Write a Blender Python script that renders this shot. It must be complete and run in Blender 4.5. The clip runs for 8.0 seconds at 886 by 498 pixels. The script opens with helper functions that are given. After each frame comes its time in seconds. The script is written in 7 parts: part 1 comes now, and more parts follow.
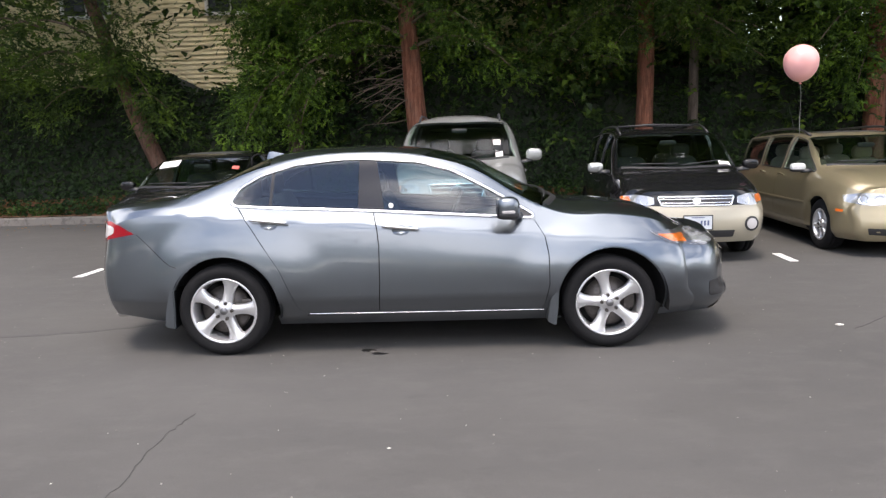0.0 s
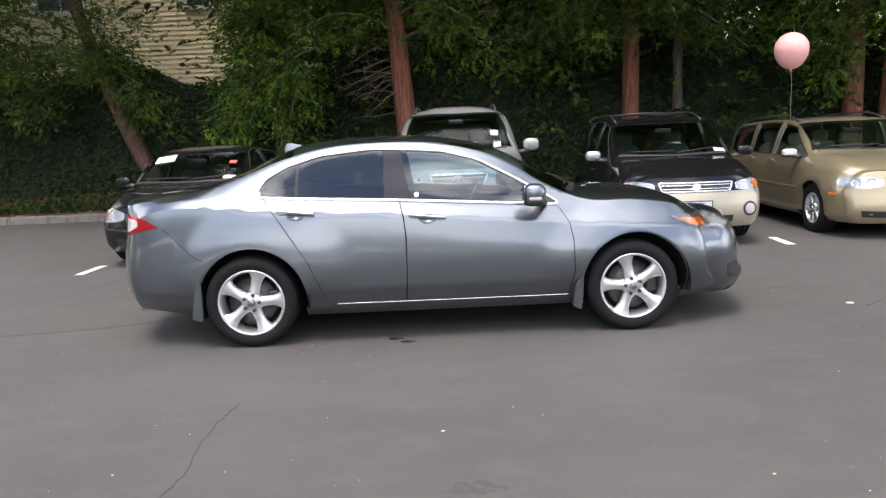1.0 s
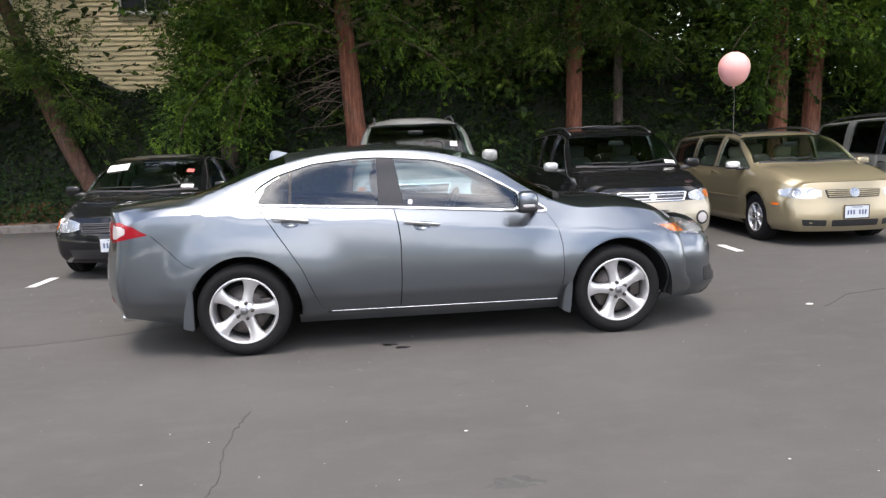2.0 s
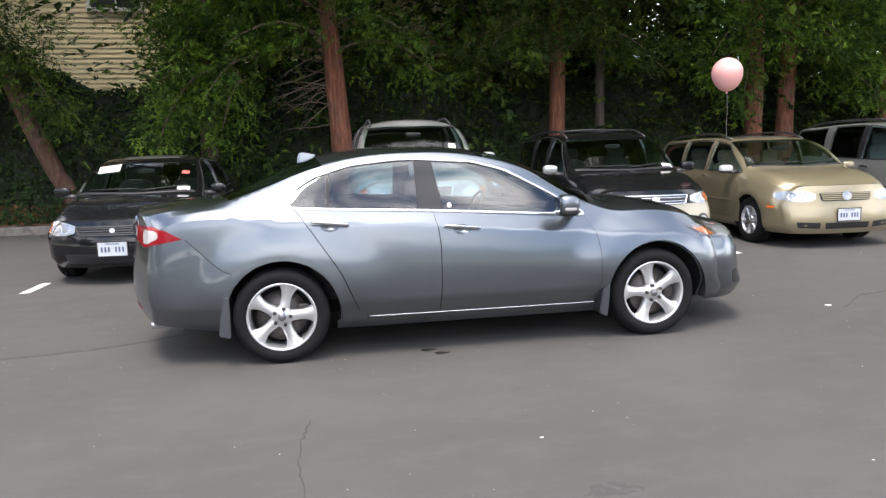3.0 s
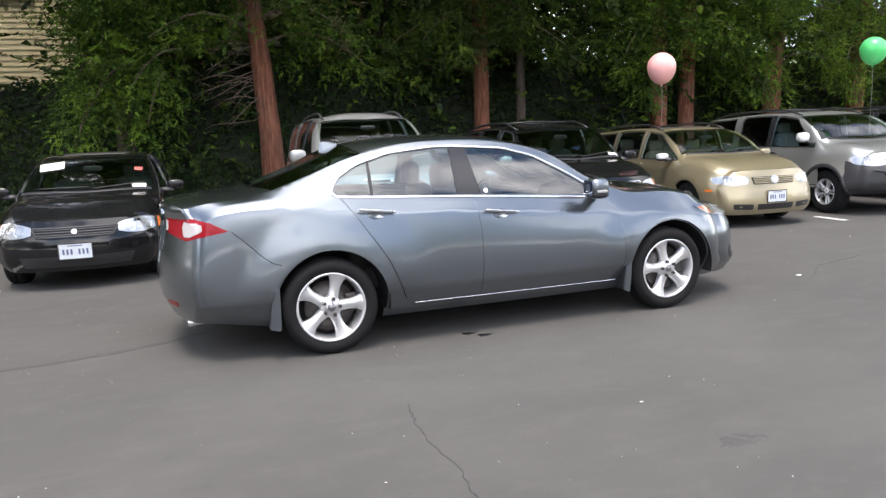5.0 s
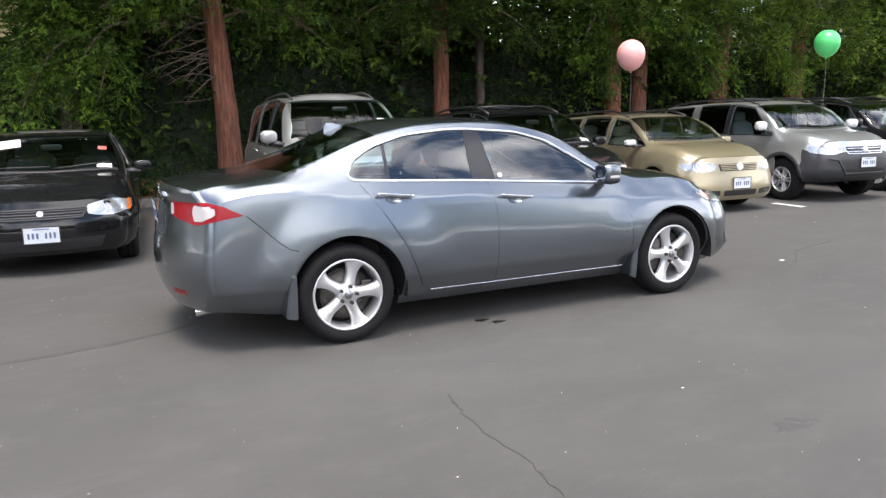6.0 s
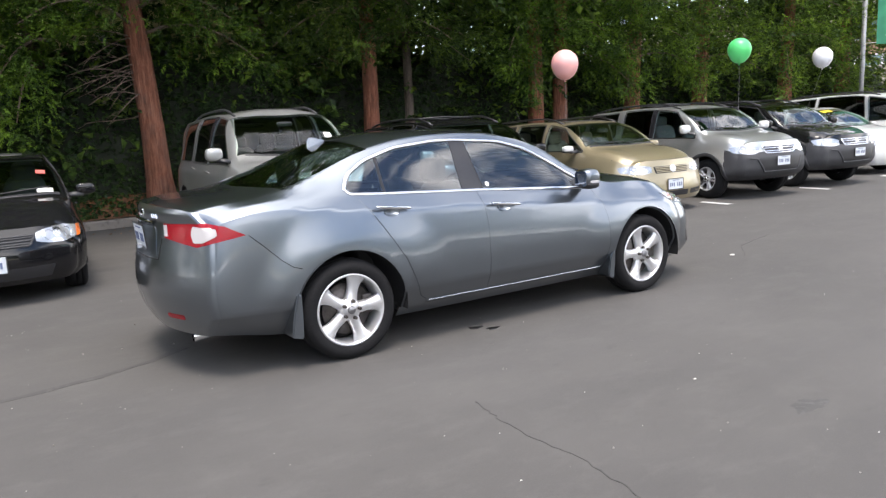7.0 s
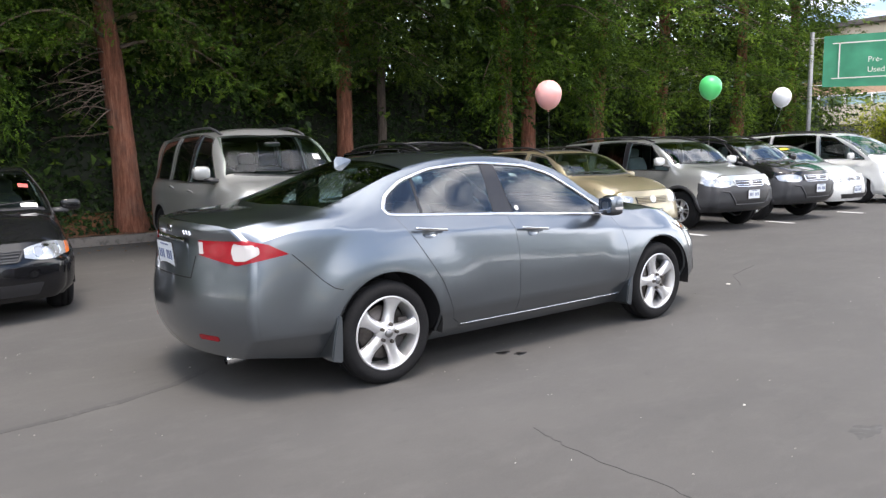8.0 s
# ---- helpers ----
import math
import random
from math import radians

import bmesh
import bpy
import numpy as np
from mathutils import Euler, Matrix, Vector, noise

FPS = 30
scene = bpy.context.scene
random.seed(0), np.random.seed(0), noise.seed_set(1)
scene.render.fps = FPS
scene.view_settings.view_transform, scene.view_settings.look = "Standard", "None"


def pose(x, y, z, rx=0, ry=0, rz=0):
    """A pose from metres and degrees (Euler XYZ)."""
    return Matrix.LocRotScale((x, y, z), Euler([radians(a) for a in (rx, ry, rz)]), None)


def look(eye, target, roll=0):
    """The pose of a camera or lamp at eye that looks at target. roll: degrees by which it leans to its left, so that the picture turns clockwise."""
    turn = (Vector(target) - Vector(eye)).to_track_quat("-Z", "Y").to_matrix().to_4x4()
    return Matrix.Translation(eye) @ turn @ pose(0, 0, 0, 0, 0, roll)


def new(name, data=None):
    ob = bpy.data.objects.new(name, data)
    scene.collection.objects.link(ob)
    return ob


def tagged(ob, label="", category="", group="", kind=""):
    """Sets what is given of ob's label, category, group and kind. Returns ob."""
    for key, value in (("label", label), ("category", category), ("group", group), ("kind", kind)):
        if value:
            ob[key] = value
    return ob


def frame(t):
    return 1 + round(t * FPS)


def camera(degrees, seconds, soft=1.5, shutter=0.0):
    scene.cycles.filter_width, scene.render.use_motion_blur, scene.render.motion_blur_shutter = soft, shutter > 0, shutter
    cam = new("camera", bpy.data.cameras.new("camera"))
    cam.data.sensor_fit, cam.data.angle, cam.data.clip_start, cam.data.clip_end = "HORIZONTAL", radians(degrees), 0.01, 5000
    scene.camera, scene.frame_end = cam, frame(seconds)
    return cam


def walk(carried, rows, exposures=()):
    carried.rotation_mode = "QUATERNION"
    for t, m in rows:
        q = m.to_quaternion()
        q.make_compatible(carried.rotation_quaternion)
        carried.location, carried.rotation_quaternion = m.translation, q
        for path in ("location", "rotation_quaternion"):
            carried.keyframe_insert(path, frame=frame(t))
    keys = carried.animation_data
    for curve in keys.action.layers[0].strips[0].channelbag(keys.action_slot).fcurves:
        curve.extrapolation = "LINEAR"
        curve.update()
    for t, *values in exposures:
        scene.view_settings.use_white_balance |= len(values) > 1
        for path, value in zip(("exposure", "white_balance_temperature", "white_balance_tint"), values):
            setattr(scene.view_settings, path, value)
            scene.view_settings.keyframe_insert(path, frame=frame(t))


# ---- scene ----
cam = camera(62.8, 8.0, soft=1.35)
PATH = [
    (0, (1.665, -4.957, 1.479), (1.621, -2.98, 1.18), -1.6),
    (0.5, (1.49, -5.056, 1.478), (1.45, -3.077, 1.19), -1.6),
    (1, (1.286, -5.015, 1.46), (1.317, -3.041, 1.141), -2.4),
    (1.5, (1.064, -5.039, 1.468), (1.161, -3.065, 1.164), -0.9),
    (1.7, (0.968, -5.085, 1.448), (1.127, -3.113, 1.151), -0.9),
    (2.8, (0.33, -4.951, 1.449), (0.661, -3.0, 1.16), -2.8),
    (3, (0.228, -4.922, 1.467), (0.581, -2.975, 1.177), -1.5),
    (3.5, (-0.09, -4.938, 1.472), (0.366, -3.009, 1.204), -2.4),
    (4, (-0.362, -4.868, 1.443), (0.127, -2.951, 1.149), -1.3),
    (4.2, (-0.459, -4.814, 1.409), (0.062, -2.905, 1.115), -2.6),
    (5.5, (-1.176, -4.595, 1.434), (-0.417, -2.773, 1.11), -0.6),
    (6, (-1.394, -4.382, 1.434), (-0.552, -2.603, 1.079), -1.2),
    (6.5, (-1.636, -4.309, 1.426), (-0.661, -2.589, 1.124), -2.5),
    (7, (-1.921, -4.135, 1.454), (-0.861, -2.472, 1.121), -2.8),
    (7.5, (-2.132, -3.891, 1.436), (-1.032, -2.258, 1.082), -1.2),
    (8, (-2.384, -3.729, 1.432), (-1.188, -2.147, 1.169), -1.1),
]
walk(cam, [(t, look(eye, target, roll)) for t, eye, target, roll in PATH], exposures=[(0.0, 0.66, 6750, 16), (1.5, 0.68, 6750, 16), (3.0, 0.79, 6650, 14), (8.0, 0.82, 6650, 14)])

# ---------- world and light ----------
SUN_ELEV, SUN_TURN = radians(72), radians(208)
world = bpy.data.worlds.new("sky")
scene.world = world
world.use_nodes = True
wn = world.node_tree.nodes
wl = world.node_tree.links
sky = wn.new("ShaderNodeTexSky")
sky.sky_type = "NISHITA"
sky.sun_disc = False
sky.dust_density = 0.3
sky.ozone_density = 2.0
sky.sun_elevation = SUN_ELEV
sky.sun_rotation = SUN_TURN
wco = wn.new("ShaderNodeTexCoord")
wmap = wn.new("ShaderNodeMapping")
wmap.inputs["Scale"].default_value = (1.0, 1.0, 2.6)
wmap.inputs["Location"].default_value = (3.0, 0.2, -2.8)
wnoise = wn.new("ShaderNodeTexNoise")
wnoise.inputs["Scale"].default_value = 2.0
wnoise.inputs["Detail"].default_value = 7.0
wnoise.inputs["Roughness"].default_value = 0.55
wramp = wn.new("ShaderNodeValToRGB")
wramp.color_ramp.elements[0].position = 0.44
wramp.color_ramp.elements[1].position = 0.60
wmix = wn.new("ShaderNodeMixRGB")
wmix.inputs["Color2"].default_value = (16.6, 16.9, 17.3, 1.0)
wl.new(wco.outputs["Generated"], wmap.inputs["Vector"])
wl.new(wmap.outputs["Vector"], wnoise.inputs["Vector"])
wl.new(wnoise.outputs["Fac"], wramp.inputs["Fac"])
wl.new(wramp.outputs["Color"], wmix.inputs["Fac"])
wl.new(sky.outputs["Color"], wmix.inputs["Color1"])
wl.new(wmix.outputs["Color"], wn["Background"].inputs["Color"])
wn["Background"].inputs["Strength"].default_value = 0.15

sun_data = bpy.data.lights.new("sun", "SUN")
sun_data.energy = 2.0
sun_data.angle = radians(17)
sun_data.color = (1.0, 0.93, 0.83)
sun = new("sun", sun_data)
sun.matrix_world = look((math.sin(SUN_TURN) * 30 * math.cos(SUN_ELEV), math.cos(SUN_TURN) * 30 * math.cos(SUN_ELEV), 30 * math.sin(SUN_ELEV)), (0, 0, 0))


# ---------- materials ----------
class Mat:
    """A small builder for node materials."""

    def __init__(self, name):
        self.m = bpy.data.materials.new(name)
        self.m.use_nodes = True
        self.n = self.m.node_tree.nodes
        self.l = self.m.node_tree.links
        self.b = self.n["Principled BSDF"]
        self.co = None

    def put(self, key, value):
        self.b.inputs[key].default_value = value
        return self

    def node(self, kind, **values):
        nd = self.n.new(kind)
        for k, v in values.items():
            nd.inputs[k.replace("_", " ")].default_value = v
        return nd

    def where(self, scale=(1, 1, 1)):
        if self.co is None:
            self.co = self.n.new("ShaderNodeTexCoord")
        mp = self.n.new("ShaderNodeMapping")
        mp.inputs["Scale"].default_value = scale
        self.l.new(self.co.outputs["Object"], mp.inputs["Vector"])
        return mp.outputs["Vector"]

    def noise(self, scale, detail=4.0, rough=0.55, stretch=(1, 1, 1)):
        nd = self.node("ShaderNodeTexNoise", Scale=scale, Detail=detail, Roughness=rough)
        self.l.new(self.where(stretch), nd.inputs["Vector"])
        return nd.outputs["Fac"]

    def ramp(self, fac, stops):
        r = self.n.new("ShaderNodeValToRGB")
        e = r.color_ramp.elements
        while len(e) < len(stops):
            e.new(0.5)
        for i, (p, c) in enumerate(stops):
            e[i].position = p
            e[i].color = (*c, 1.0) if len(c) == 3 else c
        self.l.new(fac, r.inputs["Fac"])
        return r.outputs["Color"]

    def mix(self, fac, a, b, how="MIX"):
        nd = self.n.new("ShaderNodeMixRGB")
        nd.blend_type = how
        for sock, v in ((nd.inputs["Fac"], fac), (nd.inputs["Color1"], a), (nd.inputs["Color2"], b)):
            if isinstance(v, bpy.types.NodeSocket):
                self.l.new(v, sock)
            elif isinstance(v, (int, float)):
                sock.default_value = v
            else:
                sock.default_value = (*v, 1.0)
        return nd.outputs["Color"]

    def to(self, out, key):
        self.l.new(out, self.b.inputs[key])
        return self

    def bump(self, fac, strength=0.3, distance=0.01):
        bp = self.node("ShaderNodeBump", Strength=strength, Distance=distance)
        self.l.new(fac, bp.inputs["Height"])
        self.l.new(bp.outputs["Normal"], self.b.inputs["Normal"])
        return self

    def random(self):
        nd = self.n.new("ShaderNodeObjectInfo")
        return nd.outputs["Random"]

    def island(self):
        nd = self.n.new("ShaderNodeNewGeometry")
        return nd.outputs["Random Per Island"]


def plain(name, color, rough=0.5, metal=0.0, grain=60.0, vary=0.12, bump=0.0):
    k = Mat(name)
    lo = tuple(c * (1 - vary) for c in color)
    hi = tuple(min(1.0, c * (1 + vary)) for c in color)
    f = k.noise(grain)
    k.to(k.ramp(f, [(0.3, lo), (0.7, hi)]), "Base Color")
    k.put("Roughness", rough).put("Metallic", metal)
    if bump:
        k.bump(f, bump, 0.004)
    return k.m


def car_paint(name, color, metal=0.6, rough=0.32, dust=0.04, coat=0.05):
    k = Mat(name)
    flake = k.noise(900.0, 1.0)
    c = k.ramp(flake, [(0.3, tuple(v * 0.86 for v in color)), (0.7, tuple(min(1, v * 1.12) for v in color))])
    dirt = k.noise(2.3, 6.0, 0.65)
    c = k.mix(k.ramp(dirt, [(0.45, (0, 0, 0)), (0.8, (dust, dust, dust))]), c, (0.32, 0.30, 0.27))
    k.to(c, "Base Color").put("Metallic", metal).put("Roughness", rough)
    k.put("Specular IOR Level", 0.5 if metal > 0 else 0.05)
    k.put("Coat Weight", 1.0).put("Coat Roughness", coat).put("Coat IOR", 1.5)
    peel = k.noise(55.0, 2.0)
    bp = k.node("ShaderNodeBump", Strength=0.018, Distance=0.004)
    k.l.new(peel, bp.inputs["Height"])
    k.l.new(bp.outputs["Normal"], k.b.inputs["Coat Normal"])
    return k.m


def thin_glass(name, tint, gloss=0.02, base=0.08):
    """Thin glazing: light goes straight through, tinted; Fresnel drives the gloss."""
    k = Mat(name)
    k.n.remove(k.b)
    tr = k.node("ShaderNodeBsdfTransparent", Color=(*tint, 1.0))
    gl = k.node("ShaderNodeBsdfGlossy", Color=(1, 1, 1, 1), Roughness=gloss)
    lw = k.node("ShaderNodeLayerWeight", Blend=0.5)
    pw = k.n.new("ShaderNodeMath")
    pw.operation = "POWER"
    pw.inputs[1].default_value = 3.6
    fr = k.n.new("ShaderNodeMath")
    fr.operation = "MULTIPLY_ADD"
    fr.inputs[1].default_value = 0.95 - base
    fr.inputs[2].default_value = base
    k.l.new(lw.outputs["Facing"], pw.inputs[0])
    k.l.new(pw.outputs["Value"], fr.inputs[0])
    ms = k.n.new("ShaderNodeMixShader")
    k.l.new(fr.outputs["Value"], ms.inputs["Fac"])
    k.l.new(tr.outputs["BSDF"], ms.inputs[1])
    k.l.new(gl.outputs["BSDF"], ms.inputs[2])
    k.l.new(ms.outputs["Shader"], k.n["Material Output"].inputs["Surface"])
    return k.m


def asphalt_mat():
    k = Mat("asphalt")
    fine = k.noise(420.0, 3.0, 0.7)
    mid = k.noise(38.0, 5.0, 0.6)
    big = k.noise(0.55, 6.0, 0.6)
    wide = k.noise(0.9, 5.0, 0.6, (0.35, 1.6, 1.0))
    c = k.ramp(big, [(0.3, (0.066, 0.0625, 0.059)), (0.7, (0.093, 0.0885, 0.084))])
    c = k.mix(k.ramp(wide, [(0.42, (0, 0, 0)), (0.72, (0.5, 0.5, 0.5))]), c, (0.060, 0.058, 0.057))
    smear = k.noise(3.4, 7.0, 0.68, (0.8, 1.5, 1.0))
    c = k.mix(k.ramp(smear, [(0.50, (0, 0, 0)), (0.70, (0.38, 0.38, 0.38))]), c, (0.118, 0.113, 0.106))
    c = k.mix(k.ramp(smear, [(0.28, (0.5, 0.5, 0.5)), (0.40, (0, 0, 0))]), c, (0.052, 0.050, 0.049))
    c = k.mix(0.22, c, k.ramp(mid, [(0.3, (0.05, 0.05, 0.05)), (0.75, (0.125, 0.122, 0.118))]))
    c = k.mix(k.ramp(fine, [(0.62, (0, 0, 0)), (0.78, (0.35, 0.35, 0.35))]), c, (0.24, 0.235, 0.225))
    k.to(c, "Base Color")
    k.to(k.ramp(mid, [(0.3, (0.72,) * 3), (0.7, (0.9,) * 3)]), "Roughness")
    grain = k.noise(130.0, 4.0, 0.75)
    c = k.mix(0.55, c, k.ramp(grain, [(0.34, (0.45, 0.45, 0.45)), (0.50, (0.5, 0.5, 0.5)), (0.66, (0.60, 0.595, 0.585))]), "OVERLAY")
    k.to(c, "Base Color")
    k.put("Specular IOR Level", 0.35)
    k.bump(fine, 0.16, 0.003)
    return k.m


def worn(name, color, under, amount=0.55, rough=0.7, scale=24.0):
    k = Mat(name)
    f = k.noise(scale, 6.0, 0.7)
    c = k.mix(k.ramp(f, [(amount, (0, 0, 0)), (amount + 0.12, (1, 1, 1))]), color, under)
    k.to(c, "Base Color").put("Roughness", rough)
    k.bump(f, 0.25, 0.004)
    return k.m


def bark_mat(name, a, b):
    k = Mat(name)
    f = k.noise(5.0, 8.0, 0.72, (4.5, 4.5, 0.55))
    g = k.noise(2.0, 4.0, 0.6)
    c = k.ramp(f, [(0.32, tuple(v * 0.32 for v in a)), (0.52, a), (0.75, b)])
    c = k.mix(k.ramp(g, [(0.5, (0, 0, 0)), (0.75, (0.45, 0.45, 0.45))]), c, (0.16, 0.13, 0.11))
    k.to(c, "Base Color").put("Roughness", 0.9)
    k.bump(f, 0.9, 0.05)
    return k.m


def leaf_mat(name, dark, light, gloss=0.45, sunlit=0.9):
    k = Mat(name)
    isl = k.island()
    c = k.ramp(isl, [(0.0, dark), (0.55, tuple((x + y) / 2 for x, y in zip(dark, light))), (1.0, light)])
    # tuft and patch noise put sunlit clumps and dark gaps into the colour
    tuft = k.noise(6.5, 2.0)
    c = k.mix(0.65, c, k.ramp(tuft, [(0.38, tuple(v * 0.7 for v in dark)), (0.52, tuple((x + y) / 2 for x, y in zip(dark, light))), (0.66, tuple(v * 1.35 for v in light))]))
    patch = k.noise(2.4, 3.0)
    c = k.mix(k.ramp(patch, [(0.49, (0, 0, 0)), (0.62, (sunlit, sunlit, sunlit))]), c, tuple(v * q for v, q in zip(light, (2.0, 1.85, 1.2))))
    k.to(c, "Base Color").put("Roughness", gloss).put("Specular IOR Level", 0.18)
    tl = k.n.new("ShaderNodeBsdfTranslucent")
    k.l.new(c, tl.inputs["Color"])
    ms = k.node("ShaderNodeMixShader", Fac=0.3)
    k.l.new(k.b.outputs["BSDF"], ms.inputs[1])
    k.l.new(tl.outputs["BSDF"], ms.inputs[2])
    k.l.new(ms.outputs["Shader"], k.n["Material Output"].inputs["Surface"])
    return k.m


M_ASPHALT = asphalt_mat()
M_LINE = worn("line_paint", (0.72, 0.72, 0.70), (0.12, 0.12, 0.12), 0.6)
M_KERB = worn("kerb_concrete", (0.20, 0.18, 0.16), (0.11, 0.10, 0.09), 0.5, 0.85, 6.0)
M_MULCH = worn("bark_mulch", (0.22, 0.10, 0.05), (0.09, 0.05, 0.03), 0.48, 0.95, 30.0)
M_BARK = bark_mat("red_bark", (0.24, 0.088, 0.050), (0.42, 0.20, 0.125))
M_BARK_DIM = bark_mat("brown_bark", (0.15, 0.075, 0.050), (0.27, 0.16, 0.115))
M_TWIG = bark_mat("grey_twig", (0.17, 0.12, 0.09), (0.30, 0.24, 0.19))
M_GREYBARK = bark_mat("grey_bark", (0.10, 0.075, 0.06), (0.19, 0.15, 0.12))
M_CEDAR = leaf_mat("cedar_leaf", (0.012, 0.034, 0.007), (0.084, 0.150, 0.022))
# lit and shaded copies of the cedar leaf, light put into the colour
M_CEDAR_LIT = leaf_mat("cedar_leaf_lit", (0.018, 0.046, 0.008), (0.124, 0.205, 0.030))
M_CEDAR_SHADED = leaf_mat("cedar_leaf_shaded", (0.014, 0.030, 0.008), (0.070, 0.116, 0.023))
M_IVY = leaf_mat("ivy_leaf", (0.013, 0.030, 0.010), (0.036, 0.066, 0.020), 0.36, 0.25)
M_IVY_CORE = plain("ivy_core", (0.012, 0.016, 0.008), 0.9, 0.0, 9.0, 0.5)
M_SIDING = plain("cream_siding", (0.80, 0.69, 0.43), 0.6, 0.0, 3.0, 0.07)
M_WHITE = plain("white_trim", (0.75, 0.74, 0.72), 0.5, 0.0, 8.0, 0.05)
M_ROOM_SHADE = plain("room_shade", (0.03, 0.035, 0.04), 0.25, 0.0, 2.0, 0.2)
M_ROOFING = plain("roof_shingle", (0.10, 0.09, 0.085), 0.9, 0.0, 30.0, 0.3, 0.3)

P_GREY = car_paint("grey_metallic", (0.182, 0.207, 0.234), 1.0, 0.31, 0.02, 0.02)
P_BLACK = car_paint("black_paint", (0.006, 0.006, 0.007), 0.0, 0.5, 0.0)
P_SILVER = car_paint("silver_metallic", (0.56, 0.57, 0.57), 0.75, 0.30)
P_WARMSILVER = car_paint("warm_silver", (0.37, 0.375, 0.365), 0.55, 0.36)
P_GOLD = car_paint("gold_metallic", (0.35, 0.298, 0.188), 0.55, 0.34)
P_CHAMPAGNE = car_paint("champagne", (0.40, 0.365, 0.28), 0.45, 0.40)
P_WHITE = car_paint("pearl_white", (0.66, 0.67, 0.66), 0.1, 0.35)
G_WINDOW = thin_glass("window_glass", (0.66, 0.80, 0.82), 0.015, 0.10)
G_SEDAN = thin_glass("tinted_side_glass", (0.58, 0.72, 0.74), 0.008, 0.11)
G_DARK = thin_glass("privacy_glass", (0.07, 0.08, 0.085))
G_REAR = thin_glass("rear_screen_glass", (0.27, 0.33, 0.30), 0.015, 0.05)
G_SCREEN = thin_glass("windscreen_glass", (0.58, 0.68, 0.63), 0.02, 0.028)
G_LENS = thin_glass("lamp_lens", (0.93, 0.94, 0.95))
M_RUBBER = plain("tyre_rubber", (0.012, 0.012, 0.013), 0.85, 0.0, 90.0, 0.25, 0.15)
M_RUBBER.node_tree.nodes["Principled BSDF"].inputs["Specular IOR Level"].default_value = 0.2
M_TRIM = plain("black_trim", (0.022, 0.022, 0.024), 0.42, 0.0, 120.0, 0.15)
M_PILLAR = plain("pillar_film", (0.020, 0.020, 0.023), 0.22, 0.0, 120.0, 0.1)
M_GREYPLASTIC = plain("grey_cladding", (0.034, 0.035, 0.039), 0.55, 0.0, 140.0, 0.15, 0.1)
M_CHROME = plain("chrome", (0.80, 0.81, 0.83), 0.09, 1.0, 40.0, 0.04)
M_MIRROR = plain("mirror_silvering", (0.26, 0.275, 0.295), 0.04, 1.0, 20.0, 0.03)
M_ALLOY = plain("silver_alloy", (0.70, 0.70, 0.71), 0.33, 0.7, 200.0, 0.05)
M_CAP = plain("wheel_cap", (0.26, 0.26, 0.27), 0.3, 0.8, 90.0, 0.15)
M_BRIGHT = plain("bright_trim", (0.70, 0.71, 0.73), 0.22, 1.0, 60.0, 0.04)
M_DISC = plain("brake_disc", (0.10, 0.09, 0.085), 0.45, 0.9, 50.0, 0.2)
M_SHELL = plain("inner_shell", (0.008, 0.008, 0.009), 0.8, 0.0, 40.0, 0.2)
M_SEAT_DARK = plain("dark_seat", (0.028, 0.028, 0.030), 0.75, 0.0, 80.0, 0.2)
M_SEAT_TAN = plain("tan_seat", (0.30, 0.25, 0.18), 0.7, 0.0, 80.0, 0.1)
M_SEAT_GREY = plain("grey_seat", (0.16, 0.16, 0.16), 0.75, 0.0, 80.0, 0.1)
M_BOWL = plain("lamp_bowl", (0.42, 0.43, 0.44), 0.24, 0.9, 30.0, 0.1)
M_LAMP = plain("lamp_inside", (0.56, 0.57, 0.58), 0.24, 0.6, 30.0, 0.12)
M_LAMP_DARK = plain("lamp_backing", (0.16, 0.16, 0.17), 0.3, 0.6, 30.0, 0.2)
M_AMBER = Mat("amber_lens").put("Base Color", (0.85, 0.20, 0.03, 1)).put("Roughness", 0.12).put("Coat Weight", 0.6).m
M_RED = Mat("red_lens").put("Base Color", (0.27, 0.003, 0.010, 1)).put("Specular IOR Level", 0.3).put("Roughness", 0.25).put("Coat Weight", 0.25).m
M_CLEAR = Mat("white_lens").put("Base Color", (0.50, 0.48, 0.48, 1)).put("Roughness", 0.30).put("Coat Weight", 0.15).m
M_RED_DEEP = Mat("deep_red_lens").put("Base Color", (0.30, 0.006, 0.014, 1)).put("Roughness", 0.20).put("Coat Weight", 0.3).m
M_PLATE = plain("plate_white", (0.62, 0.66, 0.70), 0.35, 0.0, 60.0, 0.06)
M_PLATE_INK = plain("plate_ink", (0.10, 0.13, 0.24), 0.5, 0.0, 60.0, 0.1)
M_PAPER = plain("paper", (0.78, 0.77, 0.72), 0.6, 0.0, 60.0, 0.04)
M_PAPER_RED = plain("paper_red", (0.60, 0.12, 0.10), 0.6, 0.0, 60.0, 0.06)
M_PAPER_YELLOW = plain("sticker_yellow", (0.80, 0.62, 0.03), 0.5, 0.0, 60.0, 0.05)


# ---------- mesh helpers ----------
def part(name, me, material, parent, label=""):
    """Links a mesh or a bmesh as one object under a thing or under a part."""
    if isinstance(me, bmesh.types.BMesh):
        bm, me = me, bpy.data.meshes.new(name)
        bm.to_mesh(me)
        bm.free()
    if not me.materials:
        me.materials.append(material)
    ob = new(name, me)
    ob.parent = parent
    return tagged(ob, label)


def thing(name, label, category, m=None, group="", kind=""):
    ob = new(name)
    ob.empty_display_size = 0.2
    if m is not None:
        ob.matrix_world = m
    return tagged(ob, label, category, group, kind)


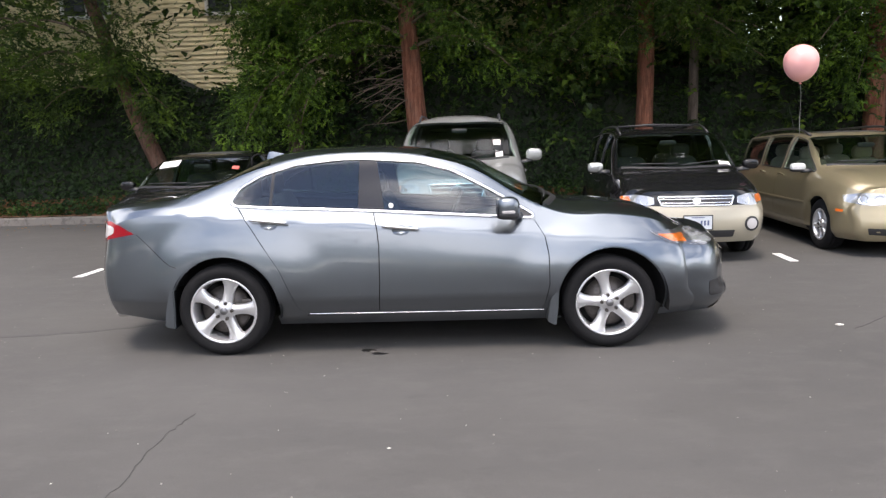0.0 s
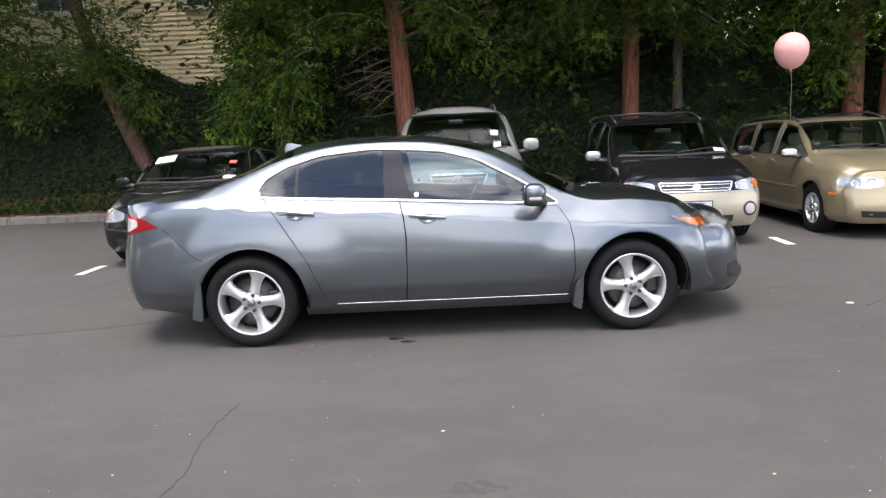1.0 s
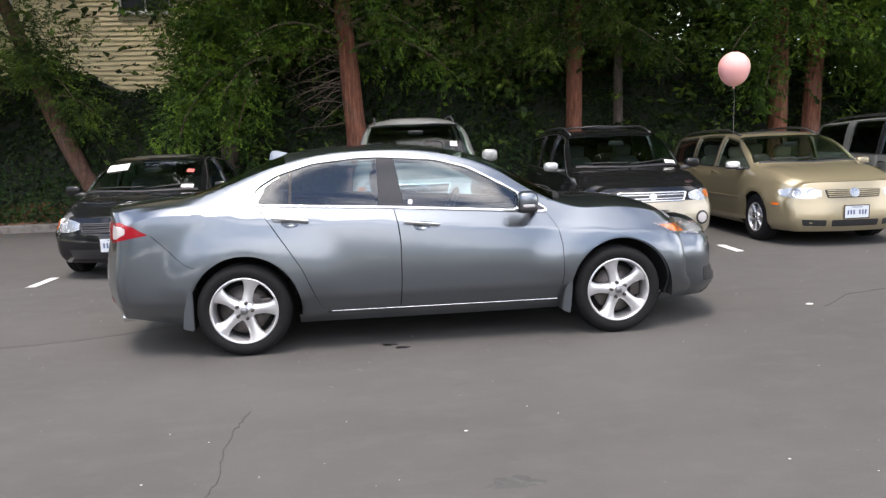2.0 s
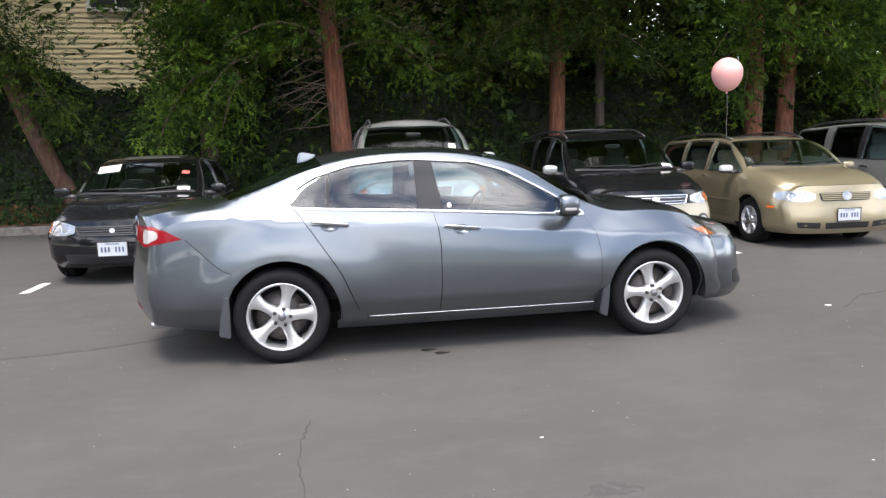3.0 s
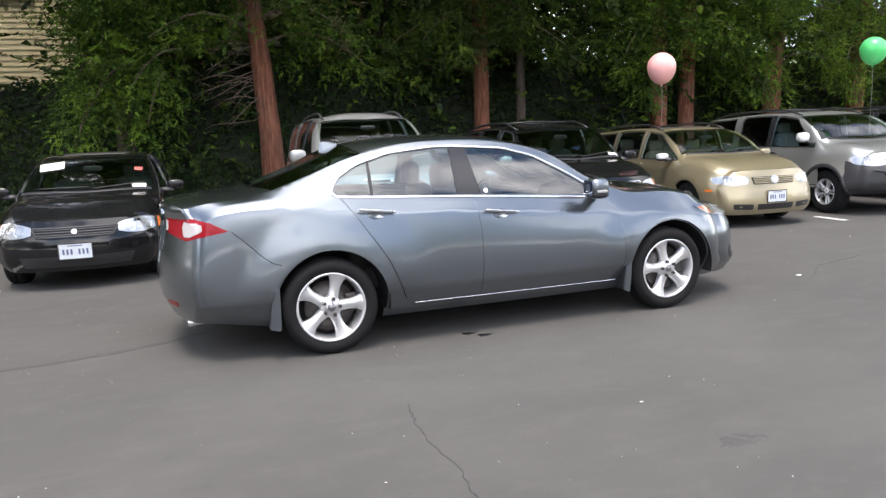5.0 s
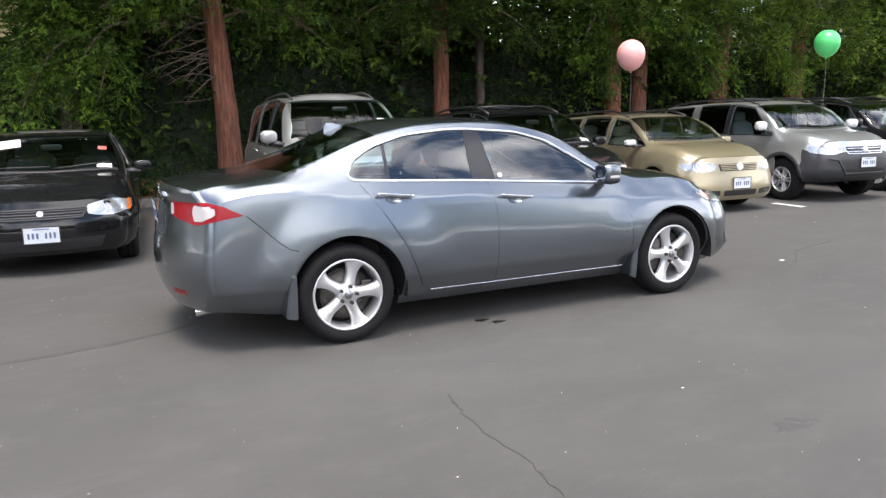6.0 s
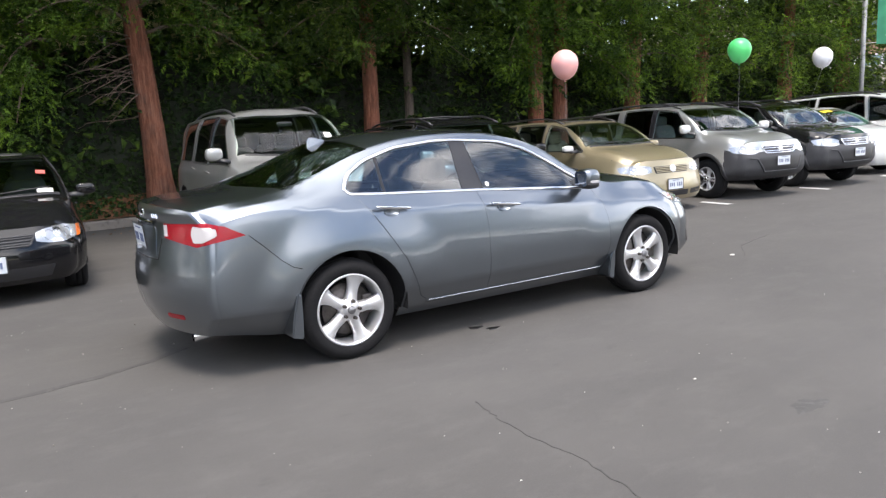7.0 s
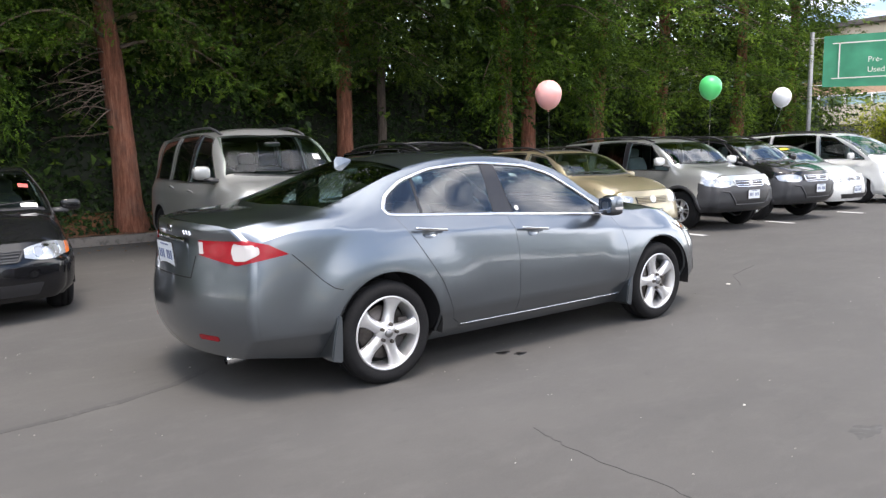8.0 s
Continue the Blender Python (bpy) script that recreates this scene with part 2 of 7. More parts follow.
def solid(name, me, material, label, category, m=None, group="", kind=""):
    ob = part(name, me, material, None)
    if m is not None:
        ob.matrix_world = m
    return tagged(ob, label, category, group, kind)


def pymesh(name, verts, faces, smooth=True, normals=None):
    me = bpy.data.meshes.new(name)
    me.from_pydata([tuple(map(float, v)) for v in verts], [], [tuple(map(int, f)) for f in faces])
    me.polygons.foreach_set("use_smooth", [smooth] * len(me.polygons))
    me.update()
    if normals is not None:
        me.normals_split_custom_set_from_vertices([tuple(map(float, n)) for n in normals])
    return me


def box(bm, size, at=(0, 0, 0), bevel=0.0, rot=None, segs=2):
    """A bevelled box added to bm."""
    got = bmesh.ops.create_cube(bm, size=1.0)
    vs = got["verts"]
    m = Matrix.Translation(at) @ (rot.to_4x4() if rot is not None else Matrix()) @ Matrix.Diagonal((*size, 1))
    bmesh.ops.transform(bm, matrix=m, verts=vs)
    if bevel:
        es = list({e for v in vs for e in v.link_edges})
        bmesh.ops.bevel(bm, geom=es, offset=bevel, segments=segs, affect="EDGES", profile=0.6)
    return bm


def boxes(*rows):
    bm = bmesh.new()
    for size, at, bev in rows:
        box(bm, size, at, bev)
    for f in bm.faces:
        f.smooth = False
    return bm


def blob(size, at=(0, 0, 0), e=0.55, nu=28, nv=16, rot=None):
    """A superellipsoid mesh: e below 1 is boxy."""
    def sp(v):
        return math.copysign(abs(v) ** e, v)
    vs, fs = [], []
    for i in range(nv + 1):
        a = -math.pi / 2 + math.pi * i / nv
        for j in range(nu):
            b = 2 * math.pi * j / nu
            vs.append(Vector((sp(math.cos(a)) * sp(math.cos(b)) * size[0] / 2, sp(math.cos(a)) * sp(math.sin(b)) * size[1] / 2, sp(math.sin(a)) * size[2] / 2)))
    for i in range(nv):
        for j in range(nu):
            k = (j + 1) % nu
            fs.append((i * nu + j, i * nu + k, (i + 1) * nu + k, (i + 1) * nu + j))
    if rot is not None:
        vs = [rot @ v for v in vs]
    return pymesh("blob", [v + Vector(at) for v in vs], fs)


def tube(points, radius, sides=8, closed=False, flat=1.0, ends=True):
    """A tube along points; radius may be a list."""
    pts = [Vector(p) for p in points]
    n = len(pts)
    vs, fs = [], []
    up = None
    for i, p in enumerate(pts):
        a = pts[(i - 1) % n] if (closed or i > 0) else p
        b = pts[(i + 1) % n] if (closed or i < n - 1) else p
        d = (b - a).normalized()
        if up is None:
            up = d.orthogonal().normalized()
        side = d.cross(up)
        if side.length < 1e-6:
            side = d.orthogonal()
        side.normalize()
        up = side.cross(d).normalized()
        r = radius[i] if isinstance(radius, (list, tuple)) else radius
        for k in range(sides):
            w = 2 * math.pi * k / sides
            vs.append(p + side * (math.cos(w) * r) + up * (math.sin(w) * r * flat))
    rings = n if closed else n - 1
    for i in range(rings):
        for k in range(sides):
            m, i2 = (k + 1) % sides, (i + 1) % n
            fs.append((i * sides + k, i * sides + m, i2 * sides + m, i2 * sides + k))
    if ends and not closed:
        fs.append(tuple(range(sides))[::-1])
        fs.append(tuple((n - 1) * sides + k for k in range(sides)))
    return pymesh("tube", vs, fs)


def revolve(profile, segs=48, axis="y"):
    """Turns (radius, offset) pairs round the axis."""
    vs, fs = [], []
    n = len(profile)
    for i in range(segs):
        a = 2 * math.pi * i / segs
        for r, o in profile:
            vs.append((r * math.cos(a), o, r * math.sin(a)) if axis == "y" else (r * math.cos(a), r * math.sin(a), o))
    for i in range(segs):
        j = (i + 1) % segs
        for k in range(n - 1):
            fs.append((i * n + k, i * n + k + 1, j * n + k + 1, j * n + k))
    return pymesh("revolved", vs, fs)


def spline(table):
    """A smooth function through (x, value) pairs, held flat outside."""
    xs = np.array([p[0] for p in table], float)
    ys = np.array([p[1] for p in table], float)
    h = np.diff(xs)
    d = np.diff(ys) / h
    m = np.empty_like(ys)
    m[0], m[-1] = d[0], d[-1]
    m[1:-1] = (d[:-1] * h[1:] + d[1:] * h[:-1]) / (h[:-1] + h[1:])

    def f(x):
        x = np.clip(np.asarray(x, float), xs[0], xs[-1])
        i = np.clip(np.searchsorted(xs, x) - 1, 0, len(h) - 1)
        t = (x - xs[i]) / h[i]
        t2, t3 = t * t, t * t * t
        return (2 * t3 - 3 * t2 + 1) * ys[i] + (t3 - 2 * t2 + t) * h[i] * m[i] + (-2 * t3 + 3 * t2) * ys[i + 1] + (t3 - t2) * h[i] * m[i + 1]
    return f


def resample(poly, step, closed=True):
    out = []
    n = len(poly)
    for i in range(n if closed else n - 1):
        a, b = np.array(poly[i], float), np.array(poly[(i + 1) % n], float)
        k = max(1, int(math.ceil(np.linalg.norm(b - a) / step)))
        for q in range(k):
            out.append(tuple(a + (b - a) * q / k))
    if not closed:
        out.append(tuple(map(float, poly[-1])))
    return out


def rounded(poly, r, n=4):
    """Rounds the corners of a 2D polygon."""
    out = []
    m = len(poly)
    for i in range(m):
        p, a, b = (np.array(poly[k % m], float) for k in (i, i - 1, i + 1))
        da, db = a - p, b - p
        la, lb = np.linalg.norm(da), np.linalg.norm(db)
        q = min(r, la * 0.45, lb * 0.45)
        s, e = p + da / la * q, p + db / lb * q
        for k in range(n + 1):
            t = k / n
            out.append(tuple((1 - t) ** 2 * s + 2 * t * (1 - t) * p + t * t * e))
    return out


def inside(pts, poly):
    x, z = pts[:, 0], pts[:, 1]
    res = np.zeros(len(pts), bool)
    n = len(poly)
    for i in range(n):
        x1, z1 = poly[i]
        x2, z2 = poly[(i + 1) % n]
        if z1 == z2:
            continue
        hit = ((z1 > z) != (z2 > z)) & (x < (x2 - x1) * (z - z1) / (z2 - z1) + x1)
        res ^= hit
    return res


def shrink(poly, d):
    """Moves a polygon's edge inward by d."""
    n = len(poly)
    p = np.array(poly, float)
    area = 0.5 * np.sum(p[:, 0] * np.roll(p[:, 1], -1) - np.roll(p[:, 0], -1) * p[:, 1])
    s = 1.0 if area > 0 else -1.0
    out = []
    for i in range(n):
        e1, e2 = p[i] - p[i - 1], p[(i + 1) % n] - p[i]
        n1 = np.array((-e1[1], e1[0])) * s / (np.linalg.norm(e1) + 1e-9)
        n2 = np.array((-e2[1], e2[0])) * s / (np.linalg.norm(e2) + 1e-9)
        b = n1 + n2
        b /= max(0.5, np.dot(b, b) / 2)
        out.append(tuple(p[i] + b * d))
    return out


# ---------- cars ----------
SEG = 8


class Body:
    """The outer skin of a car as one smooth surface. x ahead from the rear axle, y to its left, z up."""

    def __init__(self, s, step=0.045):
        self.s = s
        f = {k: spline(s[k]) for k in ("zt", "zs", "ws", "wm", "wr", "zr", "xf", "xr")}
        self.f = f
        x0, x1 = s["x_rear"], s["x_front"]
        rf, rr = s.get("r_front", 0.08), s.get("r_rear", 0.06)
        marks = sorted({x0 + rr, s["cut_rear"], *s["backlight"], s["header"], s["cowl"], s["cut_front"], x1 - rf})
        us = []
        for a, b in zip(marks, marks[1:]):
            k = max(1, int(round((b - a) / step)))
            us += [a + (b - a) * i / k for i in range(k)]
        us.append(marks[-1])
        us = np.array(us)
        self.us = us
        zm, cd = s["zm"], s.get("crease", 0.11)
        zb = s["zb"] + (spline(s["lift"])(us) if "lift" in s else 0 * us)
        if isinstance(cd, list):
            cd = spline(cd)(us)
        cw = s.get("crease_in", 0.36)

        def glass_shift(frac):
            a = s.get("bow_screen", 0.10) * np.exp(-((us - s["cowl"]) / 0.45) ** 2) + 0.5 * s.get("bow_screen", 0.10) * np.exp(-((us - s["header"]) / 0.4) ** 2)
            b = s.get("bow_back", 0.06) * np.exp(-((us - s["backlight"][0]) / 0.3) ** 2) + 0.5 * s.get("bow_back", 0.06) * np.exp(-((us - s["backlight"][1]) / 0.3) ** 2)
            return (b - a) * frac * frac

        X = [us + glass_shift(q) for q in (1, 1, 1, 1, 1, 1, 1, 0.55, 0)]
        ws, wm, zs = f["ws"](X[5]), f["wm"](us), f["zs"](X[5])
        wr, zr, zt = f["wr"](X[6]), f["zr"](X[6]), f["zt"](us)
        zmid = np.minimum(zm, zs - cd - 0.035)
        zlow = np.minimum(s.get("z_low", 0.42), zmid - 0.09)
        lo = s.get("sill_in", 0.025)
        Y = [wm - lo - 0.06, wm - lo, wm - 0.002, wm, ws + (wm - ws) * (1 - cw), ws, wr, wr * 0.55, wr * 0]
        Z = [zb + 0 * us, zb + 0.07 + 0 * us, zlow, zmid, zs - cd, zs, zr, None, zt]
        crown = f["zt"](X[7])
        Z[7] = zr + (crown - zr) * 0.78
        P = np.stack([np.stack([X[j], Y[j], np.broadcast_to(Z[j], us.shape)], -1) for j in range(9)], 1)
        sharp = np.array(s.get("sharp", (0, 0.2, 0.15, 0, 0.75, 0.35, 0.35, 0, 0)), float)
        for _ in range(s.get("smooth", 5)):
            P[1:-1, :, 1:] = 0.25 * P[:-2, :, 1:] + 0.5 * P[1:-1, :, 1:] + 0.25 * P[2:, :, 1:]
        for _ in range(s.get("smooth_side", 0)):
            P[1:-1, :6, 1:] = 0.25 * P[:-2, :6, 1:] + 0.5 * P[1:-1, :6, 1:] + 0.25 * P[2:, :6, 1:]
        self.G = self.girth(P, sharp)
        # the bowed ends
        G = self.G
        W = np.maximum(G[:, :, 1].max(1), 0.3)
        for end, xe, r, prof, zone in ((1, x1, rf, f["xf"], s.get("zone_front", 0.55)), (-1, x0, rr, f["xr"], s.get("zone_rear", 0.5))):
            e = xe - end * r
            ramp = np.clip((end * (us - e) + zone) / zone, 0, 1) ** 2
            bow = s.get("bow_front", 0.26) if end > 0 else s.get("bow_rear", 0.12)
            dev = (prof(G[:, :, 2]) - xe) - end * bow * (np.abs(G[:, :, 1]) / W[:, None]) ** 2.4
            G[:, :, 0] += ramp[:, None] * dev
        rows = [G[i] for i in range(len(us))]
        self.n_mid = len(rows)
        for end, r in ((1, rf), (-1, rr)):
            base = G[-1] if end > 0 else G[0]
            w = base[:, 1].max()
            add = []
            prof = f["xf"] if end > 0 else f["xr"]
            xe = x1 if end > 0 else x0
            bow = s.get("bow_front", 0.26) if end > 0 else s.get("bow_rear", 0.12)
            fracs = [(math.sin(a), r * (1 - math.cos(a))) for a in (0.35, 0.7, 1.05, 1.4)]
            fracs += [(1.0, r + k * (w - r) / 9) for k in range(10)]
            for push, inset in fracs:
                q = base.copy()
                q[:, 1] = base[:, 1] * (1 - inset / w)
                q[:, 0] = prof(q[:, 2]) - end * bow * (np.abs(q[:, 1]) / w) ** 2.4 - end * r * (1 - push)
                add.append(q)
            rows = rows + add if end > 0 else add[::-1] + rows
            if end < 0:
                self.off = len(add)
        self.S = np.stack(rows)
        self.flare()
        self.normals()
        self.tree()

    def girth(self, P, sharp):
        n = P.shape[1]
        ghost0 = 2 * P[:, 0] - P[:, 1]
        ghost1 = P[:, n - 2] * np.array((1, -1, 1))
        Q = np.concatenate([ghost0[:, None], P, ghost1[:, None]], 1)
        d = np.linalg.norm(np.diff(Q, axis=1), axis=2)[..., None] + 1e-6
        v = np.diff(Q, axis=1) / d
        T = (v[:, :-1] * d[:, 1:] + v[:, 1:] * d[:, :-1]) / (d[:, :-1] + d[:, 1:])
        out = []
        for j in range(n - 1):
            L = d[:, j + 1]
            t0 = T[:, j] * (1 - sharp[j]) + v[:, j + 1] * sharp[j]
            t1 = T[:, j + 1] * (1 - sharp[j + 1]) + v[:, j + 1] * sharp[j + 1]
            for q in range(SEG):
                t = q / SEG
                out.append((2 * t ** 3 - 3 * t * t + 1) * P[:, j] + (t ** 3 - 2 * t * t + t) * L * t0 + (-2 * t ** 3 + 3 * t * t) * P[:, j + 1] + (t ** 3 - t * t) * L * t1)
        out.append(P[:, n - 1])
        return np.stack(out, 1)

    def flare(self):
        s, S = self.s, self.S
        for hx, high, reach, inward in s.get("blister", ()):
            # the fender swells round the wheel: proud at the lip, falling back over its reach
            d = np.hypot(S[:, :, 0] - hx, S[:, :, 2] - s["hub"])
            soft = reach * (1 + 0.7 * np.clip(inward * (S[:, :, 0] - hx) / (d + 1e-6), 0, 1))
            t = np.clip((d - s["arch"] - 0.045) / soft, 0, 1)
            k = 1 - t * t * (3 - 2 * t)
            up = np.clip((S[:, :, 2] - s["hub"]) / (d + 1e-6) / 0.5 + 0.25, 0, 1)
            k = k * up * up * (3 - 2 * up) * np.clip((S[:, :, 1] - 0.45) / 0.2, 0, 1)
            S[:, :, 1] += high * k
        for hx in (s.get("arch_dx", 0.0), s["base"] + s.get("arch_dx", 0.0)):
            d = np.hypot(S[:, :, 0] - hx, S[:, :, 2] - s["hub"])
            k = np.clip((d - s["arch"] + 0.03) / 0.03, 0, 1) * np.exp(-np.clip(d - s["arch"] - 0.01, 0, 9) ** 2 / s.get("flare_soft", 0.07) ** 2)
            k *= (S[:, :, 1] > 0.45) & (S[:, :, 2] < s.get("flare_top", 0.86))
            S[:, :, 1] += s.get("flare", 0.016) * k

    def normals(self):
        du = np.gradient(self.S, axis=0)
        dv = np.gradient(self.S, axis=1)
        n = np.cross(dv, du)
        n /= np.linalg.norm(n, axis=2)[..., None] + 1e-12
        mid = self.S.shape[0] // 2
        if n[mid, SEG * 3, 1] < 0:
            n = -n
        n[:, -1, 1] = 0
        n /= np.linalg.norm(n, axis=2)[..., None] + 1e-12
        for i in (0, -1):
            n[i] = n[1 if i == 0 else -2]
        self.N = n

    def tree(self):
        from mathutils.bvhtree import BVHTree
        a, b = self.S.shape[:2]
        vs = self.S.reshape(-1, 3)
        fs = []
        for i in range(a - 1):
            for j in range(b - 1):
                p, q, r, t = i * b + j, i * b + j + 1, (i + 1) * b + j + 1, (i + 1) * b + j
                fs += [(p, q, r), (p, r, t)]
        self.tris = fs
        self.flatn = self.N.reshape(-1, 3)
        self.flatv = vs
        self.bvh = BVHTree.FromPolygons([tuple(v) for v in vs], fs)

    def drop(self, a, z, theta=90.0, off=0.0):
        """The skin's point and normal seen from the bearing theta (90: from its left, 0: from ahead) at across a and height z; 'top' looks down, a = x, z = y."""
        flip = False
        if theta == "top":
            flip, z = z < 0, abs(z)
        elif theta == 0:
            flip, a = a > 0, -abs(a)
        elif theta == 180:
            flip, a = a < 0, abs(a)
        if theta == "top":
            o, d = Vector((a, z, 4.0)), Vector((0, 0, -1))
        else:
            t = radians(theta)
            out = Vector((math.cos(t), math.sin(t), 0))
            across = Vector((math.sin(t), -math.cos(t), 0))
            o, d = out * 6 + across * a + Vector((0, 0, z)), -out
        hit, nrm, i, _ = self.bvh.ray_cast(o, d)
        if hit is None:
            probe = o + d * (5.2 if theta != "top" else 3.0)
            hit, nrm, i, _ = self.bvh.find_nearest(probe)
        p, q, r = self.tris[i]
        A, B, C = (Vector(self.flatv[k]) for k in (p, q, r))
        v0, v1, v2 = B - A, C - A, hit - A
        d00, d01, d11, d20, d21 = v0.dot(v0), v0.dot(v1), v1.dot(v1), v2.dot(v0), v2.dot(v1)
        den = d00 * d11 - d01 * d01
        bv, bw = ((d11 * d20 - d01 * d21) / den, (d00 * d21 - d01 * d20) / den) if abs(den) > 1e-14 else (0.3, 0.3)
        n = Vector(self.flatn[p]) * (1 - bv - bw) + Vector(self.flatn[q]) * bv + Vector(self.flatn[r]) * bw
        n.normalize()
        p = hit + n * off
        return (Vector((p.x, -p.y, p.z)), Vector((n.x, -n.y, n.z))) if flip else (p, n)

    def grid(self, u0, u1, j0, j1, both=True, off=0.0, side=1, keep=None):
        """Skin between two stations and two girth lines, as a mesh."""
        S, N = self.S, self.N
        i0 = 0 if u0 is None else self.off + int(np.argmin(np.abs(self.us - u0)))
        i1 = S.shape[0] - 1 if u1 is None else self.off + int(np.argmin(np.abs(self.us - u1)))
        vs, ns, fs = [], [], []
        for sgn in ((1, -1) if both else (side,)):
            base = len(vs)
            w = j1 - j0 + 1
            for i in range(i0, i1 + 1):
                for j in range(j0, j1 + 1):
                    p, n = S[i, j] + N[i, j] * off, N[i, j]
                    vs.append((p[0], sgn * p[1], p[2]))
                    ns.append((n[0], sgn * n[1], n[2]))
            for i in range(i1 - i0):
                for j in range(w - 1):
                    if keep is not None:
                        c = (S[i0 + i, j0 + j] + S[i0 + i + 1, j0 + j + 1]) / 2
                        if not keep(c):
                            continue
                    a, b, c, d = base + i * w + j, base + i * w + j + 1, base + (i + 1) * w + j + 1, base + (i + 1) * w + j
                    fs.append((a, b, c, d) if sgn > 0 else (d, c, b, a))
        return pymesh("skin", vs, fs, True, ns)

    def panel(self, outer, holes=(), theta=90.0, side=1, off=0.0, gap=0.0, lip=0.014, step=0.045, bulge=None, both=False):
        """A clean-edged piece of the skin, cut to an outline seen from theta, with a turned-in lip."""
        if gap:
            outer = shrink(outer, gap)
        rings = [resample(outer, step * 0.7)] + [resample(h, step * 0.6) for h in holes]
        pts, edges = [], []
        for ring in rings:
            b = len(pts)
            pts += ring
            edges += [(b + i, b + (i + 1) % len(ring)) for i in range(len(ring))]
        bnd = np.array(pts)
        lo, hi = bnd.min(0), bnd.max(0)
        gx = np.arange(lo[0] + step / 2, hi[0], step)
        gz = np.arange(lo[1] + step / 2, hi[1], step)
        if len(gx) and len(gz):
            g = np.stack(np.meshgrid(gx, gz), -1).reshape(-1, 2)
            ok = inside(g, rings[0])
            for h in rings[1:]:
                ok &= ~inside(g, h)
            g = g[ok]
            if len(g):
                far = np.array([np.min(np.hypot(bnd[:, 0] - p[0], bnd[:, 1] - p[1])) for p in g])
                pts += [tuple(p) for p in g[far > step * 0.42]]
        from mathutils.geometry import delaunay_2d_cdt
        v2, _, tri, *_ = delaunay_2d_cdt([Vector(p) for p in pts], edges, [], 0, 1e-6)
        cen = np.array([[sum(v2[k][c] for k in t) / len(t) for c in (0, 1)] for t in tri])
        ok = inside(cen, rings[0])
        for h in rings[1:]:
            ok &= ~inside(cen, h)
        tri = [t for t, o in zip(tri, ok) if o]
        vs, ns, fs = [], [], []
        count = {}
        for t in tri:
            for i in range(len(t)):
                e = (t[i], t[(i + 1) % len(t)])
                count[e] = 1
        co = []
        for v in v2:
            p, n = self.drop(v[0], v[1], theta, off)
            if bulge is not None:
                p = p + n * bulge(v[0], v[1])
            co.append((p, n))
        if bulge is not None:
            acc = [Vector() for _ in co]
            for t in tri:
                fn = (co[t[1]][0] - co[t[0]][0]).cross(co[t[2]][0] - co[t[0]][0])
                if fn.dot(co[t[0]][1]) < 0:
                    fn = -fn
                for k in t:
                    acc[k] += fn
            co = [(p, a.normalized() if a.length > 1e-12 else n) for (p, n), a in zip(co, acc)]
        rim = [e for e in count if (e[1], e[0]) not in count]
        for sgn in ((side, -side) if both else (side,)):
            b = len(vs)
            m = (1, sgn, 1)
            for p, n in co:
                vs.append((p.x, sgn * p.y, p.z))
                ns.append((n.x, sgn * n.y, n.z))
            turn = sum((co[t[1]][0] - co[t[0]][0]).cross(co[t[2]][0] - co[t[0]][0]).dot(co[t[0]][1]) for t in tri)
            flip = (turn < 0) != (sgn < 0)
            for t in tri:
                fs.append(tuple(b + k for k in (reversed(t) if flip else t)))
            if lip:
                low = {}
                for a, c in rim:
                    for k in (a, c):
                        if k not in low:
                            low[k] = len(vs)
                            p, n = co[k]
                            q = p - n * lip
                            vs.append((q.x, sgn * q.y, q.z))
                            ns.append((n.x, sgn * n.y, n.z))
                    quad = (b + a, b + c, low[c], low[a])
                    fs.append(quad if flip else quad[::-1])
        return pymesh("panel", vs, fs, True, ns)

    def strip(self, line, width, theta=90.0, side=1, off=0.004, high=0.006, closed=False, step=0.03, both=False):
        """A rounded moulding laid on the skin along a line seen from theta."""
        pts = resample(line, step, closed)
        n = len(pts)
        vs, fs = [], []
        for sgn in ((side, -side) if both else (side,)):
            b = len(vs)
            for i, (a, z) in enumerate(pts):
                p, nr = self.drop(a, z, theta)
                a2, z2 = pts[(i + 1) % n] if (closed or i < n - 1) else pts[i]
                a1, z1 = pts[i - 1] if (closed or i > 0) else pts[i]
                d = self.drop(a2, z2, theta)[0] - self.drop(a1, z1, theta)[0]
                sd = nr.cross(d).normalized()
                for q, h in ((-0.5, -0.004), (-0.5, high * 0.45), (-0.25, high * 0.9), (0.25, high * 0.9), (0.5, high * 0.45), (0.5, -0.004)):
                    c = p + sd * width * q + nr * (off + h)
                    vs.append((c.x, sgn * c.y, c.z))
            for i in range(n if closed else n - 1):
                j = (i + 1) % n
                for k in range(5):
                    q = (b + i * 6 + k, b + i * 6 + k + 1, b + j * 6 + k + 1, b + j * 6 + k)
                    fs.append(q if sgn > 0 else q[::-1])
        return pymesh("strip", vs, fs)


def arc(cx, cz, r, a0, a1, n=22):
    return [(cx + r * math.cos(radians(a0 + (a1 - a0) * i / n)), cz + r * math.sin(radians(a0 + (a1 - a0) * i / n))) for i in range(n + 1)]


WHEELS = {}


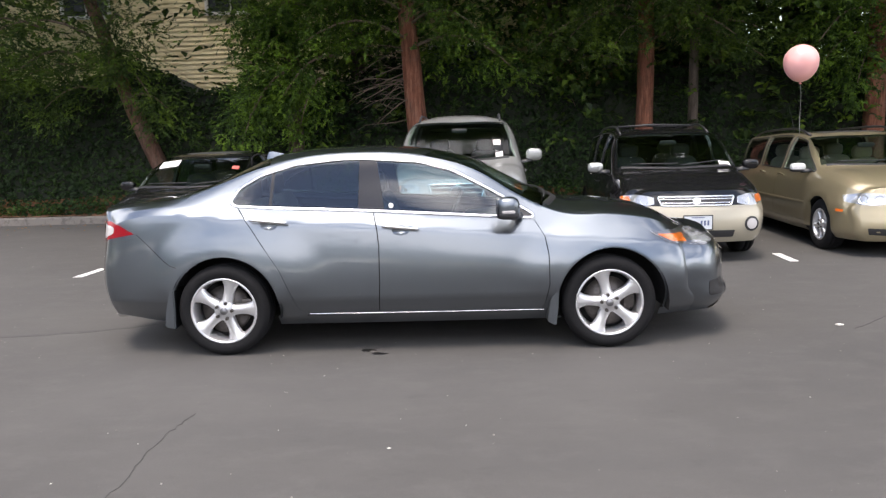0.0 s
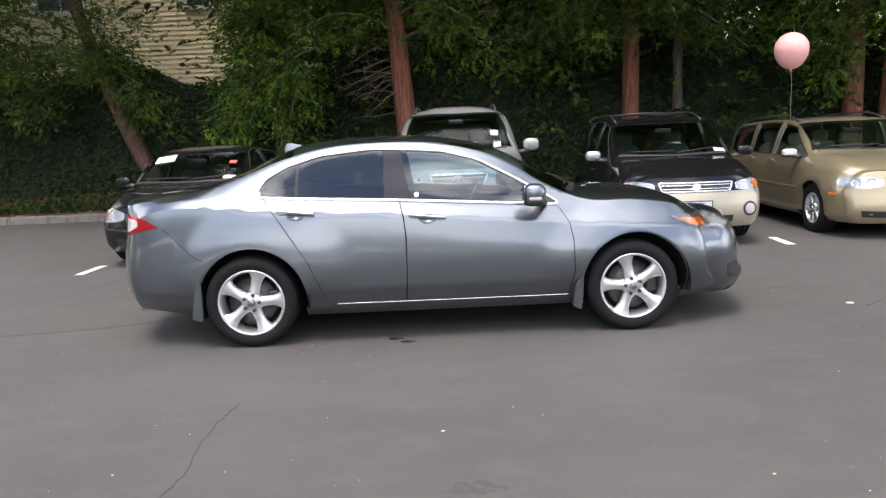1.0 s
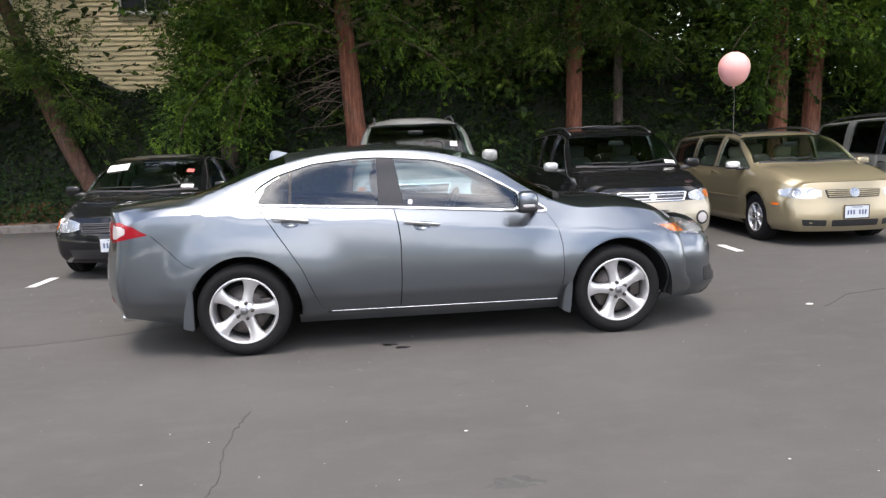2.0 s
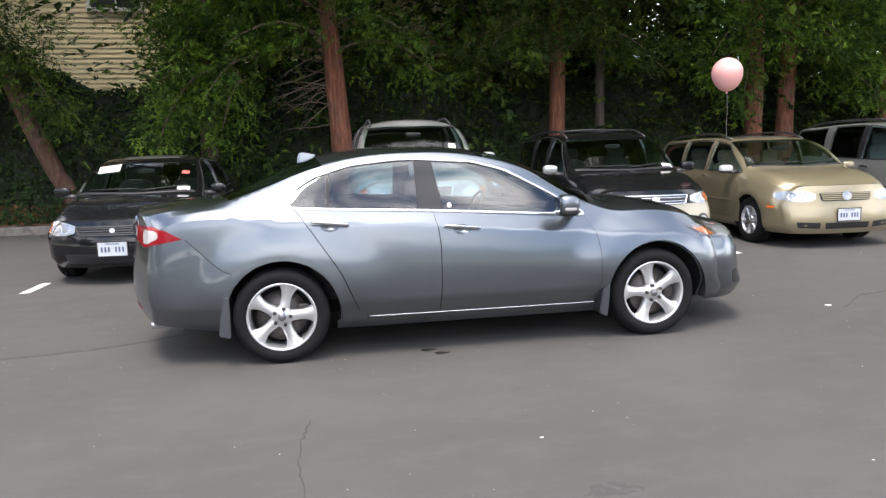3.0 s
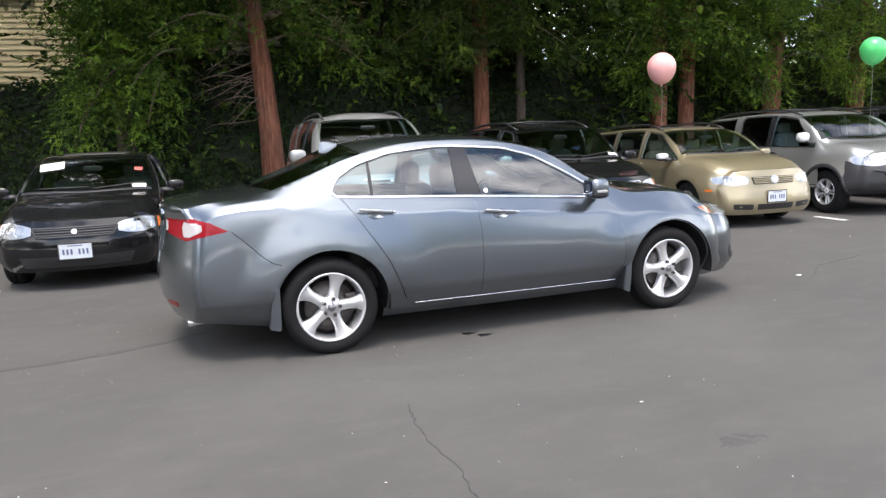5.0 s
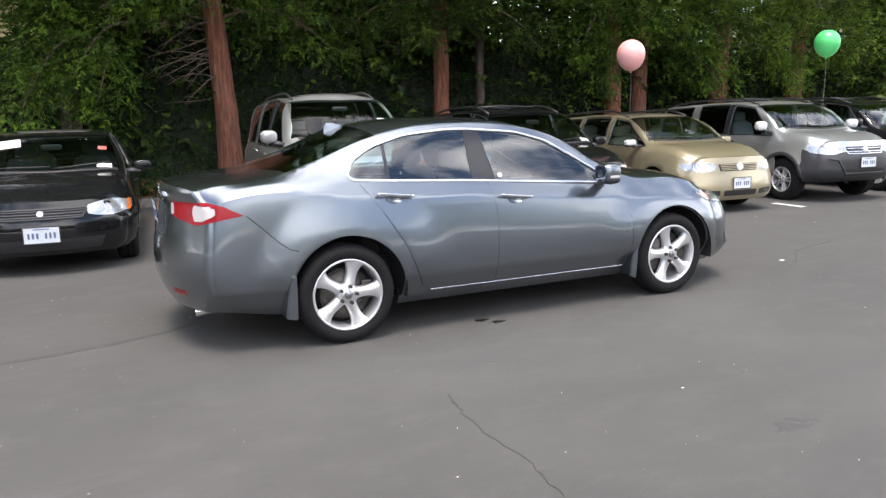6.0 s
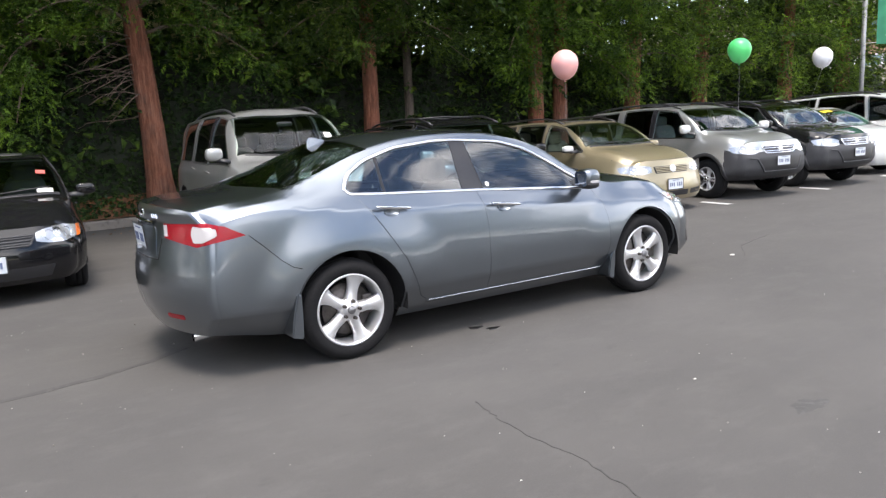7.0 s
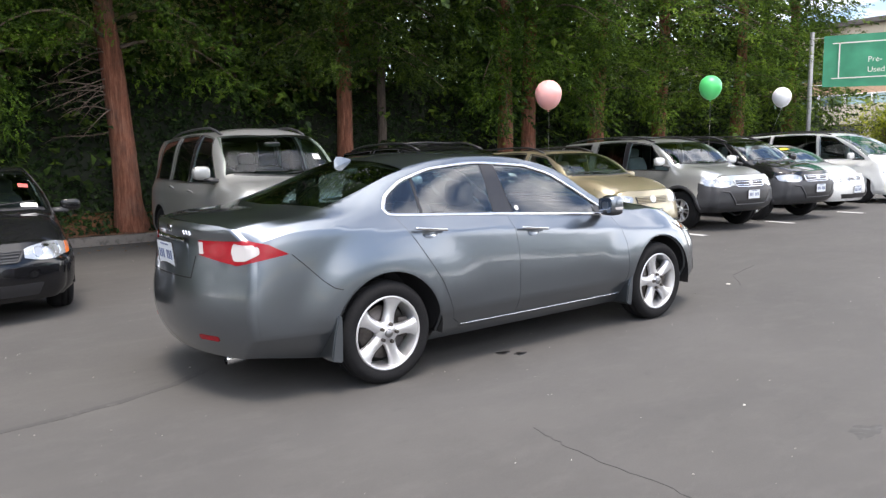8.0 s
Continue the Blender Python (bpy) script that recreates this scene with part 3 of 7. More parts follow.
def make_wheel(r, rim_r, spokes, style, material):
    """Wheel meshes, with its outer face towards -y: tyre, rim, spokes, cap, disc."""
    key = (r, rim_r, spokes, style, material.name)
    if key in WHEELS:
        return WHEELS[key]
    w = 0.205
    tyre = revolve([(rim_r - 0.012, 0.012), (rim_r + 0.004, 0.0), (rim_r + 0.02, -0.006), (rim_r + (r - rim_r) * 0.5, -0.012), (r - 0.03, -0.004), (r - 0.012, 0.012), (r - 0.004, 0.028),
                    (r - 0.001, 0.045), (r - 0.008, 0.047), (r - 0.008, 0.055), (r, 0.057), (r, 0.098), (r - 0.008, 0.1), (r - 0.008, 0.108), (r, 0.11), (r - 0.001, 0.155), (r - 0.006, w - 0.03), (r - 0.03, w), (rim_r, w - 0.005)], 56)
    rim = revolve([(rim_r + 0.001, 0.004), (rim_r - 0.004, -0.003), (rim_r - 0.013, 0.0), (rim_r - 0.018, 0.012), (rim_r - 0.026, 0.05), (rim_r - 0.032, 0.14), (rim_r - 0.02, 0.19)], 56)
    bm = bmesh.new()
    flared = style == "flared"
    hub_r = 0.078 if flared else 0.068
    wide = spline([(0, 0.042), (0.25, 0.036), (0.5, 0.035), (0.72, 0.042), (0.88, 0.053), (1, 0.068)])
    for k in range(spokes):
        a = 2 * math.pi * k / spokes + math.pi / 2 - 0.14
        ca, sa = math.cos(a), math.sin(a)
        lean = 0.035 if style == "swept" else 0.0
        if style == "split":
            lanes = (-0.021, 0.021)
        else:
            lanes = (0.0,)
        for lane in lanes:
            secs = []
            for i in range(11 if flared else 7):
                t = i / (10 if flared else 6)
                rad = hub_r * 0.75 + (rim_r - 0.014 - hub_r * 0.75) * t
                half = (0.026 + 0.030 * t ** 1.5) if style != "split" else 0.013
                if style == "thin":
                    half = 0.016 + 0.012 * t
                if flared:
                    half = float(wide(t))
                mid = lane * (0.6 + t) + lean * math.sin(t * math.pi) * 0.4
                y = 0.012 + 0.020 * math.sin(t * math.pi * 0.5 + 0.1) * (1 - t) - 0.004 * t
                ridge = 0.008 * (1 - 0.4 * t)
                sec = []
                for off, dep in ((-half, 0.045), (-half, 0.012), (-half * 0.55, 0.002), (half * 0.12, -ridge), (half * 0.75, 0.004), (half, 0.014), (half, 0.045)):
                    lx, lz = rad, mid + off
                    if flared:
                        lx, lz = rad * math.cos(lz / rad), rad * math.sin(lz / rad)
                    sec.append(bm.verts.new((lx * ca - lz * sa, y + dep, lx * sa + lz * ca)))
                secs.append(sec)
            for s1, s2 in zip(secs, secs[1:]):
                for q in range(6):
                    bm.faces.new((s1[q], s1[q + 1], s2[q + 1], s2[q]))
    bmesh.ops.recalc_face_normals(bm, faces=bm.faces[:])
    for f in bm.faces:
        f.smooth = True
    sp = bpy.data.meshes.new("spokes")
    bm.to_mesh(sp)
    bm.free()
    hub = revolve([(0.0001, 0.006), (0.03, 0.006), (0.034, 0.010), (0.060, 0.013), (0.072, 0.020), (0.076, 0.06)], 32) if flared else revolve([(0.0001, -0.002), (0.03, -0.002), (0.034, 0.004), (hub_r - 0.008, 0.008), (hub_r, 0.016), (hub_r + 0.002, 0.06)], 32)
    cap = revolve([(0.0001, -0.0105), (0.022, -0.0095), (0.0265, -0.004), (0.027, 0.004)], 24)
    nuts = bmesh.new()
    bmesh.ops.create_cone(nuts, cap_ends=True, segments=6, radius1=0.0135 if flared else 0.0115, radius2=0.011 if flared else 0.0095, depth=0.022, matrix=Matrix.Rotation(math.pi / 2, 4, "X"))
    nut = bpy.data.meshes.new("lug_nut")
    nuts.to_mesh(nut)
    nuts.free()
    disc = revolve([(0.03, 0.075), (rim_r * 0.72, 0.075), (rim_r * 0.72, 0.098), (0.03, 0.098)], 40)
    back = revolve([(0.02, 0.13), (rim_r - 0.03, 0.13), (rim_r - 0.028, 0.16)], 40)
    cal = boxes(((0.075, 0.05, 0.13), (rim_r * 0.62, 0.085, 0.01), 0.015))
    cm = bpy.data.meshes.new("caliper")
    cal.to_mesh(cm)
    cal.free()
    for me, mt in ((tyre, M_RUBBER), (rim, material), (sp, material), (hub, material), (cap, M_CAP if flared else M_ALLOY if material is not M_ALLOY else M_CHROME), (nut, M_DISC), (disc, M_DISC), (back, M_SHELL), (cm, M_DISC)):
        me.materials.append(mt)
    WHEELS[key] = (tyre, rim, sp, hub, cap, nut, disc, back, cm)
    return WHEELS[key]


def add_wheel(car, at, right, r, rim_r, spokes, style, material, turn=0.0, steer=0.0):
    tyre, rim, sp, hub, cap, nut, disc, back, cm = make_wheel(r, rim_r, spokes, style, material)
    w = new("wheel")
    w.parent = car
    w.matrix_local = Matrix.Translation(at) @ Matrix.Rotation(radians((0 if right else 180) + steer), 4, "Z")
    spin = Matrix.Rotation(radians(turn), 4, "Y")
    for nm, me in (("tyre", tyre), ("rim", rim), ("spokes", sp), ("hub", hub), ("centre_cap", cap), ("brake_disc", disc), ("back_plate", back), ("brake_caliper", cm)):
        ob = part(nm, me, None, w)
        if nm == "spokes":
            ob.matrix_local = spin
    nut_r, lead = (0.057, -0.14) if style == "flared" else (0.049, 0.49)
    for k in range(5):
        a = 2 * math.pi * k / 5 + math.pi / 2 + lead - radians(turn)
        part("lug_nut", nut, None, w).location = (nut_r * math.cos(a), -0.004 if style == "flared" else 0.004, nut_r * math.sin(a))
    return w


def seat_meshes():
    """Cushion, backrest and headrest of a car seat, facing +x, at its base."""
    cushion = blob((0.52, 0.50, 0.20), (0.05, 0, 0.12), 0.5)
    back = blob((0.17, 0.48, 0.64), (-0.24, 0, 0.44), 0.5, rot=Matrix.Rotation(radians(-14), 3, "Y"))
    head = blob((0.11, 0.27, 0.19), (-0.36, 0, 0.83), 0.6)
    return cushion, back, head


SEATS = seat_meshes()


def add_seat(car, at, material, name="seat"):
    s = new(name)
    s.parent = car
    s.location = at
    for nm, me in zip(("cushion", "backrest", "headrest"), SEATS):
        part(nm, colored(me, material), material, s)
    return s


COPIES = {}


def colored(me, material):
    """The mesh itself or a copy that carries another material."""
    key = (me.name, material.name)
    if key not in COPIES:
        c = me.copy()
        c.materials.clear()
        c.materials.append(material)
        COPIES[key] = c
    return COPIES[key]


BAR_MESH = {}


def add_plate(car, at, rot, ink=M_PLATE_INK):
    """A licence plate with bars for its characters, facing +x before rot."""
    p = part("licence_plate", boxes(((0.006, 0.305, 0.155), (0, 0, 0), 0.002)), M_PLATE, car, "white licence plate with dark bars")
    p.matrix_local = Matrix.Translation(at) @ rot
    for k in (0, 1, 2, 4, 5, 6):
        if ink.name not in BAR_MESH:
            bm = boxes(((0.003, 0.019, 0.056), (0, 0, 0), 0))
            BAR_MESH[ink.name] = bpy.data.meshes.new("bar")
            bm.to_mesh(BAR_MESH[ink.name])
            bm.free()
        part("bar", BAR_MESH[ink.name], ink, p).location = (0.0045, -0.111 + 0.037 * k, -0.004)
    part("top_bar", boxes(((0.003, 0.14, 0.009), (0.0045, 0, 0.058), 0)), M_PLATE_INK, p)
    part("plate_frame", boxes(((0.008, 0.325, 0.012), (0, 0, 0.080), 0.002), ((0.008, 0.325, 0.012), (0, 0, -0.080), 0.002), ((0.008, 0.012, 0.17), (0, 0.158, 0), 0.002), ((0.008, 0.012, 0.17), (0, -0.158, 0), 0.002)), M_TRIM, p)
    return p


def build_car(name, label, m, s):
    """A car from its profile tables and outlines. Returns the car and its skin."""
    car = thing(name, label, "car", m, "cars on the lot")
    s = dict(s)
    B = Body(s, s.get("step", 0.05))
    paint = s["paint"]
    lower = s.get("lower_paint", paint)
    f = B.f
    hub, R, base = s["hub"], s["arch"], s["base"]
    dx = s.get("arch_dx", 0.0)
    z0, zd = s["zb"] + 0.07, s["z_door"]
    bl0, bl1 = s["backlight"]
    cowl, header = s["cowl"], s["header"]
    r0 = B.off + int(np.argmin(np.abs(B.us - s["cut_rear"])))
    f0 = B.off + int(np.argmin(np.abs(B.us - s["cut_front"])))

    def open_side(c):
        near = min(math.hypot(c[0] - hx - dx, c[2] - hub) for hx in (0, base))
        return near > R + 0.012 or c[1] < 0.42

    def sill_side(c):
        return min(math.hypot(c[0] - hx - dx, c[2] - hub) for hx in (0, base)) > R - 0.010 or c[1] < 0.42

    def closed_low(c):
        return c[0] < s["x_front"] - 0.28 and open_side(c) and (c[2] < f["zs"](c[0]) - 0.02 or c[0] < bl0 or c[0] > cowl)

    # shell added behind the skin; its near-black colour makes the panel gaps dark
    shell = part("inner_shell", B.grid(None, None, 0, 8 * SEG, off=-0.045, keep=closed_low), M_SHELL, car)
    # skin pieces that follow the grid
    part("front_bumper", B.grid(s["cut_front"], None, 0, s.get("bumper_top", 4) * SEG), s.get("front_bumper_paint", lower), car)
    part("nose_panel", B.grid(s["cut_front"], None, s.get("bumper_top", 4) * SEG, 6 * SEG), paint, car)
    lip = part("bonnet_lip", B.grid(s["hood_end"], None, 6 * SEG, 8 * SEG), paint, car)
    lb = bmesh.new()
    lb.from_mesh(lip.data)
    bmesh.ops.delete(lb, geom=[q for q in lb.faces if q.normal.x < -0.05 or q.calc_area() < 1e-7], context="FACES")
    lb.to_mesh(lip.data)
    lb.free()
    part("hood", B.grid(cowl, s["hood_end"], 6 * SEG, 8 * SEG), s.get("hood_paint", paint), car)
    part("rear_bumper", B.grid(None, s["cut_rear"], 0, 5 * SEG), s.get("rear_bumper_paint", paint), car)
    part("trunk_lid", B.grid(None, bl0, 6 * SEG, 8 * SEG), paint, car)
    roof = part("roof", B.grid(bl1, header, 6 * SEG, 8 * SEG), s.get("roof_paint", paint), car)
    part("headliner", B.grid(bl1, header, 6 * SEG, 8 * SEG, off=-0.03), M_SEAT_GREY, roof)
    part("windscreen", B.grid(header, cowl, 6 * SEG, 8 * SEG, off=-0.003), G_SCREEN, car, "tinted curved windscreen")
    part("rear_window", B.grid(bl0, bl1, 6 * SEG, 8 * SEG, off=-0.003), s.get("back_glass", G_DARK), car, "tinted rear window")
    # outlines
    def belt(a, b, n=30):
        return [(x, float(f["zs"](x))) for x in np.linspace(a, b, n)]

    def rail(a, b, n=40):
        return [(x, float(f["zr"](x))) for x in np.linspace(a, b, n)]

    cutf = [(B.S[f0, j, 0], B.S[f0, j, 2]) for j in range(SEG, 5 * SEG + 1)]
    cutr = [(B.S[r0, j, 0], B.S[r0, j, 2]) for j in range(SEG, 5 * SEG + 1)]
    ang = math.degrees(math.asin((z0 - hub) / R))
    F, Bs, Rs = s["seam_front"], s["seam_mid"], s["seam_rear"]
    F = [(F[0][0], float(f["zs"](F[0][0])))] + list(F[1:])
    Bs = [(Bs[0][0], float(f["zs"](Bs[0][0])))] + list(Bs[1:])
    Rs = [(Rs[0][0], float(f["zs"](Rs[0][0])))] + list(Rs[1:])
    sg = s.get("seam_gap", 0.0)
    fend = [(x + sg, z) for x, z in F] + [(F[-1][0] + sg, z0), (base + dx - R * math.cos(radians(ang)), z0)] + arc(base + dx, hub, R, 180 - ang, ang) + cutf + belt(cutf[-1][0], F[0][0])[1:-1]
    quar = [(x - sg, z) for x, z in Rs] + [(Rs[-1][0] - sg, z0), (dx + R * math.cos(radians(ang)), z0)] + arc(dx, hub, R, ang, 180 - ang) + cutr + belt(cutr[-1][0], Rs[0][0])[1:-1]
    fdoor = F + Bs[::-1] + belt(Bs[0][0], F[0][0])[1:-1]
    rdoor = Bs + Rs[::-1] + belt(Rs[0][0], Bs[0][0])[1:-1]
    sill = [(Rs[-1][0], zd), (F[-1][0], zd), (F[-1][0], z0), (Rs[-1][0], z0)]
    hs = s.get("handles", ())
    fine = s.get("panel_step", 0.05)
    bi = B.off + int(np.argmin(np.abs(B.us - bl0)))
    ci = B.off + int(np.argmin(np.abs(B.us - cowl)))
    xa, xb = float(B.S[bi, 5 * SEG, 0]), float(B.S[ci, 5 * SEG, 0])
    band = belt(xa, xb, 50) + rail(xb, xa, 60)
    for side in (-1, 1):
        part("fender_top", B.grid(cowl, s["cut_front"], 5 * SEG, 6 * SEG, False, side=side), paint, car)
        part("quarter_top", B.grid(None, bl0, 5 * SEG, 6 * SEG, False, side=side), paint, car)
        part("sill_edge", B.grid(s["cut_rear"], s["cut_front"], 0, SEG, False, side=side, keep=sill_side), s.get("sill_paint", lower), car)
        part("front_fender", B.panel(fend, side=side, gap=0.0, step=fine), paint, car)
        part("rear_quarter", B.panel(quar, side=side, step=fine), paint, car)
        part("sill", B.panel(sill, side=side, gap=0.002, step=fine), s.get("sill_paint", lower), car)
        for nm, poly, k in (("front_door", fdoor, 0), ("rear_door", rdoor, 1)):
            holes = []
            if k < len(hs) and s.get("handle_style", "bowl") != "flat":
                hx, hz = hs[k]
                holes = [[(hx + 0.062 * math.cos(a), hz - 0.008 + 0.034 * math.sin(a)) for a in np.linspace(0, 2 * math.pi, 25)[:-1]]]
            door = part(nm, B.panel(poly, holes, side=side, gap=s.get("door_gap", 0.005), step=fine), paint, car)
            if k < len(hs):
                hx, hz = hs[k]
                tl = s.get("handle_tilt", 0.0)
                if holes:
                    part("handle_recess", B.panel(holes[0], side=side, lip=0, step=0.012, bulge=lambda x, z: -0.028 * max(0.0, 1 - ((x - hx) / 0.062) ** 2 - ((z - hz + 0.008) / 0.034) ** 2)), paint, door)
                pts = []
                half = s.get("handle_half", 0.125)
                for i in range(11):
                    t = -1 + 2 * i / 10
                    p, n = B.drop(hx + half * t, hz + 0.008 + tl * t * half - 0.012 * t * t, 90, 0.004 + 0.026 * (1 - t * t) ** 0.7)
                    pts.append((p.x, side * p.y, p.z))
                if s.get("handle_style") == "bar":
                    p, n = B.drop(hx, hz + 0.006, 90, 0.030)
                    part("door_handle", blob((2 * half, 0.030, 0.019), (p.x, side * p.y, p.z), 0.35, 24, 12, None if not tl else Matrix.Rotation(-math.atan(tl), 3, "Y")), s.get("handle_paint", paint), door, "bright chrome pull handle")
                    continue
                part("door_handle", tube(pts, [0.006 + 0.010 * (1 - (-1 + 2 * i / 10) ** 2) ** 0.6 for i in range(11)], 10, flat=0.75), s.get("handle_paint", paint), door)
        part("window_frame", B.panel(band, s["dlo"], side=side, lip=0.03, step=fine), s.get("frame_paint", paint), car)
        for nm, poly, mat in s["panes"]:
            part(nm, B.panel(poly, side=side, off=-0.008, lip=0.0, step=0.08), mat, car)
        for poly in s.get("pillars", ()):
            part("pillar_cover", B.panel(poly, side=side, off=-0.004, lip=0.02, step=0.06), M_PILLAR, car)
        for d in s["dlo"]:
            part("window_trim", B.strip(shrink(d, -0.008), s.get("trim_width", 0.022), side=side, closed=True, off=-0.002, high=0.007), s.get("trim", M_TRIM), car)
        # wheel tubs
        for hx in (0, base):
            vs, fs = [], []
            wy = float(f["wm"](hx))
            for i in range(25):
                a = radians(ang + (180 - 2 * ang) * i / 24)
                for y in (wy + s.get("well_out", -0.012), wy - 0.34):
                    vs.append((hx + dx + (R + 0.008) * math.cos(a), side * y, hub + (R + 0.008) * math.sin(a)))
            for i in range(24):
                fs.append((2 * i, 2 * i + 1, 2 * i + 3, 2 * i + 2))
            vs2 = len(vs)
            vs.append((hx, side * (wy - 0.34), hub))
            for i in range(24):
                fs.append((2 * i + 1, vs2, 2 * i + 3))
            part("wheel_well", pymesh("well", vs, fs), M_SHELL, car)
            r, rim_r, n, style, wm = s["wheel"]
            track = s.get("track", wy - 0.03)
            add_wheel(car, (hx, side * track, r - 0.004), side < 0, r, rim_r, n, style, wm, s.get("spin", {}).get((hx > 0, side), 20 * side + 31 * (hx > 0)), s.get("steer", 0) if hx > 0 else 0)
    # underside and cabin
    part("underbody", boxes(((base - 2 * R - 0.02, 1.5, 0.05), (base / 2, 0, s["zb"] + 0.06), 0.01), ((s["x_front"] - base + R - 0.25, 1.0, 0.05), (base - R + (s["x_front"] - base + R - 0.25) / 2, 0, s["zb"] + 0.07), 0.01), ((R - s["x_rear"] - 0.2, 1.0, 0.05), ((R + s["x_rear"] + 0.2) / 2, 0, s["zb"] + 0.07), 0.01)), M_SHELL, car)
    seat = s.get("seat", M_SEAT_DARK)
    sz = s.get("seat_z", 0.38)
    fx = s.get("front_seat", base * 0.53)
    for y in (-0.36, 0.36):
        add_seat(car, (fx, y, sz), seat, "front_seat")
        add_seat(car, (fx - 0.88, y, sz + 0.02), seat, "rear_seat")
    zc = float(f["zs"](cowl))
    part("dashboard", blob((0.55, 1.30, 0.26), (cowl - 0.42, 0, zc - 0.13), 0.4), s.get("dash", M_TRIM), car)
    part("parcel_shelf", boxes(((0.5, 1.2, 0.03), (bl1 - 0.32, 0, float(f["zs"](bl1)) - 0.06), 0.01)), M_SEAT_DARK, car)
    sw = [(0.185 * math.cos(a), 0.185 * math.sin(a), 0) for a in np.linspace(0, 2 * math.pi, 33)[:-1]]
    wheel = part("steering_wheel", tube(sw, 0.014, 8, True), M_TRIM, car)
    wheel.matrix_local = Matrix.Translation((cowl - 0.78, 0.36, zc - 0.02)) @ Matrix.Rotation(radians(-65), 4, "Y")
    part("spokes", boxes(((0.035, 0.34, 0.016), (0, 0, -0.01), 0.004), ((0.16, 0.035, 0.016), (-0.09, 0, -0.01), 0.004), ((0.11, 0.13, 0.04), (0, 0, -0.01), 0.012)), M_TRIM, wheel)
    part("rear_view_mirror", blob((0.03, 0.22, 0.065), (header + 0.16, 0, float(f["zt"](header)) - 0.13), 0.5), s.get("inner_mirror", M_TRIM), car)
    part("cowl_panel", B.strip([(cowl - s.get("bow_screen", 0.1) * (y / 0.72) ** 2 + 0.012, y) for y in np.linspace(-0.68, 0.68, 21)], 0.05, theta="top", off=0.001, high=0.006), M_TRIM, car)
    for y0, y1 in ((-0.55, 0.02), (0.05, 0.60)):
        pts = [B.drop(cowl - s.get("bow_screen", 0.1) * (y / 0.72) ** 2 - 0.035 - 0.05 * (y - y0) / (y1 - y0), y, "top", 0.014)[0] for y in np.linspace(y0, y1, 8)]
        part("wiper", tube(pts, 0.007, 6), M_TRIM, car)
    return car, B


def add_mirror(car, B, at, size, side, paint, low=None, signal=True, e=0.62, stalk_to=None):
    """A door mirror: shell, base, glass."""
    x, y, z = at
    mr = part("door_mirror", blob(size, (x, side * y, z), e), paint, car)
    st = stalk_to or (x + 0.02, y - size[1] * 0.5 - 0.07, z - size[2] * 0.42)
    part("stalk", tube([(x + 0.02, side * (y - size[1] * 0.15), z - size[2] * 0.38), (st[0], side * st[1], st[2])], [0.04, 0.032], 8, flat=0.5), low or M_TRIM, mr)
    g = blob((0.008, size[1] * 0.84, size[2] * 0.78), (x - size[0] * 0.46, side * y, z), 0.45)
    part("mirror_glass", g, M_MIRROR, mr)
    if low:
        part("lower_shell", blob((size[0] * 0.98, size[1] * 0.98, size[2] * 0.45), (x, side * y, z - size[2] * 0.31), e), low, mr)
    if signal:
        part("repeater", blob((size[0] * 0.55, 0.012, size[2] * 0.14), (x + 0.0, side * (y + size[1] * 0.47), z - size[2] * 0.16), 0.5), M_CLEAR, mr)
    return mr


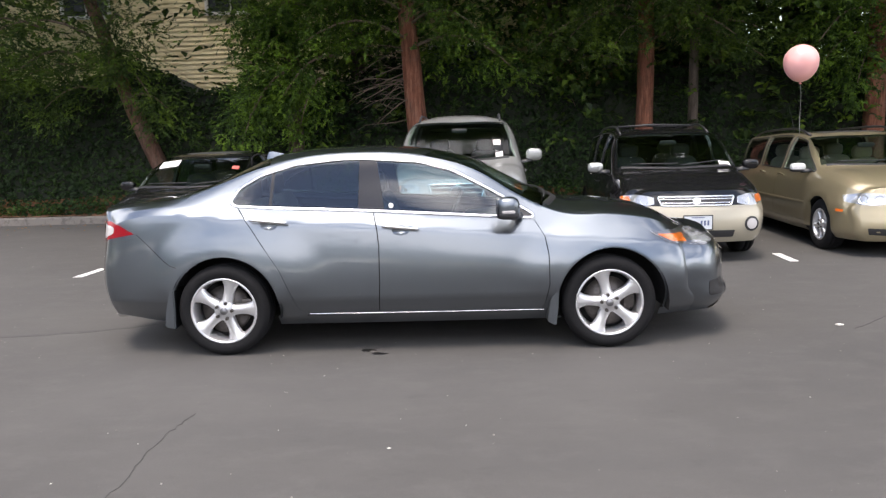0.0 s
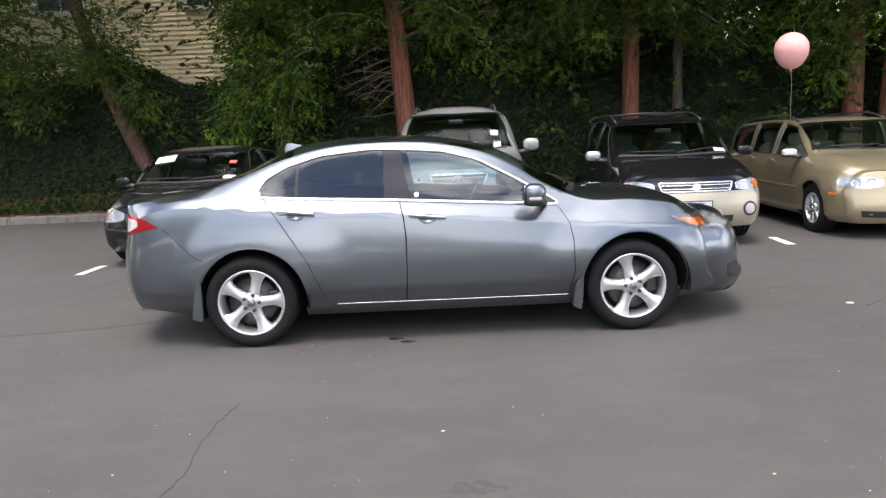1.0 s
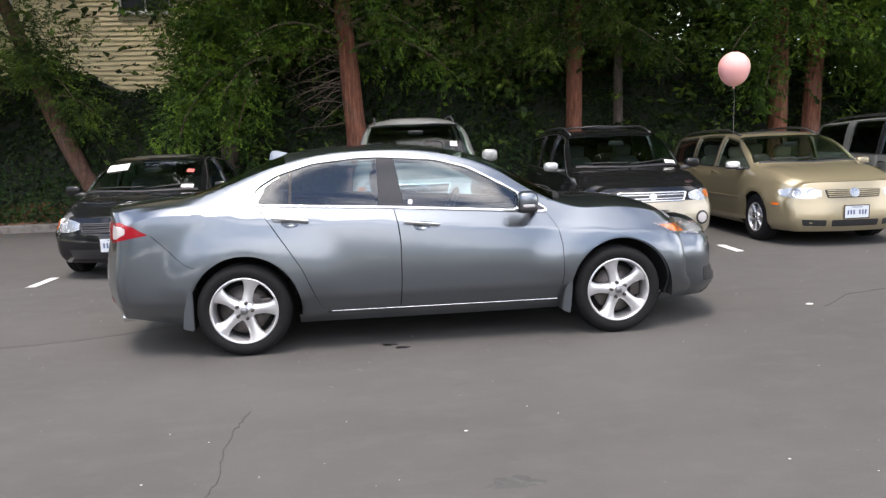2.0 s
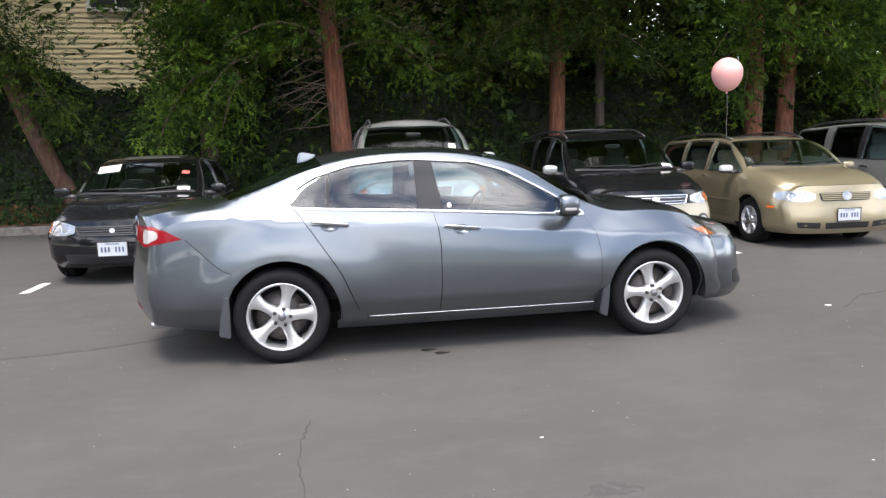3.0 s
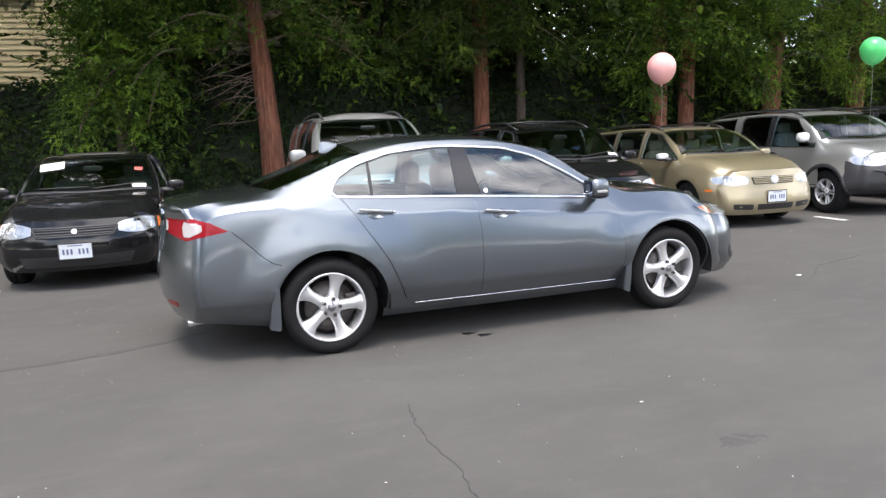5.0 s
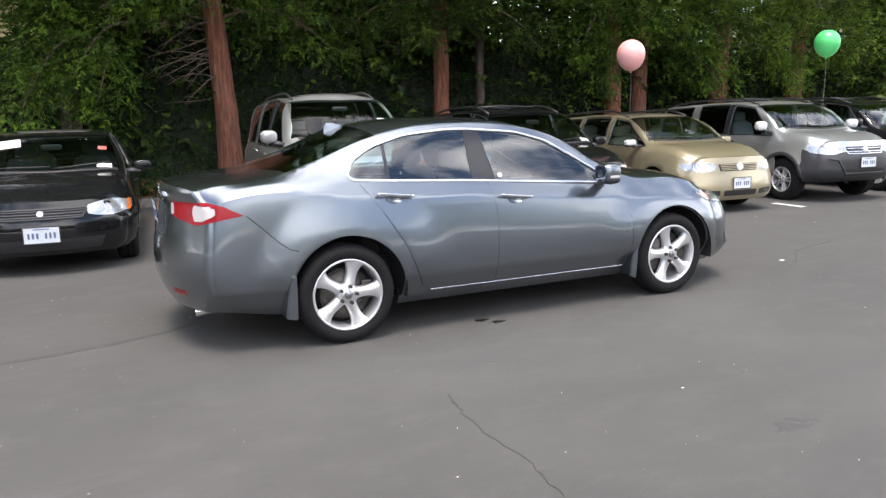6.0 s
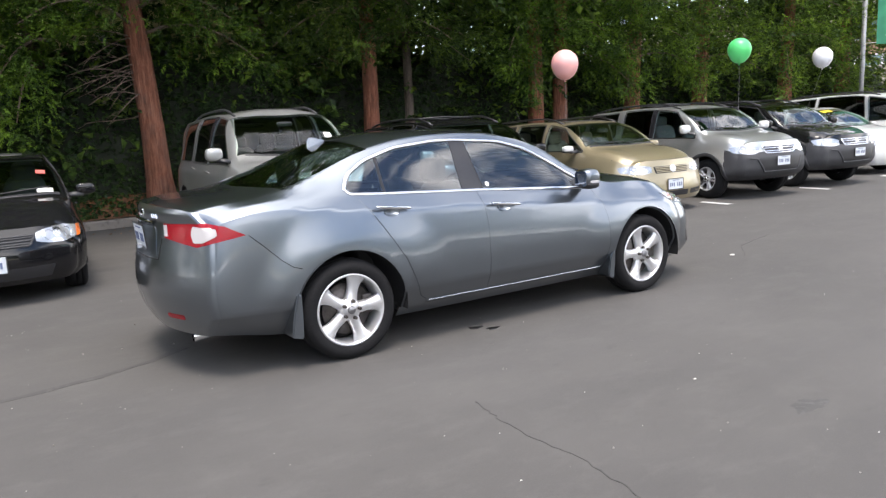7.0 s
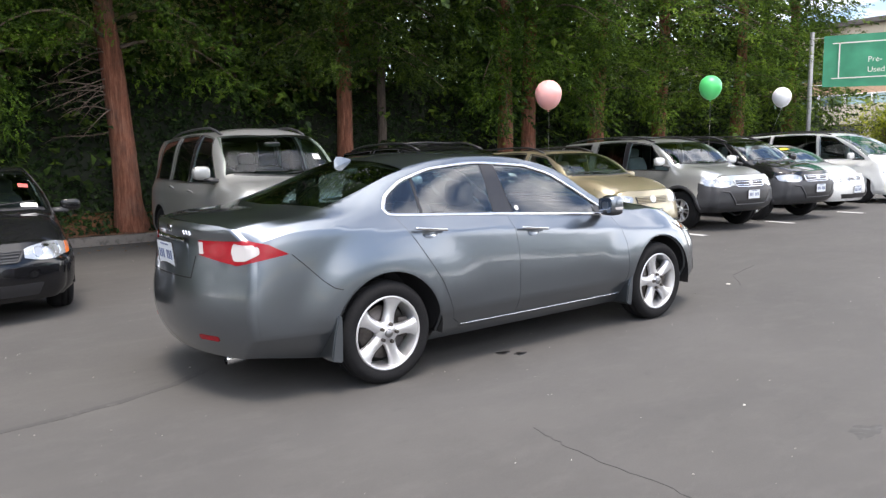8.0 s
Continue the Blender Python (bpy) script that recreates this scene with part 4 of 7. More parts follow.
# ---------- the grey sedan ----------
def grey_sedan():
    pane_b = 0.972
    dlo = [(0.10, 1.060), (0.070, 1.085), (0.115, 1.162), (0.262, 1.248), (0.51, 1.320), (0.83, 1.350), (0.99, 1.350), (1.39, 1.320), (1.63, 1.254), (1.905, 1.107), (2.205, 0.928), (1.63, 0.968), (1.06, 1.006), (0.35, 1.043)]
    s = dict(
        paint=P_GREY, x_rear=-1.085, x_front=3.70, base=2.705, hub=0.328, arch=0.384, arch_dx=0.016, blister=((0.016, 0.026, 0.24, 1), (2.721, 0.026, 0.20, -1)), flare=0.004, flare_soft=0.03, well_out=0.02, zb=0.195, zm=0.60, z_low=0.40, z_door=0.288, sill_in=0.062, lift=[(-1.1, 0.078), (-0.8, 0.066), (-0.5, 0.016), (-0.3, 0.002), (-0.15, 0.0), (0.0, 0.0), (2.9, 0.0), (3.0, 0.0), (3.3, 0.01), (3.7, 0.0)], smooth_side=24, crease=[(-1.1, 0.05), (-0.56, 0.05), (-0.22, 0.078), (0.1, 0.10), (1.0, 0.095), (2.2, 0.105), (3.0, 0.08), (3.7, 0.05)], seam_gap=0.003,
        zt=[(-1.1, 1.046), (-1.0, 1.062), (-0.85, 1.076), (-0.65, 1.092), (-0.42, 1.115), (-0.1, 1.235), (0.25, 1.385), (0.5, 1.428), (0.9, 1.445), (1.2, 1.439), (1.45, 1.412), (1.8, 1.326), (2.075, 1.182), (2.345, 1.040), (2.46, 1.002), (2.8, 0.980), (3.16, 0.922), (3.43, 0.838), (3.60, 0.750), (3.70, 0.70)],
        zs=[(-1.1, 0.965), (-0.85, 1.003), (-0.6, 1.045), (-0.2, 1.060), (0.1, 1.052), (0.5, 1.024), (1.06, 0.990), (1.63, 0.949), (2.22, 0.906), (2.6, 0.868), (3.0, 0.825), (3.3, 0.770), (3.67, 0.655)],
        ws=[(-1.1, 0.70), (-0.85, 0.738), (-0.6, 0.764), (0.0, 0.790), (0.5, 0.798), (1.06, 0.803), (1.63, 0.802), (2.22, 0.793), (2.6, 0.785), (3.0, 0.774), (3.3, 0.756), (3.67, 0.715)],
        wm=[(-1.1, 0.80), (-0.8, 0.835), (-0.4, 0.872), (0.0, 0.889), (0.5, 0.900), (1.3, 0.906), (2.2, 0.900), (2.7, 0.889), (3.1, 0.862), (3.4, 0.815), (3.7, 0.745)],
        wr=[(-1.1, 0.645), (-0.85, 0.675), (-0.42, 0.685), (-0.1, 0.650), (0.25, 0.620), (0.6, 0.605), (1.0, 0.600), (1.4, 0.610), (1.8, 0.640), (2.1, 0.685), (2.40, 0.745), (2.75, 0.735), (3.1, 0.690), (3.4, 0.635), (3.70, 0.58)],
        zr=[(-1.1, 1.022), (-0.85, 1.052), (-0.42, 1.088), (-0.1, 1.185), (0.25, 1.308), (0.6, 1.380), (1.0, 1.398), (1.4, 1.370), (1.8, 1.255), (2.1, 1.075), (2.40, 0.945), (2.75, 0.930), (3.1, 0.876), (3.4, 0.790), (3.70, 0.685)],
        xf=[(0.15, 3.60), (0.25, 3.70), (0.30, 3.735), (0.40, 3.71), (0.52, 3.705), (0.65, 3.665), (0.78, 3.55), (1.0, 3.3)],
        xr=[(0.18, -0.93), (0.28, -1.01), (0.38, -1.06), (0.50, -1.085), (0.62, -1.081), (0.72, -1.064), (0.80, -1.048), (0.95, -1.022), (1.03, -1.018), (1.08, -0.98)],
        bow_front=0.29, bow_rear=0.235, zone_front=0.6, zone_rear=0.60, r_front=0.15, r_rear=0.028,
        backlight=(-0.42, 0.27), header=1.50, cowl=2.40, hood_end=3.42, cut_rear=-0.44, cut_front=3.16, bow_screen=0.14, bow_back=0.10,
        seam_front=[(2.195, 0.905), (2.262, 0.80), (2.284, 0.68), (2.288, 0.47), (2.262, 0.33), (2.245, 0.288)],
        seam_mid=[(1.073, 0.99), (1.098, 0.88), (1.110, 0.76), (1.108, 0.50), (1.094, 0.288)],
        seam_rear=[(0.115, 1.055), (0.225, 0.895), (0.330, 0.735), (0.415, 0.60), (0.490, 0.42), (0.530, 0.325), (0.585, 0.288)],
        handles=((1.265, 0.871), (0.350, 0.930)), handle_half=0.130, handle_tilt=-0.11, handle_style="bar", dlo=[rounded(dlo, 0.05, 5)], trim=M_CHROME, door_gap=0.004, trim_width=0.023, handle_paint=M_BRIGHT,
        panes=[("front_window", [(1.145, 1.0), (1.085, 1.35), (1.40, 1.33), (1.66, 1.25), (1.93, 1.1), (2.22, 0.91), (1.63, 0.95)], G_SEDAN),
               ("rear_window_pane", [(0.335, 1.04), (0.345, 1.28), (0.52, 1.33), (0.85, 1.355), (0.985, 1.35), (0.965, 1.0)], G_SEDAN),
               ("quarter_window", [(0.07, 1.07), (0.12, 1.18), (0.27, 1.26), (0.345, 1.285), (0.335, 1.04)], G_SEDAN)],
        pillars=[[(0.965, 1.0), (0.968, 1.352), (1.092, 1.348), (1.152, 0.994)], [(0.335, 1.04), (0.343, 1.275), (0.362, 1.282), (0.356, 1.04)]],
        wheel=(0.328, 0.236, 5, "flared", M_ALLOY), track=0.892, seat_z=0.30, front_seat=1.35, step=0.028, panel_step=0.024, spin={(False, -1): 7, (True, -1): 50},
        back_glass=G_REAR, sharp=(0, 0.2, 0.85, 0, 0.88, 0.4, 0.7, 0, 0))
    car, B = build_car("grey_sedan", "dark grey metallic four-door sedan with chrome window trim", Matrix.Translation((0, 0.89, 0)), s)
    for side in (-1, 1):
        # lamps
        lamp = part("tail_lamp", B.panel([(0.150, 0.878), (0.05, 0.938), (-0.07, 0.960), (-0.41, 0.952), (-0.40, 0.868), (-0.12, 0.822)], theta=135, side=side, off=0.006, lip=0.03, step=0.03), M_RED, car, "red tail lamp with clear reverse light")
        part("reverse_light", B.panel(rounded([(0.005, 0.925), (-0.145, 0.945), (-0.160, 0.900), (-0.140, 0.846), (-0.07, 0.848), (0.01, 0.885)], 0.012, 3), theta=135, side=side, off=0.009, lip=0.006, step=0.02), M_CLEAR, lamp)
        part("brake_lens", B.panel([(-0.255 + 0.062 * math.cos(a), 0.905 + 0.037 * math.sin(a)) for a in np.linspace(0, 2 * math.pi, 21)[:-1]], theta=135, side=side, off=0.009, lip=0.006, step=0.02), M_RED_DEEP, lamp)
        part("inner_light", B.panel([(-0.375, 0.944), (-0.405, 0.944), (-0.396, 0.876), (-0.366, 0.876)], theta=135, side=side, off=0.009, lip=0.006, step=0.02), M_CLEAR, lamp)
        head = part("headlight", B.panel([(3.00, 0.800), (3.20, 0.797), (3.40, 0.780), (3.56, 0.700), (3.42, 0.682), (3.24, 0.704), (3.12, 0.728)], side=side, off=0.004, lip=0.03, step=0.03), M_LAMP_DARK, car, "headlight with amber side marker")
        part("amber_marker", B.panel([(3.05, 0.782), (3.17, 0.775), (3.27, 0.765), (3.285, 0.710), (3.15, 0.732)], side=side, off=0.009, lip=0.006, step=0.03), M_AMBER, head)
        part("reflector", B.panel([(3.32, 0.775), (3.39, 0.768), (3.51, 0.702), (3.42, 0.692), (3.33, 0.706)], side=side, off=0.009, lip=0.006, step=0.03), M_LAMP, head)
        part("headlight_cover", B.panel([(3.00, 0.800), (3.20, 0.797), (3.40, 0.780), (3.56, 0.700), (3.42, 0.682), (3.24, 0.704), (3.12, 0.728)], side=side, off=0.013, lip=0.01, step=0.03), G_LENS, head)
        # mouldings and seams
        part("sill_strip", B.strip([(0.60, 0.283), (1.1, 0.281), (1.7, 0.279), (2.25, 0.276)], 0.007, side=side, off=0.001, high=0.004), M_BRIGHT, car)
        part("bumper_seam", B.strip([(-0.60, 0.875), (-0.52, 0.80), (-0.42, 0.70), (-0.36, 0.655), (-0.31, 0.64)], 0.005, side=side, off=-0.001, high=0.003), M_SHELL, car)
        for hx, pts in ((0, [(-0.335, 0.49), (-0.362, 0.49), (-0.396, 0.36), (-0.416, 0.225), (-0.34, 0.205), (-0.335, 0.36)]), (2.705, [(2.352, 0.44), (2.335, 0.44), (2.29, 0.35), (2.268, 0.205), (2.331, 0.172), (2.345, 0.30)])):
            vs = [(x, side * (y0 - 0.02), z) for y0 in (0.938, 0.72) for x, z in pts]
            fs = [tuple(range(6)), tuple(range(11, 5, -1))] + [(i, (i + 1) % 6, 6 + (i + 1) % 6, 6 + i) for i in range(6)]
            bm = bmesh.new()
            bv = [bm.verts.new(v) for v in vs]
            for q in fs:
                bm.faces.new([bv[k] for k in q])
            bmesh.ops.recalc_face_normals(bm, faces=bm.faces[:])
            bmesh.ops.bevel(bm, geom=bm.edges[:], offset=0.008, segments=2, affect="EDGES")
            part("mud_flap", bm, P_GREY, car)
        add_mirror(car, B, (2.0, 0.972, 1.012), (0.16, 0.155, 0.150), side, P_GREY, M_TRIM, True, 0.7, (2.10, 0.80, 0.95))
        part("mirror_foot", B.panel([(2.02, 0.985), (2.08, 1.0), (2.21, 0.918), (2.05, 0.93)], side=side, off=-0.002, lip=0.01, step=0.03), M_TRIM, car)
        # exhaust
        part("exhaust_tip", tube([(-0.76, side * 0.53, 0.262), (-0.895, side * 0.53, 0.250), (-0.91, side * 0.53, 0.250)], [0.033, 0.033, 0.031], 18, ends=False), M_CHROME, car)
        part("bumper_reflector", B.panel(rounded([(0.42, 0.375), (0.58, 0.375), (0.58, 0.405), (0.42, 0.405)], 0.012), theta=180, side=side, off=0.004, lip=0.01, step=0.03), M_RED, car)
        part("window_decal", B.panel([(1.195 + 0.017 * math.cos(a), 1.032 + 0.017 * math.sin(a)) for a in np.linspace(0, 2 * math.pi, 17)[:-1]], side=side, off=-0.005, lip=0.002, step=0.02), M_PAPER, car)
    # tail
    part("plate_recess", B.panel(rounded([(-0.34, 0.735), (0.34, 0.735), (0.28, 0.925), (-0.28, 0.925)], 0.03), theta=180, off=0.003, lip=0.01, step=0.04), P_GREY, car)
    part("trunk_seam", B.strip([(-0.38, 0.86), (-0.36, 0.73), (0.36, 0.73), (0.38, 0.86)], 0.006, theta=180, off=0.0, high=0.003), M_SHELL, car)
    p, n = B.drop(0.0, 0.845, 180, 0.016)
    add_plate(car, p, Matrix.Rotation(math.pi, 4, "Z") @ Matrix.Rotation(radians(5), 4, "Y"))
    part("trunk_bar", B.strip([(-0.26, 0.945), (0.26, 0.945)], 0.028, theta=180, off=0.004, high=0.012), M_CHROME, car)
    part("trunk_emblem", B.panel(rounded([(-0.04, 0.978), (0.04, 0.978), (0.032, 1.022), (-0.032, 1.022)], 0.012), theta=180, off=0.006, lip=0.008, step=0.02), M_CHROME, car)
    for a in (0.24, 0.275, 0.31):
        a = a if B.drop(a, 0.985, 180)[0].y < 0 else -a
        part("badge_bar", B.strip([(a, 0.975), (a + 0.012, 1.0)], 0.014, theta=180, off=0.004, high=0.004), M_CHROME, car)
    # black strip puts the asphalt's dark reflection into colour; the bumper is grey here
    part("rear_lower_valance", B.panel(rounded([(-0.62, 0.205), (0.62, 0.205), (0.58, 0.255), (-0.58, 0.255)], 0.02), theta=180, off=0.004, lip=0.02, step=0.05), M_TRIM, car)
    bm = bmesh.new()
    top = [bm.verts.new(v) for v in ((0.150, 0, 1.395), (0.165, 0, 1.417), (0.195, 0, 1.419), (0.28, 0, 1.400))]
    bl = [bm.verts.new(v) for v in ((0.142, 0.016, 1.335), (0.17, 0.020, 1.348), (0.22, 0.018, 1.367), (0.29, 0.006, 1.386))]
    br = [bm.verts.new((v.co.x, -v.co.y, v.co.z)) for v in bl]
    for a in range(3):
        bm.faces.new((bl[a], bl[a + 1], top[a + 1], top[a]))
        bm.faces.new((br[a + 1], br[a], top[a], top[a + 1]))
    bm.faces.new((bl[0], top[0], br[0]))
    bm.faces.new((bl[3], br[3], top[3]))
    bmesh.ops.recalc_face_normals(bm, faces=bm.faces[:])
    part("roof_antenna", bm, P_GREY, car, "grey shark-fin roof antenna")
    # front face
    part("grille", B.panel(rounded([(-0.38, 0.60), (0.38, 0.60), (0.26, 0.45), (-0.26, 0.45)], 0.04), theta=0, off=0.004, lip=0.02, step=0.05), M_TRIM, car)
    part("grille_bar", B.strip([(-0.36, 0.592), (0.36, 0.592)], 0.03, theta=0, off=0.006, high=0.012), M_CHROME, car)
    part("lower_intake", B.panel(rounded([(-0.5, 0.36), (0.5, 0.36), (0.45, 0.24), (-0.45, 0.24)], 0.03), theta=0, off=0.004, lip=0.02, step=0.05), M_TRIM, car)
    for side in (-1, 1):
        part("fog_recess", B.panel(rounded([(0.56, 0.43), (0.72, 0.43), (0.72, 0.32), (0.56, 0.32)], 0.02), theta=0, side=-side, off=0.004, lip=0.02, step=0.04), M_TRIM, car)
    return car


grey_sedan()


# ---------- the ground ----------
def ground():
    xs = [-300, -60, -20, -10, -5, 0, 5, 10, 15, 20, 40, 90, 300]
    ys = [-300, -60, -20, -8, -4, 0, 4, 9, 20, 60, 300]
    vs = [(x, y, 0.0) for x in xs for y in ys]
    n = len(ys)
    fs = [(i * n + j, (i + 1) * n + j, (i + 1) * n + j + 1, i * n + j + 1) for i in range(len(xs) - 1) for j in range(n - 1)]
    tagged(part("ground", pymesh("ground", vs, fs), M_ASPHALT, None), "worn grey asphalt of a parking lot", "ground", kind="structure")


def slab_strip(line, half, z0, z1, material, jitter=0.0, seed=1):
    """A thin ragged band lying on the ground along a line of points."""
    rnd = random.Random(seed)
    bm = bmesh.new()
    prev = None
    for i, (x, y) in enumerate(line):
        a = line[max(0, i - 1)]
        b = line[min(len(line) - 1, i + 1)]
        d = Vector((b[0] - a[0], b[1] - a[1])).normalized()
        n = Vector((-d.y, d.x))
        w1, w2 = (half * (1 + jitter * rnd.uniform(-1, 1)) for _ in range(2))
        row = [bm.verts.new((x + n.x * w1, y + n.y * w1, z)) for z in (z0, z1)] + [bm.verts.new((x - n.x * w2, y - n.y * w2, z)) for z in (z1, z0)]
        if prev:
            for k in range(3):
                bm.faces.new((prev[k], row[k], row[k + 1], prev[k + 1]))
        prev = row
    bmesh.ops.recalc_face_normals(bm, faces=bm.faces[:])
    return bm


def wander(points, step, amount, seed):
    rnd = random.Random(seed)
    out = []
    for (x0, y0), (x1, y1) in zip(points, points[1:]):
        n = max(1, int(math.hypot(x1 - x0, y1 - y0) / step))
        for i in range(n):
            t = i / n
            out.append((x0 + (x1 - x0) * t + rnd.uniform(-amount, amount), y0 + (y1 - y0) * t + rnd.uniform(-amount, amount)))
    return out + [points[-1]]


ground()
# short white ticks between the stalls
for k, (tx, ty) in enumerate(((-2.80, 3.58), (5.46, 3.50), (8.20, 3.40), (11.0, 3.37), (13.9, 3.35), (16.7, 3.3))):
    line = slab_strip([(tx + 0.004 * i, ty - 0.29 + 0.058 * i) for i in range(11)], 0.05, 0.0, 0.004, M_LINE, 0.08, 40 + k)
    solid("stall_line", line, M_LINE, "short worn white painted stall line on asphalt", "road marking", None, "stall lines")
M_CRACK = plain("crack_dark", (0.050, 0.048, 0.047), 0.95, 0.0, 50.0, 0.3)
M_OIL = plain("oil_stain", (0.012, 0.012, 0.013), 0.35, 0.0, 30.0, 0.4)
for k, pts in enumerate(([(0.17, -1.10), (0.12, -1.40), (0.11, -1.65), (0.14, -1.95), (0.10, -2.25), (0.05, -2.5), (0.0, -2.9), (-0.1, -3.6)],
                         [(4.6, 0.35), (5.1, 0.75), (5.9, 0.95)])):
    solid("asphalt_crack", slab_strip(wander(pts, 0.035, 0.010, 50 + k), 0.0027, 0.0, 0.002, M_CRACK, 0.7, 60 + k), M_CRACK, "thin dark wandering crack in the asphalt", "crack", None, "asphalt cracks")


def stain(name, cx, cy, rx, ry, material, seed, z=0.003, label="small dark oil spot on asphalt"):
    rnd = random.Random(seed)
    ph = [rnd.uniform(0, 6.28) for _ in range(4)]
    pts = []
    for i in range(30):
        a = 2 * math.pi * i / 30
        r = 1 + 0.18 * math.sin(3 * a + ph[0]) + 0.12 * math.sin(5 * a + ph[1]) + 0.08 * math.sin(9 * a + ph[2])
        pts.append((cx + rx * r * math.cos(a), cy + ry * r * math.sin(a)))
    vs = [(x, y, 0.0) for x, y in pts] + [(cx + (x - cx) * 0.93, cy + (y - cy) * 0.93, z) for x, y in pts] + [(cx, cy, z)]
    fs = [(i, (i + 1) % 30, 30 + (i + 1) % 30, 30 + i) for i in range(30)] + [(30 + i, 30 + (i + 1) % 30, 60) for i in range(30)]
    solid(name, pymesh("stain", vs, fs), material, label, "stain", None, "stains on the asphalt")


M_MARK = worn("tyre_mark", (0.058, 0.056, 0.054), (0.088, 0.085, 0.081), 0.55, 0.8, 9.0)
solid("tyre_mark", slab_strip(wander([(-2.9, 0.60), (-2.05, 0.66), (-1.74, 0.69), (-1.42, 0.76), (-1.08, 0.88), (-0.8, 1.05)], 0.12, 0.004, 77), 0.028, 0.0, 0.0015, M_MARK, 0.3, 78), M_MARK, "faint dark curved tyre mark on asphalt", "tyre mark")
stain("oil_spot", 1.00, 0.06, 0.052, 0.036, M_OIL, 3)
stain("oil_spot", 1.085, -0.035, 0.050, 0.032, M_OIL, 4)
M_PATCH = worn("dark_patch", (0.060, 0.058, 0.056), (0.085, 0.083, 0.080), 0.5, 0.85, 14.0)
stain("worn_patch", 1.42, -2.21, 0.12, 0.06, M_PATCH, 9, 0.0015, "faint dark worn patch on asphalt")
M_LITTER = plain("pale_litter", (0.62, 0.60, 0.55), 0.7, 0.0, 90.0, 0.1)
rnd = random.Random(11)
for k in range(26):
    x, y = (4.54, 0.46) if k == 0 else (rnd.uniform(-3.5, 7), rnd.uniform(-3.4, 3.0))
    if k and -1.2 < x < 3.8 and -0.2 < y < 2:
        continue
    s = 0.03 if k == 0 else rnd.uniform(0.004, 0.010)
    bm = bmesh.new()
    bmesh.ops.create_icosphere(bm, subdivisions=1, radius=s)
    bmesh.ops.scale(bm, vec=(1.2, 0.8, 0.25), verts=bm.verts[:])
    bmesh.ops.translate(bm, vec=(x, y, s * 0.2), verts=bm.verts[:])
    solid("litter_scrap" if k == 0 else "pebble", bm, M_LITTER, "pale scrap lying on the asphalt" if k == 0 else "tiny pale pebble lying on the asphalt", "litter", None, "litter on the lot")


# ---------- kerb, mulch and ivy bank ----------
def kerb_y(x):
    return 9.30 + 0.012 * (x if x > 0 else 0)


def kerb():
    rnd = random.Random(5)
    n = 15
    for i in range(n):
        x0 = -16 + i * 3.0
        x1 = x0 + 2.985
        bm = bmesh.new()
        rows = []
        for k in range(7):
            x = x0 + (x1 - x0) * k / 6
            y = kerb_y(x)
            prof = [(0, -0.02), (0.012, 0.125), (0.03, 0.148), (0.14, 0.150), (0.155, 0.138), (0.16, -0.02)]
            rows.append([bm.verts.new((x, y + a + rnd.uniform(-0.002, 0.002), z + rnd.uniform(-0.002, 0.002))) for a, z in prof])
        for a, b in zip(rows, rows[1:]):
            for q in range(5):
                bm.faces.new((a[q], a[q + 1], b[q + 1], b[q]))
        bm.faces.new(rows[0])
        bm.faces.new(rows[-1][::-1])
        bmesh.ops.recalc_face_normals(bm, faces=bm.faces[:])
        solid("kerb", bm, M_KERB, "worn grey concrete kerb along the planting strip", "kerb", None, "", "structure")


kerb()


def bank_height(x, y):
    """Height of the ivy bank behind the kerb."""
    t = min(1.0, max(0.0, (y - 9.75) / 1.25))
    top = 2.75 + 0.28 * math.sin(x * 0.9 + 0.4) + 0.18 * math.sin(x * 2.3 + 1.0)
    return 0.13 + (top - 0.13) * (t ** 1.5)


def planting():
    vs, fs = [], []
    xs = np.linspace(-18, 29, 95)
    ys = [9.44, 9.5, 9.6, 9.7, 9.8, 9.95, 10.1, 10.25, 10.4, 10.55, 10.7, 10.85, 11.0, 11.3, 12.5]
    for x in xs:
        for y in ys:
            z = bank_height(x, y) + 0.10 * noise.noise(Vector((x * 1.7, y * 1.7, 0))) * min(1, max(0, y - 9.7) * 3)
            vs.append((x, y + (kerb_y(x) - 9.3), z))
    n = len(ys)
    for i in range(len(xs) - 1):
        for j in range(n - 1):
            fs.append((i * n + j, (i + 1) * n + j, (i + 1) * n + j + 1, i * n + j + 1))
    # core sheet below the ivy leaves, coloured near-black green
    tagged(part("planted_bank", pymesh("bank", vs, fs), M_IVY_CORE, None), "near-black green bank behind the kerb under ivy", "bank", kind="structure")
    vs, fs = [], []
    r = random.Random(3)
    ys = [9.45, 9.55, 9.65, 9.75, 9.9, 10.05]
    xs = np.linspace(-18, 29, 300)
    for x in xs:
        for y in ys:
            vs.append((x, y + kerb_y(x) - 9.3, bank_height(x, y) + 0.015 + r.uniform(0, 0.025)))
    n = len(ys)
    for i in range(len(xs) - 1):
        for j in range(n - 1):
            fs.append((i * n + j, (i + 1) * n + j, (i + 1) * n + j + 1, i * n + j + 1))
    tagged(part("bark_mulch", pymesh("mulch", vs, fs, False), M_MULCH, None), "red-brown bark mulch along the kerb", "mulch", kind="stuff")


planting()


